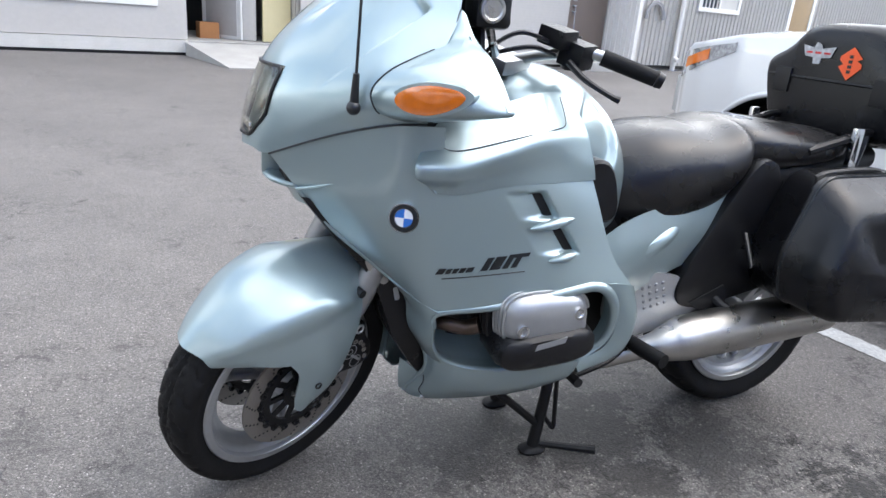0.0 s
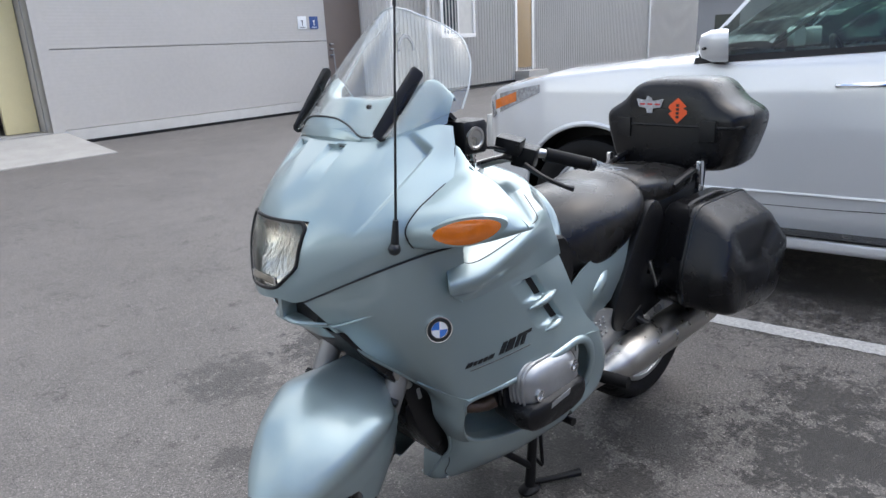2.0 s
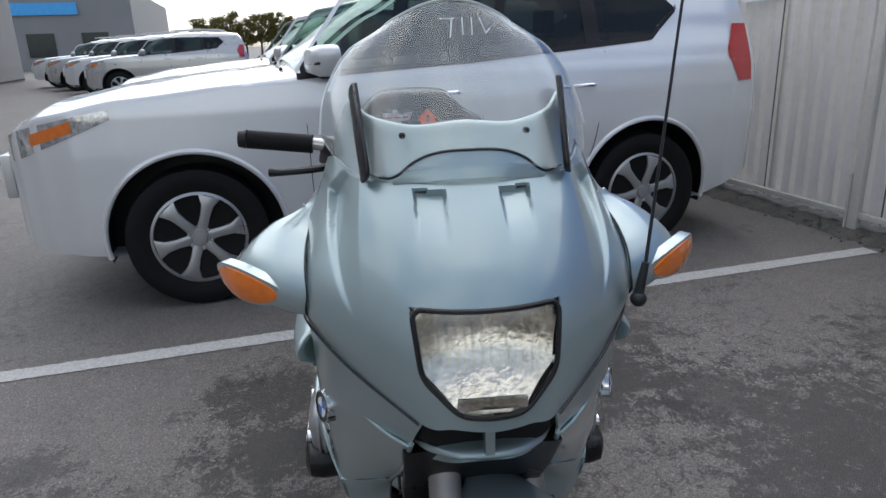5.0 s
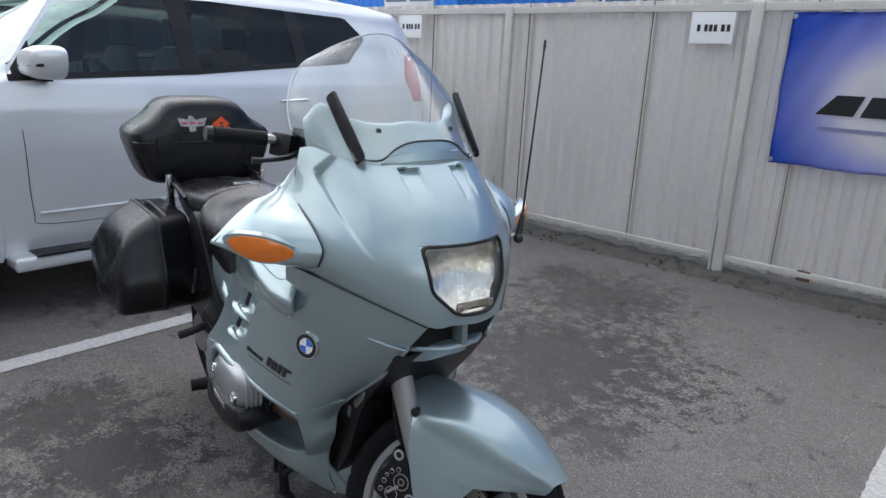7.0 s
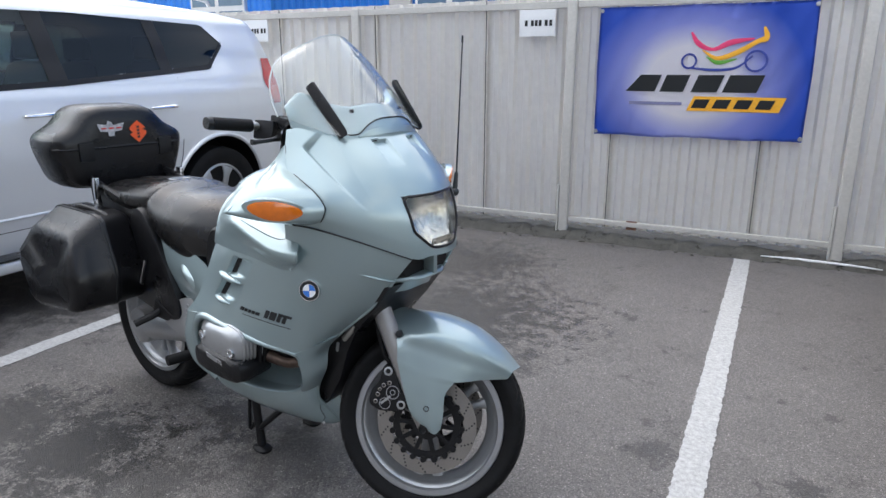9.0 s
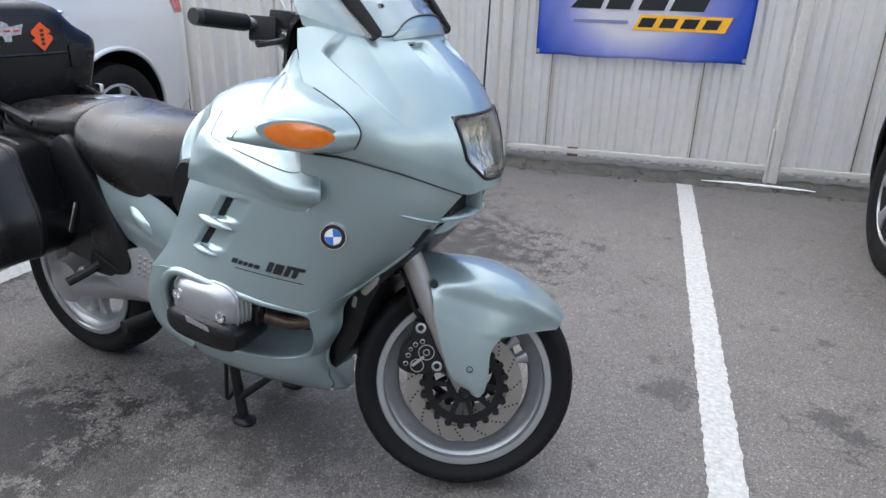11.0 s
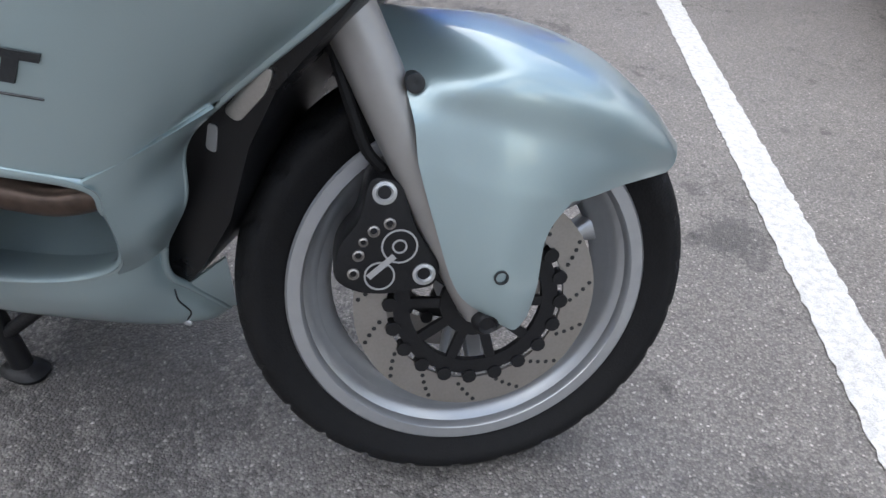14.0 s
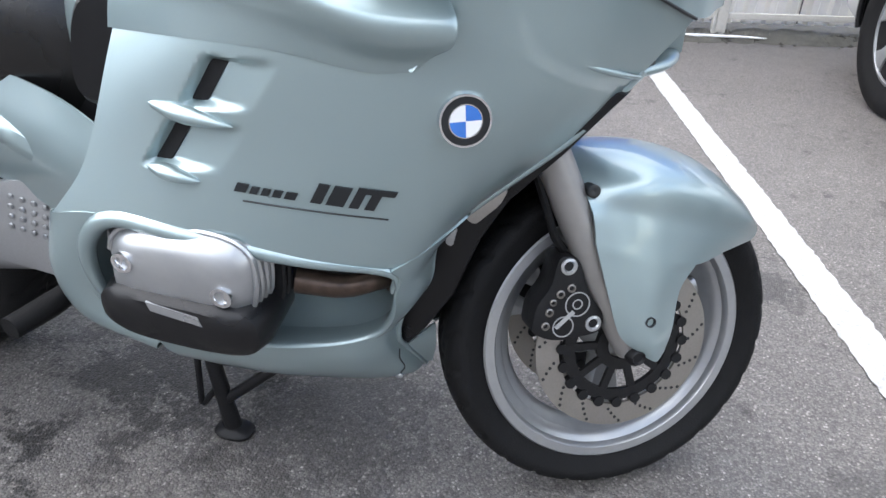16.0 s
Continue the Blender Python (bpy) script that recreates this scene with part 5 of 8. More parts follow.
def pod(s):
    """Mirror pod with the amber turn signal in its face, flowing out of the cowl."""
    bm = bmesh.new()
    rows = [
        [(-0.303, 0.240, 1.150), (-0.306, 0.242, 1.149), (-0.309, 0.243, 1.147), (-0.311, 0.244, 1.145), (-0.313, 0.245, 1.143)],
        [(-0.285, 0.254, 1.110), (-0.296, 0.261, 1.112), (-0.306, 0.266, 1.112), (-0.314, 0.269, 1.110), (-0.321, 0.271, 1.107)],
        [(-0.262, 0.262, 1.085), (-0.281, 0.276, 1.092), (-0.300, 0.286, 1.096), (-0.315, 0.292, 1.094), (-0.328, 0.295, 1.089)],
        [(-0.210, 0.268, 1.062), (-0.236, 0.296, 1.070), (-0.264, 0.319, 1.074), (-0.297, 0.333, 1.075), (-0.330, 0.338, 1.071)],
    ] + [
        [(-0.160, 0.268, 1.035), (-0.188, 0.313, 1.041), (-0.227, 0.350, 1.044), (-0.274, 0.375, 1.043), (-0.334, 0.382, 1.037)],
        [(-0.130, 0.265, 1.000), (-0.160, 0.318, 1.001), (-0.200, 0.363, 1.002), (-0.254, 0.400, 1.003), (-0.338, 0.414, 1.004)],
        [(-0.138, 0.270, 0.966), (-0.163, 0.310, 0.964), (-0.204, 0.351, 0.966), (-0.252, 0.390, 0.971), (-0.338, 0.428, 0.984)],
        [(-0.170, 0.258, 0.946), (-0.190, 0.278, 0.946), (-0.220, 0.298, 0.948), (-0.260, 0.328, 0.954), (-0.315, 0.356, 0.966)],
    ]
    add_grid(bm, net(rows, 36, 36), flip=True)
    thicken(bm, -0.004)
    flip_side(bm, s)
    ob = bike("mirror_pod", bm, M_PAINT, None, "pearl paint mirror pod", angle=60)
    bm = bmesh.new()
    back = [r[-1] for r in rows[1:]] + [(-0.325, 0.30, 0.962), (-0.335, 0.25, 1.03)]
    cy, cz = 0.345, 1.04
    vs = [bm.verts.new((x + 0.006, cy + (y - cy) * 0.96, cz + (z - cz) * 0.96)) for x, y, z in spline(back, 40, True)]
    vs2 = [bm.verts.new(v.co + Vector((0.006, 0, 0))) for v in vs]
    bm.faces.new(vs)
    bm.faces.new(vs2[::-1])
    for a in range(40):
        bm.faces.new((vs[a], vs[(a + 1) % 40], vs2[(a + 1) % 40], vs2[a]))
    flip_side(bm, s)
    bike("mirror_back", bm, M_PAINT, ob)
    bm = bmesh.new()
    seam_pts = [(r[0][0], r[0][1] + 0.001, r[0][2]) for r in rows]
    tube(bm, seam_pts, 0.0017, 6, 50)
    flip_side(bm, s)
    bike("pod_seam", bm, M_INK, ob)
    # amber lens set into the outer front face
    cen, nrm, lng = Vector((-0.200, 0.373, 1.001)), Vector((0.72, 0.60, -0.08)).normalized(), Vector((-0.62, 0.77, 0.16)).normalized()
    upv = nrm.cross(lng).normalized()
    if upv.z < 0:
        upv = -upv
    def lens(scale, h, bul):
        bmx = bmesh.new()
        rr = []
        for t in (1.0, 0.97, 0.8, 0.5, 0.02):
            rr.append([cen + lng * (p * t) + upv * (q * t) + nrm * (h + bul * (1 - t * t) - 0.012 * (p / 0.07) ** 2 * t * t) for p, q in superellipse(32, 0.068 * scale, 0.0245 * scale, 1.8)])
        rr.insert(0, [v - nrm * 0.02 for v in rr[0]])
        ring_loft(bmx, rr)
        return flip_side(bmx, s)
    bike("signal_surround", lens(1.24, 0.007, 0.001), M_PAINT, ob)
    bike("turn_signal", lens(1.04, 0.0105, 0.005), M_ORANGE, ob, "amber turn signal lens")


def screen():
    """The clear tinted-edge windscreen with its black side strips."""
    rows = [
        [(-0.118, 0, 1.196), (-0.127, 0.084, 1.193), (-0.162, 0.173, 1.178), (-0.235, 0.212, 1.200), (-0.330, 0.240, 1.225)],
        [(-0.190, 0, 1.272), (-0.201, 0.090, 1.265), (-0.237, 0.177, 1.250), (-0.295, 0.213, 1.265), (-0.360, 0.234, 1.275)],
        [(-0.258, 0, 1.350), (-0.269, 0.088, 1.340), (-0.302, 0.166, 1.322), (-0.345, 0.200, 1.325), (-0.385, 0.214, 1.325)],
        [(-0.315, 0, 1.415), (-0.322, 0.070, 1.405), (-0.345, 0.132, 1.385), (-0.375, 0.166, 1.375), (-0.400, 0.178, 1.370)],
        [(-0.345, 0, 1.448), (-0.350, 0.045, 1.441), (-0.364, 0.085, 1.425), (-0.384, 0.112, 1.410), (-0.404, 0.125, 1.398)],
    ]
    full = [[(x, -y, z) for x, y, z in r[:0:-1]] + r for r in rows]
    bm = bmesh.new()
    add_grid(bm, net(full, 26, 48))
    thicken(bm, -0.003)
    ob = bike("windscreen", bm, M_SCREEN, None, "clear curved plastic windscreen with scratches")
    ob.visible_shadow = False
    bm = bmesh.new()
    edge = [r[0] for r in full] + full[-1][1:-1] + [r[-1] for r in full[::-1]]
    tube(bm, edge, 0.0022, 6, 80)
    bike("screen_edge", bm, mat("screen_edge", (0.55, 0.58, 0.58), 0.2, vary=0.05), ob)
    for s in (1, -1):
        bm = bmesh.new()
        a, b = Vector((-0.158, 0.158, 1.176)), Vector((-0.272, 0.172, 1.312))
        d = (b - a).normalized()
        w = Vector((0.45, 0.83, 0)).normalized()
        w = (w - d * w.dot(d)).normalized()
        nn = d.cross(w).normalized()
        rings = []
        for t, wd in ((0, 0.010), (0.03, 0.016), (0.5, 0.017), (0.97, 0.016), (1, 0.010)):
            c = a.lerp(b, t)
            rings.append([c + nn * p + Vector((0.75, 0.66, 0)).normalized() * (q + 0.005) for p, q in superellipse(14, wd, 0.006, 3.5)])
        ring_loft(bm, rings)
        flip_side(bm, s)
        bike("side_strip", bm, M_BLACKP, ob, "black rubber strip along the screen edge")
        bm = bmesh.new()
        revolve(bm, [(-0.006, 0.0055), (0.002, 0.0055), (0.005, 0.0035), (0.006, 0.0005)], (-0.183, s * 0.1, 1.238), "x", 12)
        bike("screen_bolt", bm, M_BLACKP, ob)


def tank_and_tail():
    def body(name, secs, e, mt, label, n=40, steps=30):
        bm = bmesh.new()
        rings = []
        for x, hw, zt, zb, k in secs:
            cz, h = (zt + zb) / 2, (zt - zb) / 2
            rings.append([(x + k * (q / h), p, cz + q) for p, q in superellipse(n, hw, h, e)])
        cols = [spline([r[j] for r in rings], steps) for j in range(n)]
        if name == "fuel_tank":
            # hollow on each flank, above the knee
            for col in cols:
                for p in col:
                    d = math.hypot((p.x + 0.695) / 0.080, (p.z - 0.895) / 0.105)
                    if abs(p.y) > 0.06 and d < 1:
                        p.y -= math.copysign(0.024, p.y) * min(1.0, (1 - d) / 0.22)
        ring_loft(bm, [[cols[j][i] for j in range(n)] for i in range(steps + 1)])
        return bike(name, bm, mt, None, label)

    body("fuel_tank", [(-0.420, 0.140, 1.010, 0.80, 0), (-0.500, 0.205, 1.042, 0.70, 0), (-0.620, 0.222, 1.042, 0.64, 0), (-0.740, 0.188, 0.985, 0.60, 0), (-0.830, 0.130, 0.890, 0.60, 0), (-0.862, 0.05, 0.80, 0.62, 0)], 2.5, M_PAINT, "pearl paint tank cover", 110, 100)
    # dark knee recess
    for s in (1, -1):
        bm = bmesh.new()
        ring_loft(bm, [[(-0.695 + a * sc + 0.25 * b, y, 0.785 + b * sc) for a, b in superellipse(22, 0.042, 0.075, 2.6)] for y, sc in ((0.18, 1.0), (0.232, 1.0), (0.238, 0.9), (0.236, 0.1))])
        flip_side(bm, s)
        bike("knee_recess", bm, M_BLACKP)
        bm = bmesh.new()
        rows = [[(-0.70, 0.235, 0.66), (-0.82, 0.195, 0.70), (-0.95, 0.175, 0.73), (-1.10, 0.165, 0.765), (-1.25, 0.155, 0.79)],
                [(-0.735, 0.245, 0.57), (-0.84, 0.215, 0.605), (-0.95, 0.195, 0.635), (-1.10, 0.180, 0.66), (-1.25, 0.165, 0.70)],
                [(-0.79, 0.215, 0.475), (-0.87, 0.195, 0.50), (-0.95, 0.180, 0.53), (-1.08, 0.165, 0.57), (-1.25, 0.150, 0.62)]]
        add_grid(bm, net(rows, 14, 26), flip=True)
        thicken(bm, -0.004)
        flip_side(bm, s)
        bike("tail_panel", bm, M_PAINT, None, "pearl paint tail side panel")
        bm = bmesh.new()
        ring_loft(bm, [[(-0.905 + dx + p, y, 0.625 + dx * -0.25 + q) for p, q in superellipse(20, 0.075 * k, 0.022 * k, 2.0)] for dx, y, k in ((0, 0.16, 1.25), (0.0, 0.190, 1.2), (0.004, 0.2045, 0.8), (0.006, 0.208, 0.2))])
        bmesh.ops.rotate(bm, verts=bm.verts, cent=(-0.905, 0.2, 0.625), matrix=Matrix.Rotation(radians(28), 3, "Y"))
        flip_side(bm, s)
        bike("side_bulge", bm, M_PAINT)
    # seats
    body("rider_seat", [(-0.775, 0.060, 0.820, 0.63, 0), (-0.810, 0.135, 0.865, 0.585, 0), (-0.900, 0.182, 0.902, 0.60, 0), (-1.000, 0.198, 0.915, 0.635, 0), (-1.110, 0.198, 0.917, 0.685, 0), (-1.185, 0.182, 0.932, 0.76, 0), (-1.215, 0.13, 0.925, 0.79, 0)], 2.35, M_SEAT, "black smooth rider seat with a worn sheen")
    body("pillion_seat", [(-1.180, 0.100, 0.905, 0.80, 0), (-1.210, 0.155, 0.930, 0.79, 0), (-1.320, 0.168, 0.928, 0.79, 0), (-1.450, 0.165, 0.915, 0.80, 0), (-1.560, 0.150, 0.905, 0.82, 0), (-1.600, 0.10, 0.89, 0.84, 0)], 2.6, M_SEAT, "black pillion seat with a silver embroidered mark")
    for k, pts in enumerate(([(-1.262, -0.035, 0.9315), (-1.245, -0.01, 0.931), (-1.255, 0.02, 0.9315)], [(-1.255, 0.02, 0.9315), (-1.235, 0.035, 0.9305), (-1.25, 0.055, 0.930)], [(-1.275, -0.03, 0.932), (-1.27, 0.02, 0.932), (-1.275, 0.065, 0.9305)])):
        bm = bmesh.new()
        tube(bm, pts, 0.0022, 5, 12)
        bike("stitched_mark", bm, M_ALU)
    body("tail_body", [(-0.88, 0.13, 0.80, 0.60, 0), (-1.1, 0.15, 0.82, 0.62, 0), (-1.35, 0.14, 0.84, 0.68, 0), (-1.62, 0.12, 0.86, 0.74, 0), (-1.78, 0.09, 0.86, 0.78, 0)], 2.8, M_DARK, "dark rear frame and tail")


def luggage():
    top = empty("top_case", "black hard plastic top case with stickers on its front", "top case")
    def ring(x, prof):
        return [(x, y, z) for y, z in prof]
    def prof(k, dz=0.0):
        half = [(0.0, 1.205), (0.09, 1.203), (0.145, 1.185), (0.200, 1.128), (0.268, 1.085), (0.280, 1.045), (0.262, 0.97), (0.225, 0.885), (0.15, 0.862), (0.0, 0.858)]
        pts = half + [(-y, z) for y, z in half[-2:0:-1]]
        cz = 1.05
        return [(y * k, cz + (z - cz) * k + dz) for y, z in pts]
    bm = bmesh.new()
    secs = [(-1.615, 0.55), (-1.625, 0.86), (-1.640, 0.93), (-1.70, 0.985), (-1.79, 1.0), (-1.88, 0.97), (-1.93, 0.86), (-1.945, 0.6)]
    rr = [ring(x, prof(k, -0.01 if x > -1.63 else 0)) for x, k in secs]
    ring_loft(bm, [[tuple(v) for v in spline(r, 60, True)] for r in rr])
    part("shell", bm, M_CASE, top, angle=50)
    bm = bmesh.new()
    side = [(-1.617, 0.12, 1.036), (-1.622, 0.205, 1.036)] + [(x, 0.272 * k, 1.036) for x, k in secs[2:-2]] + [(-1.932, 0.20, 1.036), (-1.938, 0.10, 1.036)]
    lip = side + [(x, -y, z) for x, y, z in side[::-1]]
    tube(bm, lip, 0.0055, 8, 90, True)
    part("lid_seam", bm, M_BLACKP, top)
    for y in (-0.17, 0.17):
        bm = bmesh.new()
        box(bm, -1.628, -1.608, y - 0.03, y + 0.03, 0.985, 1.06, 0.007)
        part("latch", bm, M_BLACKP, top)
    # stickers lie on the front face
    bm = bmesh.new()
    dia = []
    for a, b in ((0.0, 0.045), (0.034, 0.015), (0.020, 0.008), (0.036, 0.0), (0.036, -0.012), (0.0, -0.047), (-0.036, -0.012), (-0.022, -0.004), (-0.036, 0.008), (-0.034, 0.018)):
        dia.append((0.052 + a, 1.092 + b))
    prism(bm, dia, -1.6125, -1.6105, "x")
    part("sticker", bm, M_REDORANGE, top, "bright orange emblem sticker", smooth=False)
    for k in range(4):
        bm = bmesh.new()
        box(bm, -1.6104, -1.6095, 0.046, 0.058, 1.064 + k * 0.014, 1.073 + k * 0.014)
        part("sticker_mark", bm, M_INK, top, smooth=False)
    wing = [(-0.062 + a * 0.9, 1.112 + b * 0.9) for a, b in ((-0.062, 0.022), (-0.02, 0.016), (-0.012, 0.034), (0.006, 0.026), (0.012, 0.014), (0.062, 0.022), (0.050, -0.012), (0.016, -0.016), (0.012, -0.036), (-0.012, -0.036), (-0.016, -0.016), (-0.050, -0.012))]
    bm = bmesh.new()
    prism(bm, wing, -1.6125, -1.6105, "x")
    part("sticker", bm, mat("silver_sticker", (0.42, 0.42, 0.43), 0.4, vary=0.5, scale=90), top, "silver winged sticker with red marks", smooth=False)
    for a, w in ((-0.052, 0.03), (-0.016, 0.03), (0.02, 0.03)):
        bm = bmesh.new()
        box(bm, -1.6104, -1.6095, -0.058 + a * 0.85, -0.058 + a * 0.85 + w * 0.7, 1.109, 1.115)
        part("sticker_mark", bm, M_RED, top, smooth=False)
    # carrier
    bm = bmesh.new()
    for s in (1, -1):
        tube(bm, [(-1.40, s * 0.16, 0.86), (-1.55, s * 0.165, 0.90), (-1.64, s * 0.16, 0.915), (-1.90, s * 0.12, 0.91)], 0.013, 8, 20)
        tube(bm, [(-1.50, s * 0.17, 0.70), (-1.56, s * 0.175, 0.80), (-1.60, s * 0.165, 0.905)], 0.015, 8, 16)
    bike("luggage_rack", bm, M_BLACKP, None, "tubular rack under the top case")
    for s in (1, -1):
        bm = bmesh.new()
        box(bm, -1.56, -1.53, s * 0.185 - 0.008, s * 0.185 + 0.008, 0.74, 0.93, 0.004)
        bike("rack_strut", bm, M_CHROME)
    for s in (1, -1):
        pan = empty("pannier", "black hard plastic side pannier hung beside the rear wheel", "pannier", group="side panniers")
        bm = bmesh.new()
        # outlines in x, z from the inner face outwards
        base = rounded_poly([(-1.305, 0.825), (-1.225, 0.605), (-1.258, 0.486), (-1.600, 0.454), (-1.678, 0.478), (-1.747, 0.650), (-1.655, 0.830)], 0.055, 7)
        cx, cz = -1.49, 0.62
        secs = [(0.185, 0.86), (0.188, 0.95), (0.2, 0.985), (0.284, 1.0), (0.287, 1.014), (0.299, 1.014), (0.302, 1.0), (0.385, 0.975), (0.425, 0.945), (0.442, 0.89), (0.450, 0.78), (0.452, 0.3)]
        rr = []
        for y, k in secs:
            out = max(0.0, (y - 0.302) / 0.15)
            rr.append([(cx + (x - cx) * k, y - 0.035 * max(0, z - 0.70) / 0.12 * out, cz - 0.010 * out + (z - cz) * k - 0.045 * out * max(0, z - 0.62) / 0.2) for x, z in base])
        ring_loft(bm, rr)
        flip_side(bm, s)
        part("shell", bm, M_CASE, pan, angle=50)
        bm = bmesh.new()
        tube(bm, [(cx + (x - cx) * 1.0, 0.3035, cz + (z - cz) * 1.0) for x, z in base], 0.0035, 6, len(base), True)
        flip_side(bm, s)
        part("lid_seam", bm, M_INK, pan)
        bm = bmesh.new()
        tube(bm, [(-1.33, 0.262, 0.812), (-1.37, 0.262, 0.826), (-1.50, 0.262, 0.832), (-1.56, 0.262, 0.828)], 0.009, 8, 20)
        flip_side(bm, s)
        part("handle", bm, M_BLACKP, pan)
        bm = bmesh.new()
        revolve(bm, [(0, 0.001), (0.001, 0.017), (0.005, 0.016), (0.006, 0.001)], (0, 0, 0), "y", 16)
        bmesh.ops.transform(bm, matrix=Matrix.Translation((-1.655, 0.432, 0.645)) @ Matrix.Rotation(radians(38), 4, "Z"), verts=bm.verts)
        flip_side(bm, s)
        part("badge", bm, M_ALU, pan)


def rear():
    ax = Vector((-1.445, 0, 0.306))
    wheel = bike("rear_wheel", tyre_mesh(ax, 0.306, 0.078, 0.222), M_RUBBER, None, "rear wheel with a wide black tyre")
    rim_parts(wheel, ax, 0.222, 0.066, 3, radians(20), False)
    # black pannier mounts, silver foot plates, silencer, swing arm
    for s in (1, -1):
        bm = bmesh.new()
        poly = smooth_outline([(-1.20, 0.83), (-1.26, 0.84), (-1.30, 0.78), (-1.36, 0.60), (-1.38, 0.50), (-1.22, 0.455), (-1.09, 0.435), (-1.025, 0.46), (-1.025, 0.53), (-1.11, 0.70)], 40)
        prism(bm, poly, 0.135, 0.195, "y", 0.012)
        flip_side(bm, s)
        bike("pannier_mount", bm, M_BLACKP, None, "black plastic pannier mount with a chrome latch")
        bm = bmesh.new()
        ring_loft(bm, [[(x + p * 0.010, 0.205 + q * 0.010, z) for p, q in superellipse(10, 1, 1)] for x, z in ((-1.195, 0.655), (-1.215, 0.62), (-1.255, 0.545), (-1.262, 0.53))])
        flip_side(bm, s)
        bike("mount_latch", bm, M_CHROME)
        bm = bmesh.new()
        poly = smooth_outline([(-0.82, 0.545), (-0.90, 0.555), (-1.05, 0.52), (-1.16, 0.455), (-1.12, 0.40), (-0.98, 0.375), (-0.86, 0.37), (-0.80, 0.44)], 36)
        prism(bm, poly, 0.165, 0.185, "y", 0.004)
        flip_side(bm, s)
        plate = bike("foot_plate", bm, M_ALU, None, "silver cast footrest plate with raised dots")
        for i in range(4):
            for j in range(4):
                bm = bmesh.new()
                revolve(bm, [(0.0, 0.0055), (0.003, 0.0045), (0.004, 0.001)], (-0.925 - i * 0.021 + j * 0.006, 0.186, 0.448 + j * 0.019 - i * -0.004), "y", 8)
                flip_side(bm, s)
                bike("dot", bm, M_WHEEL, plate)
        bm = bmesh.new()
        tube(bm, [(-0.86, 0.19, 0.385), (-0.87, 0.25, 0.375), (-0.885, 0.335, 0.375)], [0.012, 0.02, 0.019], 10, 14)
        flip_side(bm, s)
        bike("footrest", bm, M_RUBBER, None, "rubber covered footrest")
        bm = bmesh.new()
        prism(bm, [(-1.06, 0.455), (-1.17, 0.50), (-1.20, 0.43), (-1.10, 0.43)], 0.186, 0.2, "y", 0.003)
        tube(bm, [(-1.15, 0.19, 0.46), (-1.17, 0.22, 0.44), (-1.19, 0.28, 0.42)], 0.014, 8, 10)
        flip_side(bm, s)
        bike("passenger_peg", bm, M_DARK)
    bm = bmesh.new()
    tube(bm, [(-0.66, 0.12, 0.28), (-0.80, 0.17, 0.30), (-0.92, 0.215, 0.345), (-0.985, 0.232, 0.362), (-1.08, 0.238, 0.378), (-1.48, 0.25, 0.412), (-1.505, 0.251, 0.414)], [0.024, 0.026, 0.03, 0.05, 0.062, 0.06, 0.045], 20, 50)
    bike("silencer", bm, M_STEEL, None, "brushed steel silencer")
    bm = bmesh.new()
    tube(bm, [(-1.504, 0.251, 0.414), (-1.512, 0.251, 0.4145)], [0.034, 0.03], 14, 4)
    bike("silencer_end", bm, M_DARK)
    bm = bmesh.new()
    tube(bm, [(-0.80, -0.08, 0.38), (-1.1, -0.09, 0.35), (-1.40, -0.085, 0.306)], [0.05, 0.045, 0.06], 14, 20)
    revolve(bm, [(-0.145, 0.03), (-0.13, 0.075), (-0.07, 0.085), (-0.05, 0.06)], ax, "y", 24)
    bike("swing_arm", bm, M_ALU, None, "cast single-sided swing arm with the shaft drive")
    bm = bmesh.new()
    rows = []
    for i in range(15):
        a = radians(5 + 150 * i / 14)
        rows.append([(ax.x + 0.345 * math.cos(a) * -1, y, ax.z + 0.345 * math.sin(a) - 0.01 * (y / 0.08) ** 2) for y in (-0.09, -0.05, 0, 0.05, 0.09)])
    add_grid(bm, rows)
    thicken(bm, 0.004)
    bike("rear_mudguard", bm, M_BLACKP)


def tyre_mesh(ax, R, hw, rim, grooves=26):
    """A tyre with slanted tread grooves."""
    bm = bmesh.new()
    h = R - rim
    prof = [(-hw * 0.70, rim - 0.004), (-hw * 0.86, rim + h * 0.25), (-hw, rim + h * 0.55), (-hw * 0.90, rim + h * 0.80), (-hw * 0.55, rim + h * 0.955), (0, R)]
    prof = prof + [(-a, b) for a, b in prof[-2::-1]]
    sp = [(v.x, v.y) for v in spline([(a, b, 0) for a, b in prof], 44)]
    revolve(bm, sp, ax, "y", grooves * 12, close=True)
    for v in bm.verts:
        d = v.co - ax
        r = math.hypot(d.x, d.z)
        w = abs(d.y) / hw
        if r > rim + h * 0.66:
            a = math.atan2(d.z, d.x) / (2 * math.pi) * grooves + (0.5 if d.y > 0 else 0)
            f = (a + 1.5 * w + 0.5 * math.sin(3 * w)) % 1.0
            if f < 0.17 and 0.12 < w < 0.98 or w < 0.05:
                k = (r - 0.0045) / r
                v.co.x, v.co.z = ax.x + d.x * k, ax.z + d.z * k
    return bm


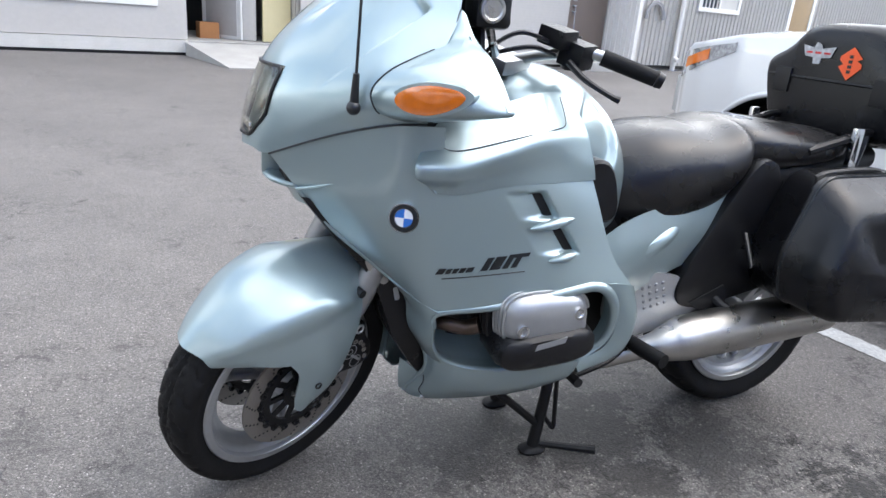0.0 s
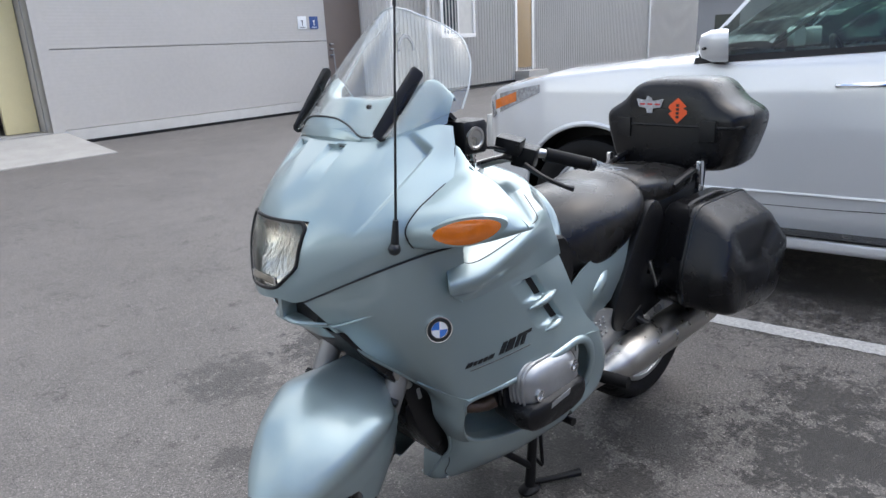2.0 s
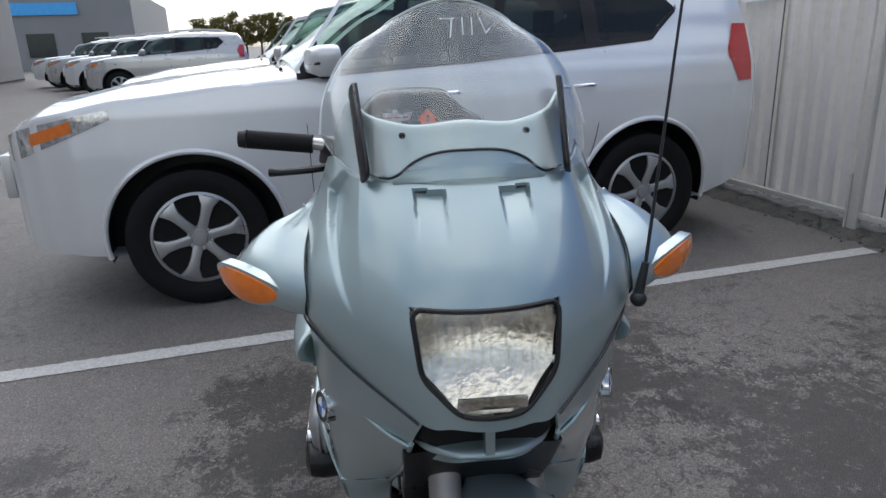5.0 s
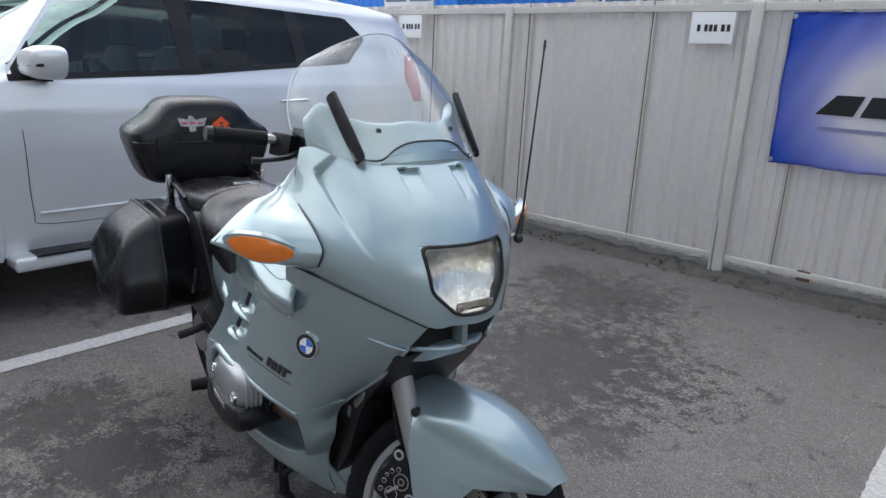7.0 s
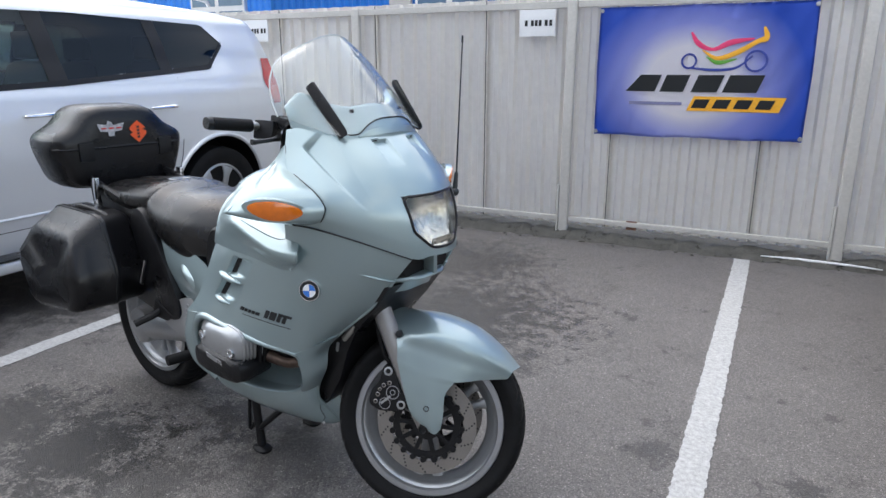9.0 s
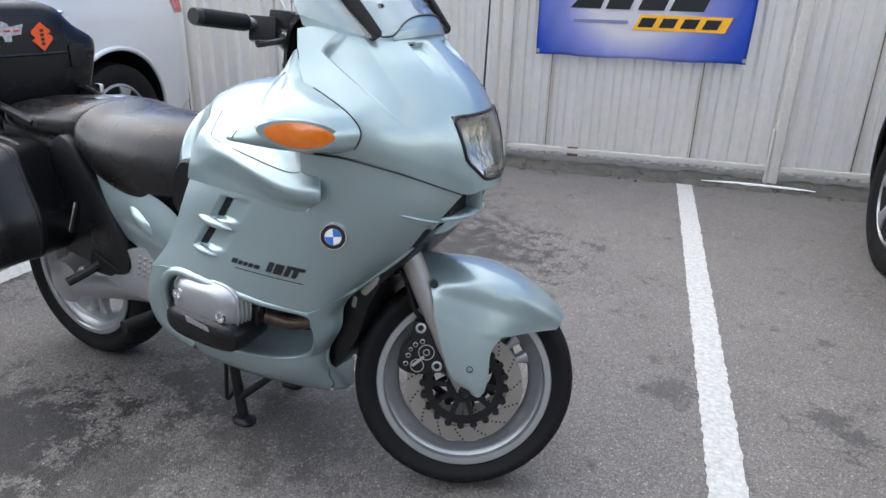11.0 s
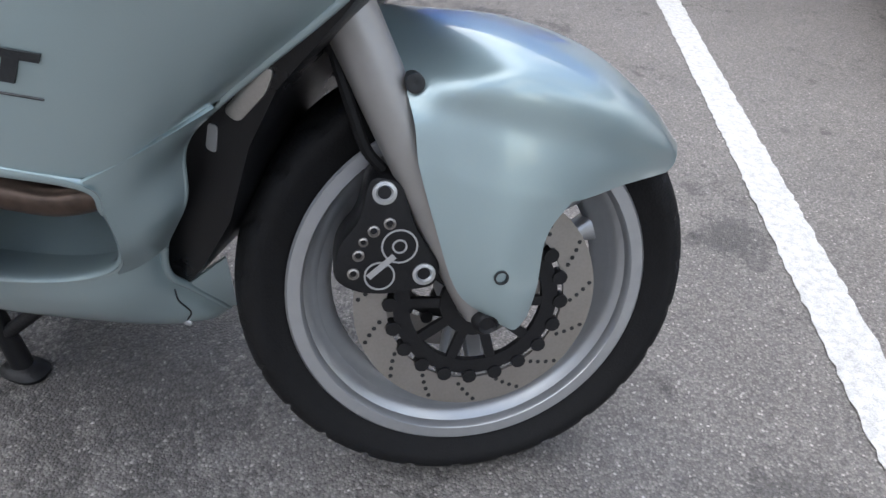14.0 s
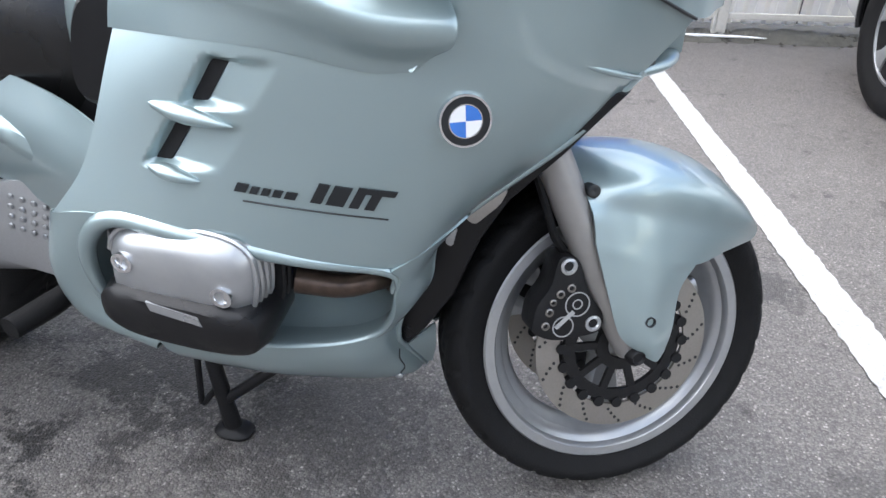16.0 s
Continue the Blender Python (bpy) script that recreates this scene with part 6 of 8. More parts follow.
def rim_parts(wheel, ax, R, hw, spokes, phase, steer):
    bm = bmesh.new()
    prof = [(hw, R + 0.003), (hw + 0.003, R), (hw + 0.003, R - 0.015), (hw, R - 0.0175), (hw - 0.010, R - 0.019), (hw - 0.013, R - 0.024), (hw - 0.022, R - 0.036), (hw - 0.028, R - 0.038), (0, R - 0.046)]
    prof = prof + [(-a, b) for a, b in prof[-2::-1]]
    inner = [(-(hw - 0.028), R - 0.046), (0, R - 0.054), (hw - 0.028, R - 0.046)]
    revolve(bm, prof + inner, ax, "y", 96, close=True)
    rim = bike("rim", bm, M_WHEEL, wheel, "silver cast rim", steer)
    for k in range(spokes):
        for d in (-0.17, 0.17):
            bm = bmesh.new()
            a0, a1 = phase + k * 2 * math.pi / spokes + d * 0.6, phase + k * 2 * math.pi / spokes + d
            rings = []
            for t in (0, 0.3, 0.6, 0.85, 1):
                r = 0.035 + (R - 0.048 - 0.035) * t
                a = a0 + (a1 - a0) * t
                c, sn = math.cos(a), math.sin(a)
                w = 0.017 - 0.006 * t + (0.010 if t == 1 else 0)
                rings.append([(ax.x + r * c - p * sn, ax.y + q, ax.z + r * sn + p * c) for p, q in superellipse(12, w, 0.022 - 0.006 * t, 3)])
            ring_loft(bm, rings)
            bike("spoke", bm, M_WHEEL, wheel, "", steer)
    bm = bmesh.new()
    revolve(bm, [(-0.06, 0.018), (-0.058, 0.034), (-0.04, 0.044), (0.04, 0.044), (0.058, 0.034), (0.06, 0.018)], ax, "y", 28)
    bike("hub", bm, M_ALU, wheel, "", steer)
    return rim


def front_end():
    wheel = bike("front_wheel", tyre_mesh(AXLE, 0.293, 0.058, 0.229), M_RUBBER, None, "steered front wheel with a grooved black tyre", True)
    rim_parts(wheel, AXLE, 0.229, 0.047, 3, radians(33), True)
    for s in (1, -1):
        d = s * 0.072
        bm = bmesh.new()
        revolve(bm, [(d - 0.0025, 0.112), (d - 0.0025, 0.152), (d + 0.0025, 0.152), (d + 0.0025, 0.112)], AXLE, "y", 72, close=True)
        disc = bike("brake_disc", bm, M_DISC, wheel, "drilled steel brake disc", True)
        bm = bmesh.new()
        revolve(bm, [(d - 0.004, 0.084), (d - 0.004, 0.104), (d + 0.004, 0.104), (d + 0.004, 0.084)], AXLE, "y", 48, close=True)
        revolve(bm, [(d - 0.005, 0.026), (d - 0.005, 0.046), (d + 0.005, 0.046), (d + 0.005, 0.026)], AXLE, "y", 32, close=True)
        car = bike("disc_carrier", bm, M_DARK, disc, "", True)
        for k in range(10):
            a = k * 2 * math.pi / 10
            bm = bmesh.new()
            box(bm, 0.040, 0.090, d - 0.0035, d + 0.0035, -0.0065, 0.0065, m=Matrix.Translation(AXLE) @ Matrix.Rotation(-a, 4, "Y"))
            bike("carrier_arm", bm, M_DARK, disc, "", True)
        for k in range(20):
            a = k * 2 * math.pi / 20
            bm = bmesh.new()
            revolve(bm, [(d - 0.007, 0.0095), (d + 0.007, 0.0095), (d + 0.0075, 0.0065), (d + 0.0055, 0.0045), (d - 0.0055, 0.0045)], AXLE + Vector((0.108 * math.cos(a), 0, 0.108 * math.sin(a))), "y", 10)
            bike("disc_bobbin", bm, M_DARK, disc, "", True)
        for k in range(15):
            for i, r in enumerate((0.122, 0.130, 0.138, 0.146)):
                a = k * 2 * math.pi / 15 + i * 0.055
                bm = bmesh.new()
                revolve(bm, [(d - 0.0032, 0.0030), (d + 0.0032, 0.0030)], AXLE + Vector((r * math.cos(a), 0, r * math.sin(a))), "y", 6)
                bike("disc_hole", bm, M_INK, disc, "", True)
        # caliper
        bm = bmesh.new()
        c = Vector((-0.098, s * 0.092, 0.398))
        poly = rounded_poly([(-0.140, 0.474), (-0.106, 0.468), (-0.086, 0.410), (-0.056, 0.372), (-0.060, 0.342), (-0.095, 0.336), (-0.118, 0.332), (-0.150, 0.334), (-0.178, 0.350), (-0.172, 0.395), (-0.150, 0.422)], 0.014, 4)
        prism(bm, poly, s * 0.058, s * 0.113, "y", 0.006)
        cal = bike("brake_caliper", bm, M_DARK, None, "black four-piston brake caliper with white ring markings", True)
        for x, z, r in ((-0.105, 0.393, 0.0205), (-0.105, 0.393, 0.0085), (-0.126, 0.357, 0.0175)):
            bm = bmesh.new()
            revolve(bm, [(s * 0.1135, r), (s * 0.1142, r), (s * 0.1142, r - 0.002), (s * 0.1135, r - 0.002)], (x, 0, z), "y", 24, close=True)
            bike("ring_mark", bm, M_ALU, cal, "", True)
        for x, z, r in ((-0.124, 0.455, 0.0098), (-0.076, 0.359, 0.0098), (-0.117, 0.420, 0.005), (-0.134, 0.411, 0.005), (-0.145, 0.398, 0.004), (-0.150, 0.382, 0.005), (-0.155, 0.360, 0.005)):
            bm = bmesh.new()
            revolve(bm, [(s * 0.10, r * 1.4), (s * 0.115, r * 1.35), (s * 0.116, r * 0.95), (s * 0.113, r * 0.75), (s * 0.112, 0.001)], (x, 0, z), "y", 16)
            bike("caliper_bolt", bm, M_ALU if r > 0.008 else M_DISC, cal, "", True)
        # unreadable maker's mark as a slanted bar
        bm = bmesh.new()
        prism(bm, [(-0.141, 0.358), (-0.136, 0.353), (-0.108, 0.379), (-0.113, 0.384)], s * 0.1135, s * 0.1145, "y")
        bike("lettering_bar", bm, M_ALU, cal, "", True, smooth=False)
        # fork leg
        bm = bmesh.new()
        y = s * 0.097
        def on_fork(z):
            return (-0.015 - (z - 0.33) * math.tan(RAKE) * 0.97, y, z)
        tube(bm, [on_fork(0.30), on_fork(0.34), on_fork(0.45), on_fork(0.60), on_fork(0.90)], [0.022, 0.026, 0.027, 0.029, 0.029], 18, 24)
        leg = bike("fork_leg", bm, mat("fork_grey", (0.30, 0.29, 0.28), 0.42, metal=0.5, vary=0.06), None, "grey fork slider", True)
        bm = bmesh.new()
        revolve(bm, [(s * 0.0, 0.016), (s * 0.125, 0.016), (s * 0.132, 0.011), (s * 0.128, 0.008)], AXLE, "y", 20)
        bike("axle_end", bm, M_DARK, leg, "", True)
        bm = bmesh.new()
        tube(bm, [(-0.225, s * 0.075, 0.72), (-0.19, s * 0.085, 0.63), (-0.165, s * 0.098, 0.555), (-0.145, s * 0.098, 0.50), (-0.125, s * 0.092, 0.475)], 0.0065, 8, 24)
        bike("brake_hose", bm, M_RUBBER, leg, "", True)
        for z0 in (0.66, 0.60):
            bm = bmesh.new()
            revolve(bm, [(-0.008, 0.0095), (0.008, 0.0095), (0.008, 0.004), (-0.008, 0.004)], (-0.178 - (z0 - 0.6) * 0.5, s * 0.088, z0), "z", 12, close=True)
            bike("hose_clip", bm, M_DARK, leg, "", True)
    # mudguard
    ridge = [(-0.190, 0, 0.636), (-0.090, 0, 0.634), (0.020, 0, 0.630), (0.120, 0, 0.602), (0.202, 0, 0.550), (0.258, 0, 0.496)]
    sho = [(-0.122, 0.088, 0.588), (-0.055, 0.121, 0.588), (0.015, 0.125, 0.592), (0.115, 0.108, 0.566), (0.194, 0.078, 0.522), (0.242, 0.046, 0.490)]
    mid = [(-0.102, 0.127, 0.545), (-0.062, 0.134, 0.541), (0.000, 0.137, 0.528), (0.095, 0.122, 0.506), (0.178, 0.091, 0.488), (0.234, 0.058, 0.476)]
    low = [(-0.094, 0.136, 0.494), (-0.050, 0.141, 0.480), (0.010, 0.141, 0.462), (0.080, 0.128, 0.452), (0.154, 0.097, 0.462), (0.225, 0.060, 0.466)]
    rows = [[(x, -y, z) for x, y, z in low], [(x, -y, z) for x, y, z in mid], [(x, -y, z) for x, y, z in sho], ridge, sho, mid, low]
    bm = bmesh.new()
    add_grid(bm, net(rows, 48, 30))
    for s in (1, -1):
        legr = [[(-0.094, 0.136, 0.494), (-0.050, 0.141, 0.480), (0.010, 0.141, 0.462), (0.080, 0.128, 0.452)],
                [(-0.070, 0.139, 0.420), (-0.035, 0.142, 0.410), (0.008, 0.142, 0.405), (0.056, 0.131, 0.412)],
                [(-0.040, 0.134, 0.345), (-0.012, 0.137, 0.338), (0.020, 0.136, 0.330), (0.055, 0.126, 0.345)],
                [(0.005, 0.126, 0.305), (0.020, 0.127, 0.296), (0.036, 0.126, 0.290), (0.050, 0.121, 0.305)]]
        g = net([[(x, s * y, z) for x, y, z in r] for r in legr], 18, 18)
        add_grid(bm, g, flip=s > 0)
    bmesh.ops.remove_doubles(bm, verts=bm.verts, dist=0.0035)
    thicken(bm, -0.005)
    fen = bike("front_mudguard", bm, M_PAINT, None, "pearl paint front mudguard with side legs", True)
    for s in (1, -1):
        bm = bmesh.new()
        revolve(bm, [(s * 0.13, 0.0085), (s * 0.1435, 0.0085), (s * 0.1435, 0.0065), (s * 0.138, 0.006), (s * 0.137, 0.0005)], (0.006, 0, 0.367), "y", 16)
        bike("mount_hole", bm, M_INK, fen, "", True)
        bm = bmesh.new()
        revolve(bm, [(s * 0.10, 0.010), (s * 0.125, 0.010), (s * 0.126, 0.006), (s * 0.124, 0.001)], (-0.100, 0, 0.572), "y", 14)
        bike("mount_bolt", bm, M_INK, fen, "", True)
    # handlebar
    for s in (1, -1):
        bm = bmesh.new()
        tube(bm, [(-0.47, s * 0.10, 1.075), (-0.49, s * 0.17, 1.11), (-0.53, s * 0.24, 1.135), (-0.575, s * 0.31, 1.13)], 0.012, 10, 20)
        bar = bike("handlebar", bm, M_STEEL, None, "handlebar half with a rubber grip and lever", True)
        bm = bmesh.new()
        tube(bm, [(-0.548, s * 0.268, 1.134), (-0.605, s * 0.375, 1.121)], [0.018, 0.0175], 14, 20)
        bike("grip", bm, M_RUBBER, bar, "black ribbed rubber grip", True)
        bm = bmesh.new()
        tube(bm, [(-0.606, s * 0.377, 1.121), (-0.613, s * 0.39, 1.119)], [0.0185, 0.016], 14, 4)
        bike("bar_end", bm, M_BLACKP, bar, "", True)
        bm = bmesh.new()
        box(bm, -0.545, -0.485, s * 0.225 - 0.03, s * 0.225 + 0.03, 1.10, 1.155, 0.01)
        bike("switch_box", bm, M_BLACKP, bar, "", True)
        bm = bmesh.new()
        box(bm, -0.51, -0.45, s * 0.19 - 0.035, s * 0.19 + 0.03, 1.135, 1.175, 0.008)
        bike("fluid_reservoir", bm, M_BLACKP, bar, "", True)
        bm = bmesh.new()
        tube(bm, [(-0.475, s * 0.235, 1.115), (-0.462, s * 0.29, 1.10), (-0.478, s * 0.345, 1.085), (-0.492, s * 0.365, 1.08)], [0.008, 0.007, 0.006, 0.008], 8, 20)
        bike("lever", bm, M_BLACKP, bar, "black lever with a ball end", True)
        for k in range(2):
            bm = bmesh.new()
            tube(bm, [(-0.47, s * 0.2, 1.12 + 0.02 * k), (-0.40, s * (0.17 - 0.03 * k), 1.13 + 0.02 * k), (-0.36, s * 0.08, 1.07), (-0.38, s * 0.04, 0.98)], 0.005, 6, 24)
            bike("cable", bm, M_BLACKP, bar, "", True)
    bm = bmesh.new()
    box(bm, -0.50, -0.40, -0.13, 0.13, 1.05, 1.085, 0.012)
    bike("fork_bridge", bm, M_ALU, None, "cast fork bridge", True)


def cockpit():
    bm = bmesh.new()
    half0 = [(-0.128, 0, 1.172), (-0.138, 0.080, 1.170), (-0.172, 0.150, 1.165), (-0.235, 0.190, 1.180), (-0.306, 0.216, 1.195)]
    half1 = [(-0.176, 0, 1.228), (-0.186, 0.080, 1.224), (-0.216, 0.148, 1.222), (-0.270, 0.188, 1.236), (-0.320, 0.214, 1.226)]
    half2 = [(-0.205, 0, 1.256), (-0.214, 0.080, 1.250), (-0.248, 0.150, 1.264), (-0.298, 0.184, 1.288), (-0.342, 0.205, 1.250)]
    half3 = [(-0.250, 0, 1.240), (-0.256, 0.080, 1.235), (-0.280, 0.142, 1.248), (-0.314, 0.174, 1.272), (-0.354, 0.196, 1.240)]
    rows = [[(x, -y, z) for x, y, z in h[:0:-1]] + h for h in (half0, half1, half2, half3)]
    add_grid(bm, net(rows, 18, 40))
    thicken(bm, -0.004)
    bike("inner_cowl", bm, M_PAINT, None, "pearl paint inner cowl behind the screen")
    bm = bmesh.new()
    rows = [[(-0.26, -0.15, 1.225), (-0.26, 0, 1.235), (-0.26, 0.15, 1.225)], [(-0.36, -0.19, 1.20), (-0.35, 0, 1.22), (-0.36, 0.19, 1.20)], [(-0.38, -0.22, 1.0), (-0.36, 0, 1.0), (-0.38, 0.22, 1.0)]]
    add_grid(bm, net(rows, 14, 16))
    thicken(bm, -0.01)
    bike("dashboard", bm, M_BLACKP, None, "black instrument panel behind the screen")
    # chalk strokes on the screen
    for k, (y0, z0, y1, z1) in enumerate(((-0.004, 0.030, 0.020, 0.030), (0.000, 0.030, 0.006, 0.0), (-0.018, 0.030, -0.016, 0.002), (-0.034, 0.030, -0.032, 0.002), (-0.048, 0.030, -0.056, 0.004), (-0.056, 0.004, -0.064, 0.012))):
        bm = bmesh.new()
        def on(y, z):
            return (-0.312 + 0.88 * (1.402 - 1.385 - z) - 0.9 * y * y, y, 1.385 + z)
        tube(bm, [on(-y0, z0), on(-y1, z1)], 0.0012, 5, 4)
        bike("chalk_stroke", bm, M_WHITE)
    # beak under the headlight and the dark throat behind it
    bm = bmesh.new()
    half = [(0.028, 0.0, 0.778), (0.018, 0.05, 0.775), (-0.014, 0.090, 0.772), (-0.045, 0.110, 0.770)]
    back = [(-0.008, 0.0, 0.768), (-0.018, 0.05, 0.765), (-0.04, 0.086, 0.762), (-0.068, 0.106, 0.757)]
    lowr = [(-0.03, 0.0, 0.735), (-0.035, 0.05, 0.732), (-0.055, 0.085, 0.73), (-0.085, 0.115, 0.72)]
    rows = [[(x, -y, z) for x, y, z in h[:0:-1]] + h for h in (half, back, lowr)]
    top = [(x - 0.004, y, z + 0.012) for x, y, z in rows[0]]
    add_grid(bm, net([[(x - 0.03, y * 0.97, z + 0.013) for x, y, z in rows[0]], top, rows[0], rows[1], rows[2]], 16, 36))
    thicken(bm, -0.003)
    bike("beak", bm, M_PAINT, None, "pearl paint lip under the headlight")
    bm = bmesh.new()
    box(bm, -0.010, 0.032, -0.008, 0.008, 0.785, 0.85, 0.004)
    bike("beak_web", bm, M_PAINT)
    bm = bmesh.new()
    ring_loft(bm, [[(x, p, z + q) for p, q in superellipse(20, a, b, 3)] for x, z, a, b in ((-0.005, 0.815, 0.10, 0.038), (-0.05, 0.81, 0.13, 0.05), (-0.12, 0.80, 0.15, 0.08))])
    bike("intake", bm, M_DARK)
    for s in (1, -1):
        seam("panel_seam", [(x + 0.001, s * (y + 0.002), z - 0.002) for x, y, z in COWL[0][2:]])
    for s in (1, -1):
        # black bars as the shade in the mouths of the ducts under the screen
        bm = bmesh.new()
        tube(bm, [(-0.1205, s * 0.045, 1.1595), (-0.1215, s * 0.066, 1.1595), (-0.126, s * 0.087, 1.159)], [0.002, 0.0032, 0.002], 8, 14)
        bike("cowl_slot", bm, M_INK)
        # crease along the lower nose
        bm = bmesh.new()
        tube(bm, [(-0.175, s * 0.246, 0.838), (-0.110, s * 0.210, 0.815), (-0.050, s * 0.156, 0.790), (-0.022, s * 0.120, 0.778)], [0.0006, 0.003, 0.004, 0.003], 10, 24)
        bike("nose_crease", bm, M_PAINT)
    bm = bmesh.new()
    low = [(-0.112, 0, 1.178), (-0.116, 0.05, 1.177), (-0.128, 0.088, 1.172), (-0.140, 0.120, 1.170)]
    high = [(-0.128, 0, 1.219), (-0.131, 0.05, 1.216), (-0.136, 0.085, 1.203), (-0.144, 0.120, 1.178)]
    rows = [[(x, -y, z) for x, y, z in h[:0:-1]] + h for h in (low, high)]
    add_grid(bm, net([rows[0], [(0.5 * (a[0] + b[0]) + 0.002, a[1], 0.5 * (a[2] + b[2])) for a, b in zip(*rows)], rows[1]], 8, 30))
    thicken(bm, -0.003)
    bike("cowl_lip", bm, M_PAINT)
    bm = bmesh.new()
    tube(bm, [(-0.172, -0.155, 1.180)] + [(x + 0.001, y, z + 0.001) for x, y, z in rows[1]] + [(-0.172, 0.155, 1.180)], 0.0022, 8, 60)
    bike("screen_gasket", bm, M_INK)
    # radiator and dark middle behind the fairings
    bm = bmesh.new()
    box(bm, -0.62, -0.375, -0.14, 0.14, 0.275, 0.80, 0.03)
    bike("engine_block", bm, M_DARK, None, "dark engine block and oil cooler")
    bm = bmesh.new()
    box(bm, -0.88, -0.60, -0.14, 0.14, 0.26, 0.70, 0.03)
    bike("gearbox", bm, M_DARK)
    # dark inner mudguard behind the front wheel
    bm = bmesh.new()
    prism(bm, [(-0.03, 0.76), (-0.10, 0.67), (-0.170, 0.590), (-0.208, 0.52), (-0.243, 0.42), (-0.288, 0.345), (-0.318, 0.306), (-0.38, 0.29), (-0.40, 0.50), (-0.34, 0.78)], -0.131, 0.131, "y", 0.01)
    bike("inner_mudguard", bm, M_BLACKP)
    for s in (1, -1):
        bm = bmesh.new()
        prism(bm, rounded_poly([(-0.231, 0.560), (-0.215, 0.550), (-0.180, 0.588), (-0.170, 0.612), (-0.182, 0.618)], 0.009, 4), s * 0.1295, s * 0.1345, "y", 0.0015)
        bike("horn_cover", bm, M_STEEL, None, "worn grey metal cover in the fork well")
        bm = bmesh.new()
        prism(bm, rounded_poly([(-0.259, 0.512), (-0.247, 0.508), (-0.240, 0.541), (-0.251, 0.543)], 0.0055, 4), s * 0.1295, s * 0.1325, "y", 0.001)
        bike("label_plate", bm, M_ALU, None, "", smooth=False)
    # aerial
    bm = bmesh.new()
    bmesh.ops.create_uvsphere(bm, u_segments=16, v_segments=10, radius=0.0135, matrix=Matrix.Translation((-0.097, 0.268, 0.968)))
    tube(bm, [(-0.098, 0.268, 0.975), (-0.098, 0.277, 1.03)], [0.009, 0.006], 10, 6)
    tube(bm, [(-0.098, 0.277, 1.03), (-0.102, 0.309, 1.42), (-0.102, 0.3095, 1.43)], [0.003, 0.0022, 0.004], 8, 14)
    bike("aerial", bm, M_INK, None, "thin black whip aerial on the cowl")
    # small gauge beside the instrument panel
    bm = bmesh.new()
    box(bm, -0.418, -0.338, 0.165, 0.236, 1.118, 1.198, 0.028, 4)
    gauge = bike("gauge_housing", bm, M_BLACKP, None, "black gauge housing")
    bm = bmesh.new()
    revolve(bm, [(0.234, 0.027), (0.239, 0.026), (0.2395, 0.021), (0.237, 0.018), (0.237, 0.001)], (-0.372, 0, 1.156), "y", 24)
    bike("gauge_face", bm, M_STEEL, gauge)
    bm = bmesh.new()
    tube(bm, [(-0.378, 0.215, 1.125), (-0.392, 0.205, 1.095), (-0.42, 0.17, 1.07)], 0.009, 8, 10)
    bike("gauge_bracket", bm, M_CHROME, gauge)
    # gear lever under the left footrest
    bm = bmesh.new()
    tube(bm, [(-0.86, 0.215, 0.365), (-0.80, 0.235, 0.335), (-0.70, 0.25, 0.318), (-0.665, 0.252, 0.322)], [0.010, 0.008, 0.008, 0.010], 8, 16)
    tube(bm, [(-0.675, 0.245, 0.320), (-0.672, 0.295, 0.322)], 0.012, 10, 4)
    bike("gear_lever", bm, M_DARK, None, "black gear lever with a rubber peg")
    # centre stand
    for s in (1, -1):
        bm = bmesh.new()
        tube(bm, [(-0.712, s * 0.116, 0.27), (-0.703, s * 0.118, 0.16), (-0.684, s * 0.120, 0.010)], [0.015, 0.015, 0.017], 12, 10)
        tube(bm, [(-0.690, s * 0.119, 0.085), (-0.640, s * 0.119, 0.130), (-0.545, s * 0.115, 0.215)], 0.011, 10, 8)
        tube(bm, [(-0.728, s * 0.122, 0.26), (-0.738, s * 0.124, 0.130), (-0.742, s * 0.124, 0.068), (-0.722, s * 0.122, 0.090), (-0.700, s * 0.120, 0.120)], 0.0065, 8, 16)
        ring_loft(bm, [[(-0.684 + p, s * 0.120 + q, z) for p, q in superellipse(18, a, b, 2.6)] for z, a, b in ((0.0, 0.038, 0.026), (0.008, 0.040, 0.028), (0.014, 0.034, 0.024), (0.020, 0.018, 0.017), (0.021, 0.002, 0.002))])
        bike("stand_leg", bm, M_DARK, None, "black centre stand leg")
    bm = bmesh.new()
    tube(bm, [(-0.70, 0.12, 0.02), (-0.76, 0.16, 0.025), (-0.835, 0.205, 0.03)], [0.010, 0.010, 0.013], 8, 10)
    bike("stand_tang", bm, M_DARK)


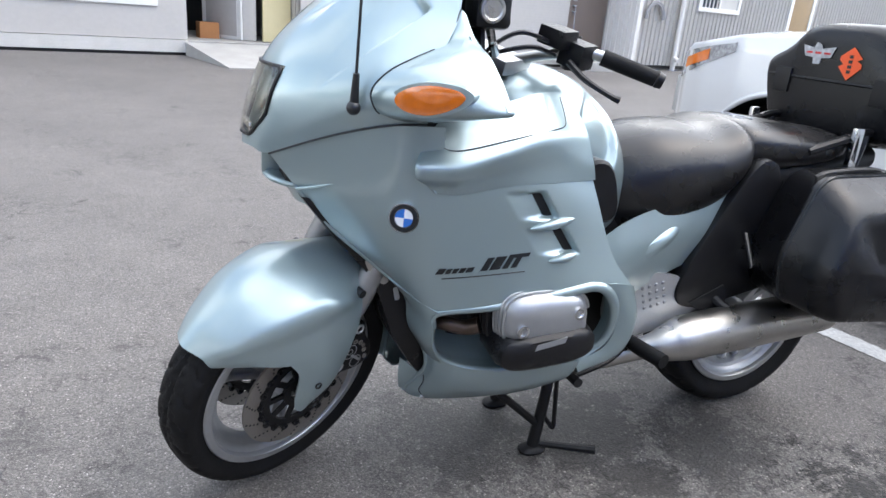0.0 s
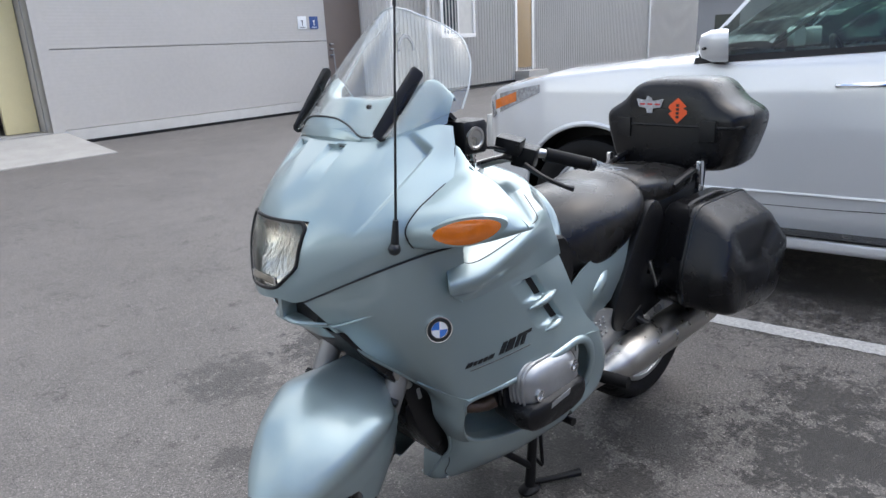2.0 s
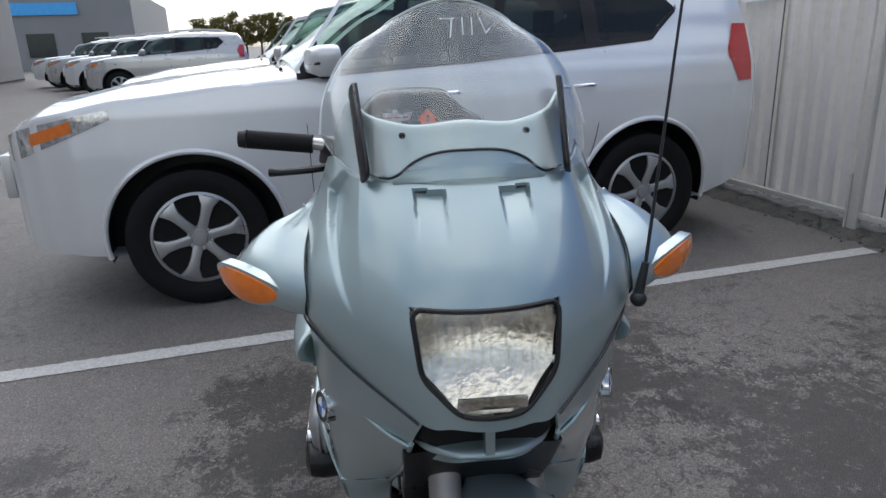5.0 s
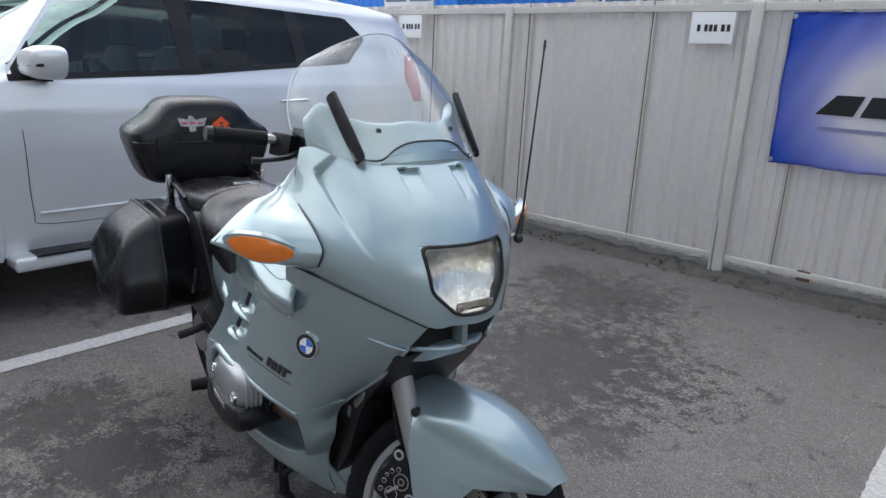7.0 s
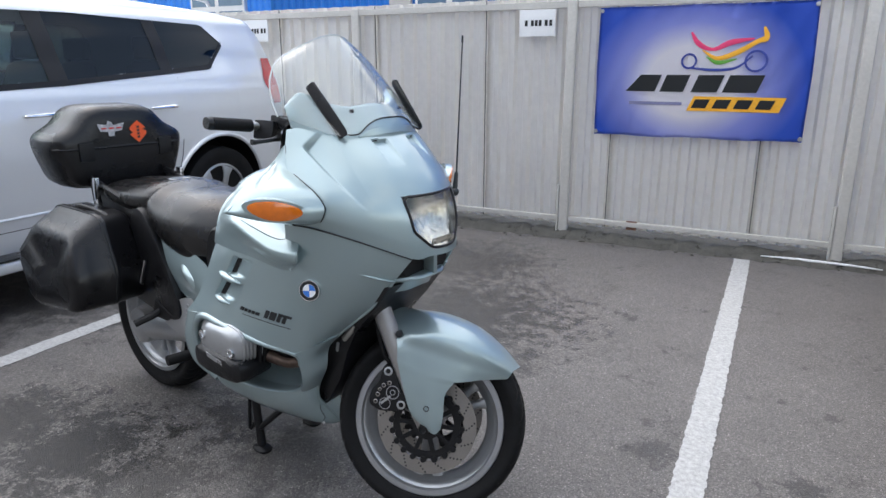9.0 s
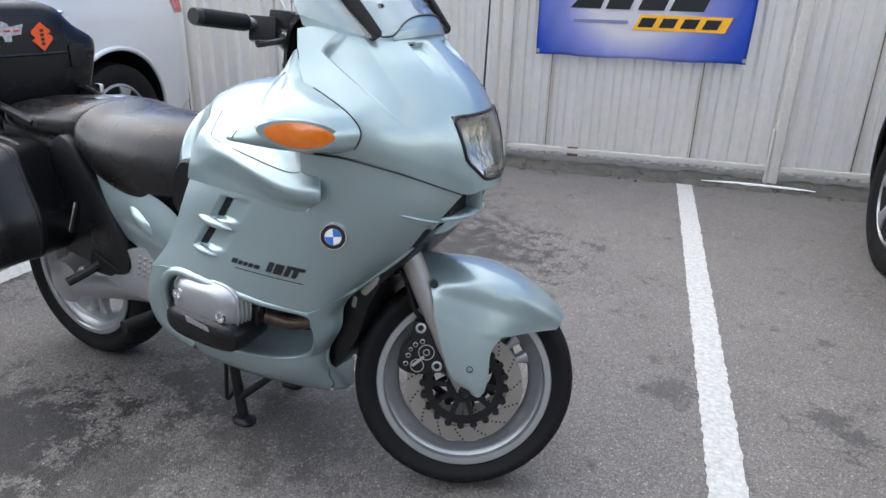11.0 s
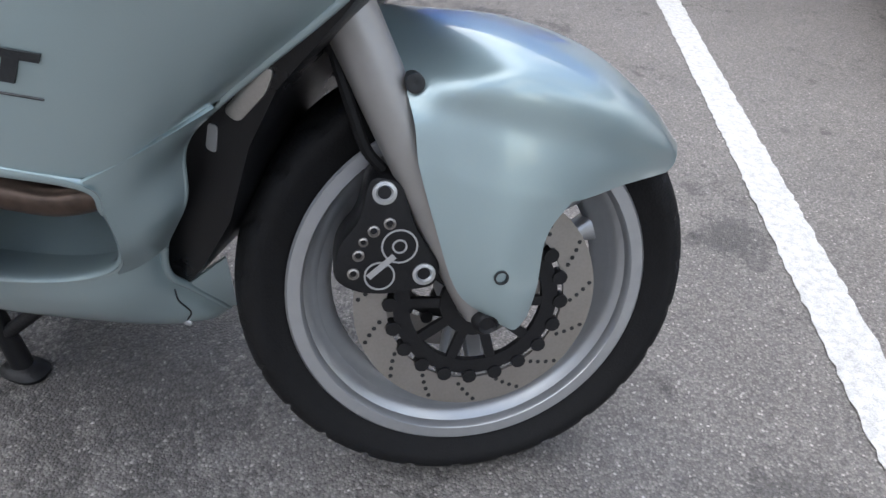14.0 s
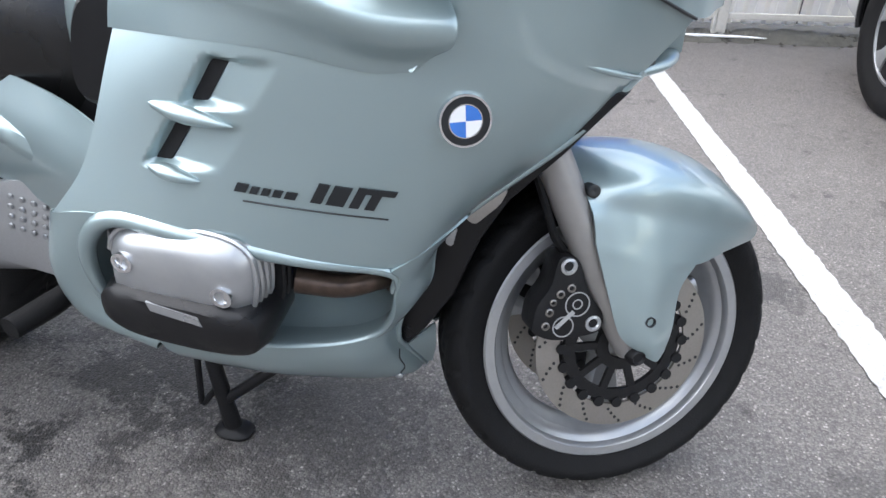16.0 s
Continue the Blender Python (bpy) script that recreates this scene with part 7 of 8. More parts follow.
def cylinders():
    for s in (1, -1):
        o = 0.02 if s > 0 else -0.015
        bm = bmesh.new()
        ring_loft(bm, [[(-0.545 + o + p, yy, 0.515 + q) for p, q in superellipse(20, 0.085, 0.07, 3)] for yy in (0.13, 0.31)])
        flip_side(bm, s)
        cyl = bike("cylinder", bm, M_DARK, None, "finned aluminium boxer cylinder")
        for k in range(7):
            y = 0.155 + 0.017 * k
            bm = bmesh.new()
            ring_loft(bm, [[(-0.545 + o + p, yy, 0.515 + q) for p, q in superellipse(28, 0.108 * kk, 0.092 * kk, 3)] for yy, kk in ((y, 0.97), (y + 0.003, 1.0), (y + 0.007, 1.0), (y + 0.010, 0.97))])
            flip_side(bm, s)
            bike("cooling_fin", bm, M_DARK, cyl)
        bm = bmesh.new()
        secs = [(0.262, 0.108, 0.068), (0.280, 0.111, 0.072), (0.312, 0.107, 0.068), (0.330, 0.094, 0.056), (0.339, 0.065, 0.035), (0.341, 0.02, 0.010)]
        ring_loft(bm, [[(-0.563 + o + p + 0.12 * q, y, 0.517 + q) for p, q in superellipse(36, a, b, 3.2)] for y, a, b in secs])
        flip_side(bm, s)
        bike("valve_cover", bm, M_WHEEL, cyl, "silver valve cover")
        for k in range(6):
            y = 0.250 + 0.0125 * k
            kk = 1.0 - 0.012 * k
            bm = bmesh.new()
            pts = []
            for t in range(17):
                a = radians(-40 + 212 * t / 16)
                pts.append((-0.563 + o + 0.115 * kk * math.copysign(abs(math.cos(a)) ** 0.62, math.cos(a)) + 0.12 * 0.07 * math.sin(a), s * y, 0.517 + 0.0725 * kk * math.copysign(abs(math.sin(a)) ** 0.62, math.sin(a))))
            tube(bm, pts, 0.0038, 6, 40)
            bike("cover_rib", bm, M_ALU, cyl)
        bm = bmesh.new()
        secs = [(0.22, 0.116, 0.044), (0.31, 0.126, 0.047), (0.338, 0.119, 0.043), (0.350, 0.097, 0.032), (0.352, 0.03, 0.01)]
        ring_loft(bm, [[(-0.565 + o + p + 0.05 * q, y, 0.453 + q - 0.06 * p) for p, q in superellipse(30, a, b, 3)] for y, a, b in secs])
        flip_side(bm, s)
        bike("cylinder_guard", bm, M_BLACKP, cyl, "black plastic cylinder guard")
        for x, z in ((-0.492 + o, 0.506), (-0.632 + o, 0.536)):
            bm = bmesh.new()
            revolve(bm, [(s * 0.315, 0.016), (s * 0.341, 0.015), (s * 0.341, 0.010), (s * 0.336, 0.009), (s * 0.336, 0.001)], (x, 0, z), "y", 18)
            bike("cover_bolt", bm, M_CHROME, cyl)
        bm = bmesh.new()
        prism(bm, [(-0.520 + o, 0.462), (-0.595 + o, 0.474), (-0.600 + o, 0.488), (-0.525 + o, 0.476)], s * 0.3485, s * 0.352, "y")
        bike("cover_lettering", bm, M_WHEEL, cyl, smooth=False)
        bm = bmesh.new()
        tube(bm, [(-0.44 + o, s * 0.23, 0.475), (-0.39, s * 0.212, 0.464), (-0.345, s * 0.190, 0.470), (-0.328, s * 0.150, 0.455), (-0.350, s * 0.115, 0.39), (-0.40, s * 0.09, 0.29)], [0.020, 0.0175, 0.0165, 0.0165, 0.0165, 0.0165], 14, 36)
        bike("exhaust_header", bm, M_COPPER, None, "heat-tinted exhaust header")


front_cowl()
for side in (1, -1):
    side_fairing(side)
    scoop(side)
    pod(side)
screen()
tank_and_tail()
luggage()
rear()
front_end()
cockpit()
cylinders()


# ---- parked vehicles ----
def lerp_table(tab, x):
    for (a, p), (b, q) in zip(tab[:-1], tab[1:]):
        if x <= b:
            t = max(0.0, min(1.0, (x - a) / (b - a)))
            t = t * t * (3 - 2 * t) * 0.35 + t * 0.65
            return p + (q - p) * t
    return tab[-1][1]


TOP = [(-1.56, 0.82), (-1.53, 0.94), (-1.45, 1.045), (-1.30, 1.115), (-0.9, 1.185), (-0.3, 1.235), (-0.02, 1.255), (0.45, 1.56), (0.78, 1.745), (1.15, 1.815), (1.8, 1.835), (2.5, 1.80), (2.82, 1.765), (2.93, 1.66), (3.06, 1.25), (3.10, 0.95)]
LOW = [(-1.56, 0.42), (-1.40, 0.34), (-1.0, 0.31), (2.6, 0.31), (3.10, 0.45)]
PLAN = [(-1.56, 0.46), (-1.52, 0.58), (-1.44, 0.70), (-1.32, 0.80), (-1.15, 0.87), (-0.9, 0.92), (-0.5, 0.94), (2.4, 0.94), (2.8, 0.90), (3.0, 0.84), (3.10, 0.76)]
SIDE_W = [(0.28, 0.945), (0.40, 0.965), (0.62, 0.985), (0.86, 1.0), (1.05, 0.995), (1.18, 0.975), (1.24, 0.945), (1.45, 0.845), (1.68, 0.735), (1.76, 0.66), (1.84, 0.5)]
ARCH = (-0.60, 2.16)


def car_side(v, z):
    return lerp_table(PLAN, v) * lerp_table(SIDE_W, z)


def sill_z(v):
    """Lower edge of the side windows."""
    return 1.225 + 0.045 * max(0, v) + 0.03 * max(0, v - 1.0) + (0.0 if v < 2.2 else 0.75 * (v - 2.2))


def header_z(v):
    """Upper edge of the side windows."""
    return min(1.21 + 1.25 * (v + 0.02), 1.60 + 0.16 * (v - 0.3), 1.685 - 0.02 * abs(v - 1.2)) if v < 2.28 else 1.66 - 1.0 * (v - 2.28)


def suv(name, label, paint, u, group="parked cars", mirrored=False, v_off=0.0, detail=True):
    """A boxy off-road estate: nose at -v, near side at +u before turning."""
    root = empty(name, label, "car", group=group)
    yard(root, u, v_off, 0)
    bm = bmesh.new()
    nv, nr = 300, 84
    rows = []
    for i in range(nv + 1):
        v = -1.56 + 4.66 * i / nv
        zt, zl = lerp_table(TOP, v), lerp_table(LOW, v)
        half = []
        for k in range(nr + 1):
            t = k / nr
            if t < 0.3:
                # over the roof or the bonnet
                q = t / 0.3
                zedge = zt - 0.045
                w = car_side(v, zedge)
                half.append((w * q, zt - 0.045 * q ** 3))
            else:
                q = (t - 0.3) / 0.7
                z = (zt - 0.045) + (zl - zt + 0.045) * q
                half.append((car_side(v, z), z))
        half.append((0.0, zl - 0.02))
        rows.append([(p, v, z) for p, z in half] + [(-p, v, z) for p, z in half[-2:0:-1]])

    def keep(p):
        if any(math.hypot(p.y - a, p.z - 0.385) < 0.475 and abs(p.x) > 0.6 for a in ARCH):
            return False
        # openings of the side windows and the windscreen
        if 0.03 < p.y < 2.46 and sill_z(p.y) - 0.005 < p.z < header_z(p.y) + 0.005 and abs(p.x) > car_side(p.y, p.z) - 0.004:
            return False
        zc = lerp_table(TOP, p.y)
        return not (0.05 < p.y < 0.70 and p.z > zc - 0.04 and abs(p.x) < car_side(p.y, zc - 0.045) * 0.88)

    vs = add_grid(bm, rows, closed=True, keep=keep)
    for end in (rows[0], rows[-1]):
        try:
            bm.faces.new([bm.verts.new(p) for p in end])
        except ValueError:
            pass
    bmesh.ops.remove_doubles(bm, verts=bm.verts, dist=1e-4)
    bmesh.ops.recalc_face_normals(bm, faces=bm.faces)
    part("body", bm, paint, root, angle=35)
    bm = bmesh.new()
    box(bm, -0.62, 0.62, -1.1, 2.8, 0.25, 1.0, 0.05)
    part("underbody", bm, M_DARK, root)

    def quads(nm, v0, v1, zb, ztp, off, mt, s, n=10, m=6):
        """A panel between two edges given as functions of v."""
        bmx = bmesh.new()
        g = []
        for j in range(m + 1):
            row = []
            for i in range(n + 1):
                v = v0 + (v1 - v0) * i / n
                z = zb(v) + (ztp(v) - zb(v)) * j / m
                row.append((s * (car_side(v, z) + off), v, z))
            g.append(row)
        add_grid(bmx, g, flip=s < 0)
        bmesh.ops.recalc_face_normals(bmx, faces=bmx.faces)
        return part(nm, bmx, mt, root)

    for s in (1, -1):
        for a, b, gl in ((0.05, 0.93, M_FRONTGLASS), (1.02, 1.76, M_CARGLASS), (1.83, 2.40, M_CARGLASS)):
            w = quads("side_window", a, b, lambda v: sill_z(v) - 0.012, lambda v: max(header_z(v) + 0.012, sill_z(v) - 0.008), -0.003, gl, s, 20, 8)
            w.visible_shadow = False
        # rubber along the sill, painted header, dark pillars between the panes
        quads("sill_trim", 0.0, 2.405, lambda v: sill_z(v) - 0.026, lambda v: sill_z(v) + 0.006, 0.004, M_DARK, s, 60, 2)
        quads("header_trim", 0.0, 2.405, lambda v: max(header_z(v), sill_z(v)) - 0.010, lambda v: max(header_z(v), sill_z(v)) + 0.022, 0.003, paint, s, 60, 2)
        for a, b in ((0.915, 1.035), (1.745, 1.845)):
            quads("pillar", a, b, lambda v: sill_z(v) - 0.01, lambda v: header_z(v) + 0.01, 0.001, M_DARK, s, 4, 8)
        quads("mirror_corner", 0.02, 0.13, lambda v: sill_z(v) - 0.02, lambda v: max(header_z(v), sill_z(v)), 0.006, M_DARK, s, 6, 4)
        # seams, handles, mouldings
        for pts in ([(0.02, 1.2), (0.03, 0.9), (0.04, 0.55), (0.10, 0.47), (0.6, 0.46), (1.06, 0.47)], [(0.985, 1.25), (1.05, 0.9), (1.06, 0.47)], [(1.06, 0.47), (1.55, 0.48), (1.72, 0.60), (1.80, 0.85), (1.86, 1.28)]):
            bm = bmesh.new()
            tube(bm, [(s * (car_side(a, b) + 0.000), a, b) for a, b in pts], 0.0022, 5, 24)
            part("panel_gap", bm, M_DARK, root)
        for a in (0.80, 1.66):
            bm = bmesh.new()
            x = car_side(a, 1.085)
            tube(bm, [(s * (x + 0.0), a - 0.10, 1.085), (s * (x + 0.03), a - 0.085, 1.087), (s * (x + 0.032), a + 0.085, 1.09), (s * x, a + 0.10, 1.09)], 0.011, 8, 20)
            part("door_handle", bm, M_CHROME, root)
        bm = bmesh.new()
        tube(bm, [(s * (car_side(a, 0.53) + 0.001), a, 0.53) for a in (0.07, 0.5, 1.0, 1.55)], 0.009, 8, 20)
        part("door_moulding", bm, paint, root)
        bm = bmesh.new()
        box(bm, s * 0.93 - 0.09, s * 0.93 + 0.09, -0.10, 1.66, 0.255, 0.33, 0.03, 3)
        sb = part("running_board", bm, paint, root)
        bm = bmesh.new()
        box(bm, s * 0.955 - 0.075, s * 0.955 + 0.072, 0.0, 1.58, 0.328, 0.338, 0.004)
        part("tread_strip", bm, M_BLACKP, sb)
        # mirror
        bm = bmesh.new()
        x = car_side(0.18, 1.25)
        ring_loft(bm, [[(s * (x + 0.115 + p + 0.25 * q), 0.14 + d + 0.25 * p, 1.292 + q) for p, q in superellipse(24, 0.098 * k, 0.084 * k, 3.0)] for d, k in ((-0.095, 0.25), (-0.080, 0.7), (-0.03, 0.95), (0.04, 1.0), (0.055, 0.95), (0.056, 0.2))])
        mir = part("wing_mirror", bm, paint, root, "white wing mirror")
        bm = bmesh.new()
        box(bm, min(s * x, s * (x + 0.1)), max(s * x, s * (x + 0.1)), 0.12, 0.18, 1.20, 1.235, 0.008)
        part("mirror_arm", bm, M_DARK, mir)
        bm = bmesh.new()
        tube(bm, [(s * (x + 0.05), 0.045, 1.275), (s * (x + 0.13), 0.058, 1.277), (s * (x + 0.205), 0.105, 1.282)], 0.008, 6, 12)
        part("mirror_signal", bm, M_DARK, mir)
        # wheels
        for a in ARCH:
            c = Vector((s * 0.80, a, 0.385))
            bm = bmesh.new()
            R, hw, rim = 0.385, 0.125, 0.252
            prof = [(-hw * 0.8, rim), (-hw * 0.97, rim + 0.04), (-hw, R - 0.04), (-hw * 0.9, R - 0.010), (-hw * 0.5, R), (hw * 0.5, R), (hw * 0.9, R - 0.010), (hw, R - 0.04), (hw * 0.97, rim + 0.04), (hw * 0.8, rim)]
            revolve(bm, prof, c, "x", 64)
            wh = part("wheel", bm, M_RUBBER, root, "black road tyre")
            bm = bmesh.new()
            o = s * 0.105
            revolve(bm, [(o, rim + 0.003), (o + s * 0.006, rim - 0.012), (o - s * 0.03, rim - 0.022), (o - s * 0.11, rim - 0.03), (o - s * 0.11, rim - 0.01)], c, "x", 64, close=True)
            part("rim", bm, M_WHEEL, wh, "silver alloy rim")
            bm = bmesh.new()
            revolve(bm, [(o - s * 0.115, 0.02), (o - s * 0.112, rim - 0.025)], c, "x", 32)
            part("brake_back", bm, M_DARK, wh)
            for k in range(6):
                ang = k * math.pi / 3 + 0.2
                bm = bmesh.new()
                rings = []
                for r, w, dep in ((0.05, 0.030, -0.012), (0.12, 0.026, -0.004), (0.18, 0.032, -0.004), (0.215, 0.050, -0.006), (0.234, 0.062, -0.012)):
                    cc, sn = math.cos(ang), math.sin(ang)
                    rings.append([(c.x + o + s * (dep + q), c.y + r * cc - p * sn, c.z + r * sn + p * cc) for p, q in superellipse(12, w, 0.014, 4)])
                ring_loft(bm, rings)
                part("spoke", bm, M_WHEEL, wh)
                bm = bmesh.new()
                revolve(bm, [(o - s * 0.01, 0.010), (o + s * 0.004, 0.009)], c + Vector((0, 0.062 * math.cos(ang + 0.5), 0.062 * math.sin(ang + 0.5))), "x", 10)
                part("wheel_nut", bm, M_CHROME, wh)
            bm = bmesh.new()
            revolve(bm, [(o - s * 0.03, 0.085), (o - s * 0.006, 0.08), (o - s * 0.002, 0.04), (o + s * 0.008, 0.036), (o + s * 0.010, 0.004)], c, "x", 28)
            part("hub_cap", bm, M_WHEEL, wh)
            # arch lip and liner
            bm = bmesh.new()
            pts = []
            for k in range(0, 25):
                t = radians(-12 + 204 * k / 24)
                y, z = a + 0.478 * math.cos(t), 0.385 + 0.478 * math.sin(t)
                pts.append((s * (car_side(y, max(z, 0.3)) + 0.004), y, max(z, 0.3)))
            tube(bm, pts, 0.016, 8, 60)
            part("arch_lip", bm, paint if detail else M_BLACKP, root)
            bm = bmesh.new()
            g = []
            for k in range(0, 25):
                t = radians(-14 + 208 * k / 24)
                y, z = a + 0.480 * math.cos(t), 0.385 + 0.480 * math.sin(t)
                g.append([(s * (car_side(y, max(z, 0.3)) - 0.01), y, z), (s * 0.55, y, z)])
            add_grid(bm, g)
            part("arch_liner", bm, M_DARK, root)
            bm = bmesh.new()
            box(bm, s * 0.56 - 0.02, s * 0.56 + 0.02, a - 0.45, a + 0.45, 0.28, 0.85)
            part("arch_back", bm, M_DARK, root)
        # lamps
        if True:
            bm = bmesh.new()
            g = []
            for j in range(7):
                row = []
                for i in range(9):
                    v = -1.50 + 0.55 * i / 8
                    z0, z1 = 0.83 + 0.215 * i / 8, 0.970 + 0.125 * (i / 8) ** 0.7
                    z = z0 + (z1 - z0) * j / 6
                    row.append((s * (car_side(v, z) + 0.004), v, z))
                g.append(row)
            add_grid(bm, g)
            bmesh.ops.recalc_face_normals(bm, faces=bm.faces)
            hl = part("headlight", bm, M_HEADL, root, "clear headlight with an amber corner")
            bm = bmesh.new()
            g = [[(s * (car_side(v, z + 0.30 * (v + 1.25)) + 0.008), v, z + 0.30 * (v + 1.25)) for v in (-1.36, -1.29, -1.22, -1.14)] for z in (0.955, 0.985, 1.015)]
            add_grid(bm, g)
            bmesh.ops.recalc_face_normals(bm, faces=bm.faces)
            part("corner_lamp", bm, M_ORANGE, hl)
            bm = bmesh.new()
            g = []
            for j in range(8):
                z = 1.06 + 0.36 * j / 7
                vr = min(3.065, 3.10 - 0.25 * max(0, z - 1.2))
                g.append([(s * (car_side(v, z) + 0.006), v, z) for v in (2.76 + 0.09 * abs(j - 3.5) / 3.5, 2.88, 2.98)])
            add_grid(bm, g)
            bmesh.ops.recalc_face_normals(bm, faces=bm.faces)
            part("tail_light", bm, M_TAIL, root, "red tail light")
        bm = bmesh.new()
        tube(bm, [(s * 0.60, 0.95, 1.83), (s * 0.61, 1.05, 1.872), (s * 0.61, 1.8, 1.885), (s * 0.60, 2.4, 1.85), (s * 0.59, 2.5, 1.81)], 0.016, 8, 30)
        part("roof_rail", bm, paint if detail else M_ALU, root)
    # windscreen and rear window
    bm = bmesh.new()
    g = []
    for j in range(9):
        v = 0.02 + 0.70 * j / 8
        zc = lerp_table(TOP, v)
        w = car_side(v, zc - 0.045) * 0.90
        g.append([(w * (2 * i / 12 - 1), v - 0.03, zc - 0.045 * abs(2 * i / 12 - 1) ** 3 * 0.7 + 0.012) for i in range(13)])
    add_grid(bm, g)
    bmesh.ops.recalc_face_normals(bm, faces=bm.faces)
    ws = part("windscreen", bm, M_SKYGLASS, root, "windscreen with the sky's pale reflection mixed in as white")
    ws.visible_shadow = False
    bm = bmesh.new()
    tube(bm, [(-0.2, -0.02, 1.262), (0.1, -0.05, 1.255), (0.6, -0.06, 1.245)], 0.012, 6, 10)
    tube(bm, [(-0.6, -0.06, 1.245), (-0.3, -0.04, 1.262), (0.1, -0.06, 1.27)], 0.010, 6, 10)
    part("wiper", bm, M_BLACKP, root)
    bm = bmesh.new()
    box(bm, -0.55, 0.55, -1.585, -1.53, 0.62, 0.86, 0.02)
    part("grille", bm, M_ALU, root)
    # cabin seen through the panes
    bm = bmesh.new()
    ring_loft(bm, [[(0.80 * p, 0.36 + q * k, 1.08 + d) for p, q in superellipse(28, 1, 0.20, 4)] for d, k in ((-0.25, 1.1), (0.02, 1.1), (0.08, 0.9), (0.10, 0.5))])
    part("dashboard", bm, M_CABIN, root)
    bm = bmesh.new()
    ring = [(0.40 + 0.185 * math.cos(k * math.pi / 8), 0.66 - 0.075 * math.sin(k * math.pi / 8), 1.14 + 0.17 * math.sin(k * math.pi / 8)) for k in range(16)]
    tube(bm, ring, 0.016, 8, 40, True)
    tube(bm, [(0.40, 0.50, 1.06), (0.40, 0.63, 1.13)], [0.03, 0.05], 10, 6)
    tube(bm, [(0.23, 0.655, 1.14), (0.40, 0.645, 1.135), (0.57, 0.655, 1.14)], 0.018, 6, 8)
    part("steering_wheel", bm, M_DARK, root)
    for sx, v0 in ((0.40, 1.02), (-0.40, 1.02), (0.40, 1.92), (-0.40, 1.92)):
        bm = bmesh.new()
        ring_loft(bm, [[(sx + p, v0 + 0.16 * (z - 0.75) + q, z) for p, q in superellipse(20, w, d, 3)] for z, w, d in ((0.75, 0.24, 0.09), (1.0, 0.25, 0.085), (1.22, 0.235, 0.075), (1.36, 0.19, 0.06), (1.39, 0.12, 0.04))])
        seat = part("seat", bm, M_CABIN, root)
        bm = bmesh.new()
        box(bm, sx - 0.12, sx + 0.12, v0 + 0.07, v0 + 0.16, 1.40, 1.57, 0.035, 3)
        part("headrest", bm, M_CABIN, seat)
    return root


M_FRONTGLASS = glass_mat("clear_car_glass", (0.42, 0.54, 0.50), 0.0, 0.0, 1.6)
# white diffuse share stands in for bright sky mirrored in the windscreen
M_SKYGLASS = glass_mat("sky_white_windscreen", (0.42, 0.52, 0.50), 0.05, 0.45, 1.6)
M_CABIN = mat("cabin_grey", (0.075, 0.075, 0.072), 0.75, vary=0.2, scale=12)
M_HEADL = mat("car_headlight", (0.42, 0.43, 0.44), 0.10, metal=0.6, vary=0.6, scale=30, coat=1.0)
M_TAIL = mat("red_lens", (0.42, 0.015, 0.02), 0.15, vary=0.2, scale=25, coat=1.0)
suv("white_suv", "large white off-road car parked behind the motorcycle", M_CAR, -3.83)
suv("silver_suv", "silver grey off-road car parked beyond the white one", M_CAR2, -6.75, detail=False)
suv("pale_suv", "pale silver car parked beside the painted line", M_CAR2, 2.53, detail=False)


# ---- distance beyond the parked cars ----
def far_building():
    root = empty("far_building", "low grey industrial building with a blue sign, far across the yard", "building")
    yard(root)
    bm = bmesh.new()
    box(bm, -95, -62, -30, -8, 0, 6.2)
    part("wall", bm, mat("far_grey", (0.22, 0.22, 0.23), 0.7, vary=0.15, scale=0.3), root, smooth=False)
    bm = bmesh.new()
    box(bm, -61.99, -61.8, -24, -12, 4.2, 5.1)
    part("sign", bm, mat("far_blue", (0.05, 0.35, 0.75), 0.5), root, smooth=False)
    for k in range(5):
        bm = bmesh.new()
        box(bm, -61.99, -61.9, -28 + 4 * k, -26 + 4 * k, 1.0, 2.8)
        part("window", bm, M_FARGLASS, root, smooth=False)


def box_van():
    root = empty("box_van", "white box van parked behind the cars", "van")
    yard(root)
    bm = bmesh.new()
    box(bm, -13.2, -8.9, 3.9, 6.2, 0.95, 3.1, 0.04)
    part("cargo_box", bm, M_TRIMW, root)
    bm = bmesh.new()
    box(bm, -15.0, -13.25, 4.0, 6.1, 0.6, 2.3, 0.25, 4)
    part("cab", bm, M_TRIMW, root)
    for u in (-14.2, -9.9):
        for v in (4.15, 5.95):
            bm = bmesh.new()
            revolve(bm, [(-0.12, 0.2), (-0.12, 0.4), (0.12, 0.4), (0.12, 0.2)], (u, v, 0.4), "y", 24)
            part("wheel", bm, M_RUBBER, root)


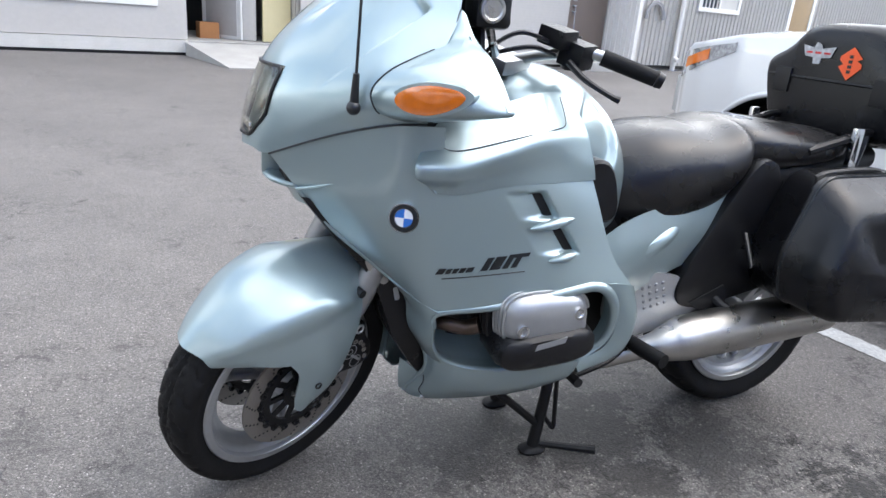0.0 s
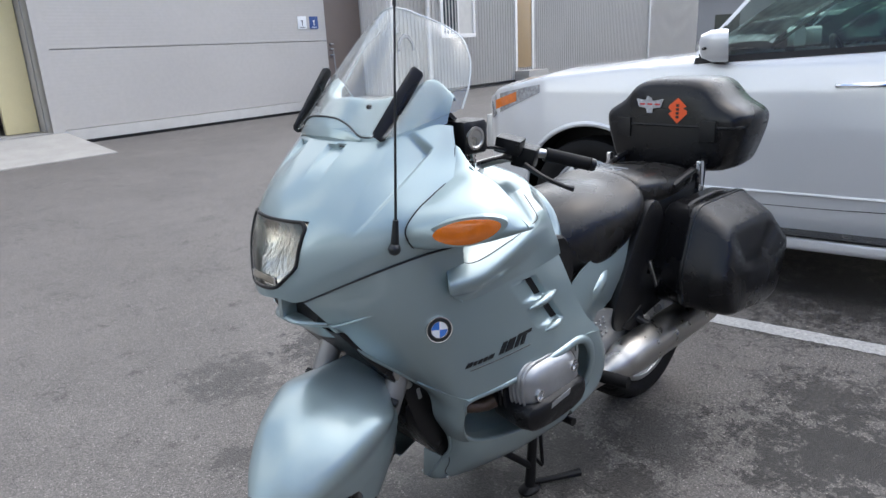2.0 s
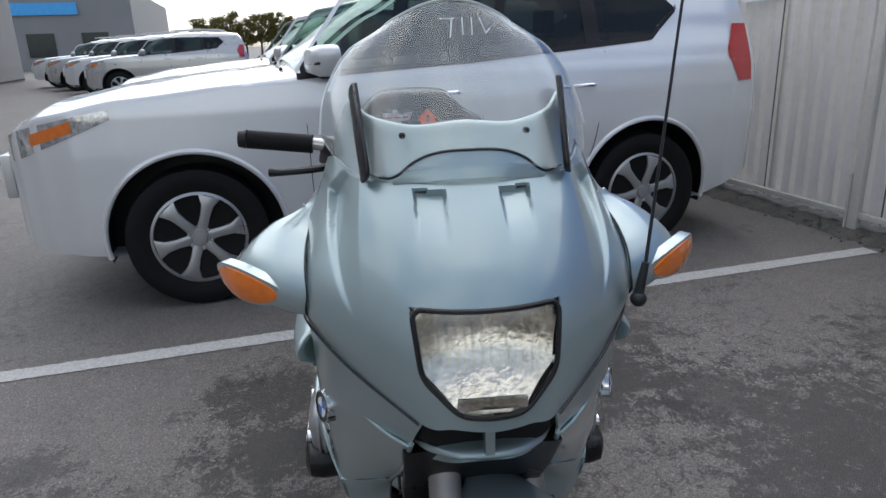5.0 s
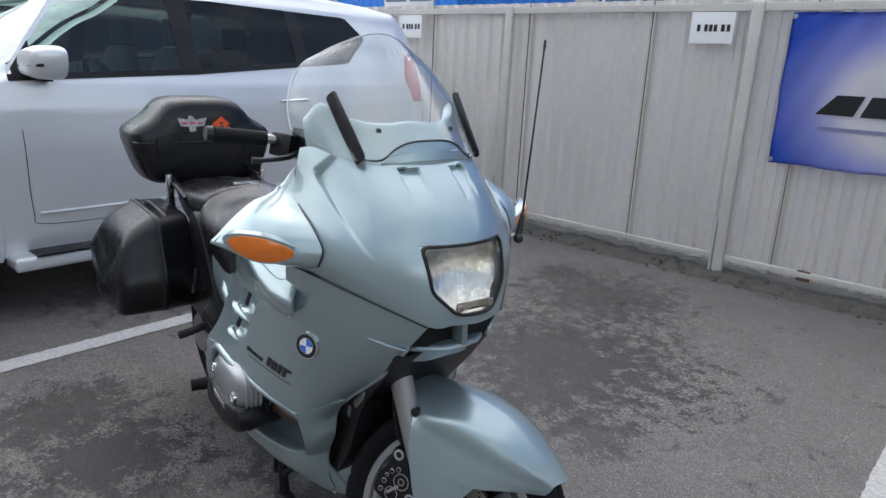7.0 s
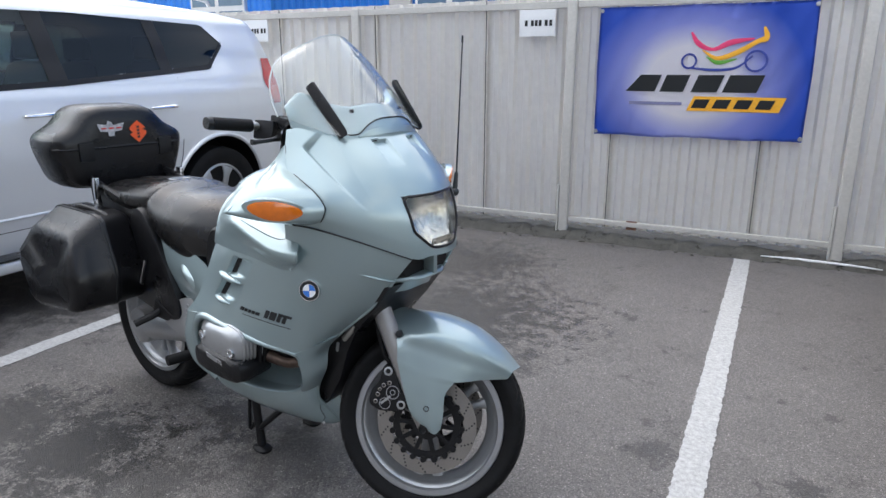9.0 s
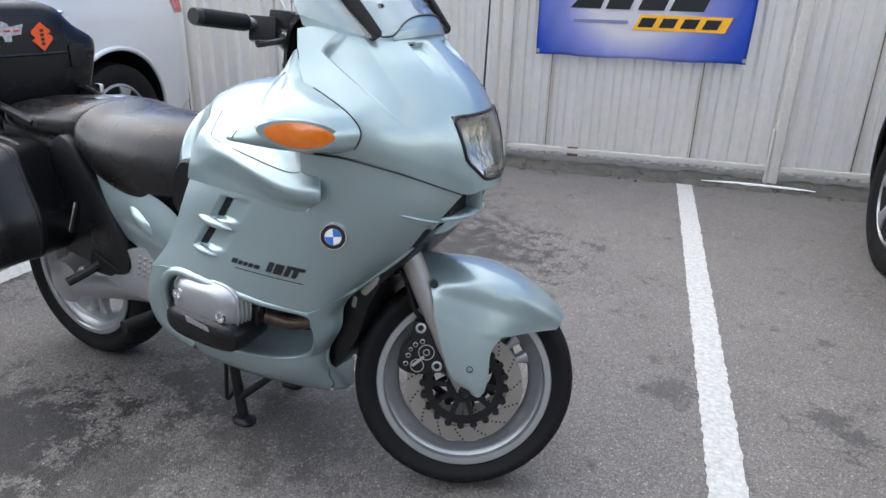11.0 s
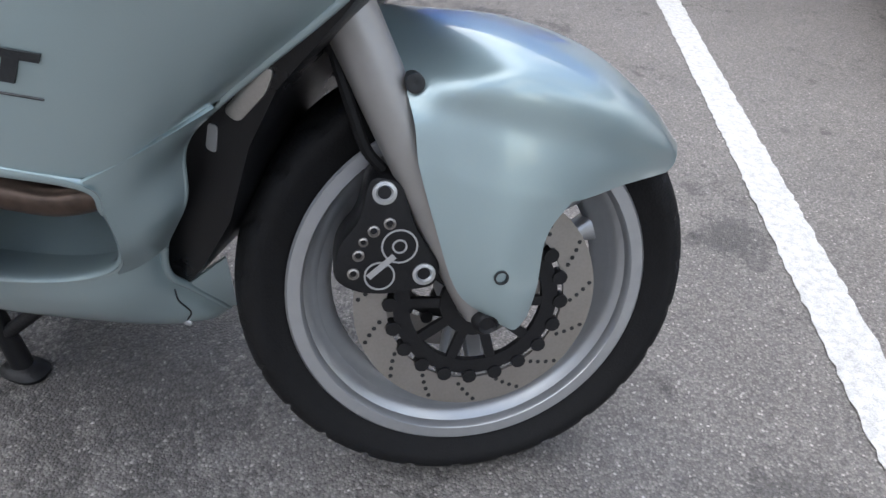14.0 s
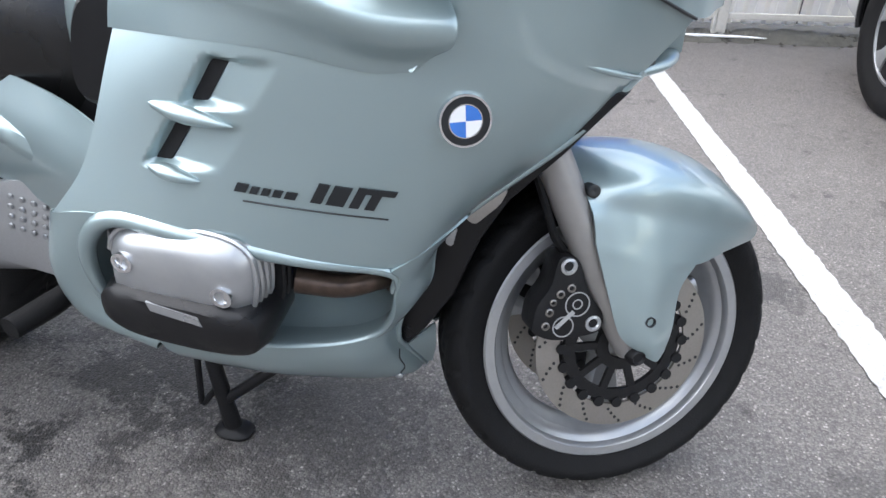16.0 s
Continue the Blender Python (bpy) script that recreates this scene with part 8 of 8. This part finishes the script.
def tree(u, v, h, seed):
    rnd = random.Random(seed)
    root = empty("tree", "yellow-green leafy tree far behind the parked cars", "tree", group="far trees")
    yard(root, u, v, 0)
    bm = bmesh.new()
    tube(bm, [(0, 0, 0), (0.1, 0.05, h * 0.35), (0.0, 0.1, h * 0.8)], [h * 0.03, h * 0.022, h * 0.006], 8, 8)
    for k in range(6):
        a = rnd.uniform(0, 6.28)
        z = h * rnd.uniform(0.3, 0.6)
        tube(bm, [(0.05, 0.05, z), (math.cos(a) * h * 0.15, math.sin(a) * h * 0.15, z + h * 0.12), (math.cos(a) * h * 0.27, math.sin(a) * h * 0.27, z + h * 0.2)], [h * 0.012, h * 0.008, h * 0.003], 6, 6)
    part("trunk", bm, mat("bark", (0.09, 0.07, 0.05), 0.9, vary=0.3), root)
    vs, fs = [], []
    for c in range(46):
        a, r = rnd.uniform(0, 6.28), h * 0.30 * rnd.random() ** 0.5
        cz = h * rnd.uniform(0.35, 0.97)
        cx, cy = r * math.cos(a) * (1.2 - cz / h * 0.6), r * math.sin(a) * (1.2 - cz / h * 0.6)
        for _ in range(60):
            p = Vector((rnd.gauss(0, 1), rnd.gauss(0, 1), rnd.gauss(0, 0.8))) * h * 0.045 + Vector((cx, cy, cz))
            q = Vector((rnd.gauss(0, 1), rnd.gauss(0, 1), rnd.gauss(0, 1))).normalized() * h * 0.022
            w = q.orthogonal().normalized() * h * 0.014
            i = len(vs)
            vs += [p - q, p + w, p + q, p - w]
            fs.append((i, i + 1, i + 2, i + 3))
    me = bpy.data.meshes.new("crown")
    me.from_pydata(vs, [], fs)
    me.materials.append(M_LEAF)
    ob = new("crown", me)
    ob.parent = root


M_FARGLASS = mat("far_window", (0.02, 0.03, 0.035), 0.08, vary=0.3, scale=2.5)
M_LEAF = mat("leaves", (0.13, 0.12, 0.025), 0.7, vary=0.5, scale=0.6, fine=4)
far_building()
box_van()
for k in range(7):
    tree(-76 - 1.5 * (k % 2), -3.5 + 1.5 * k, 4.1 + 0.35 * (k % 3), k)
for k in range(4):
    suv("far_car", "pale car parked in the far row", M_CAR if k % 2 else M_CAR2, -22 - 3.0 * k, "far parked cars", False, -3.0 - 1.2 * k, False)
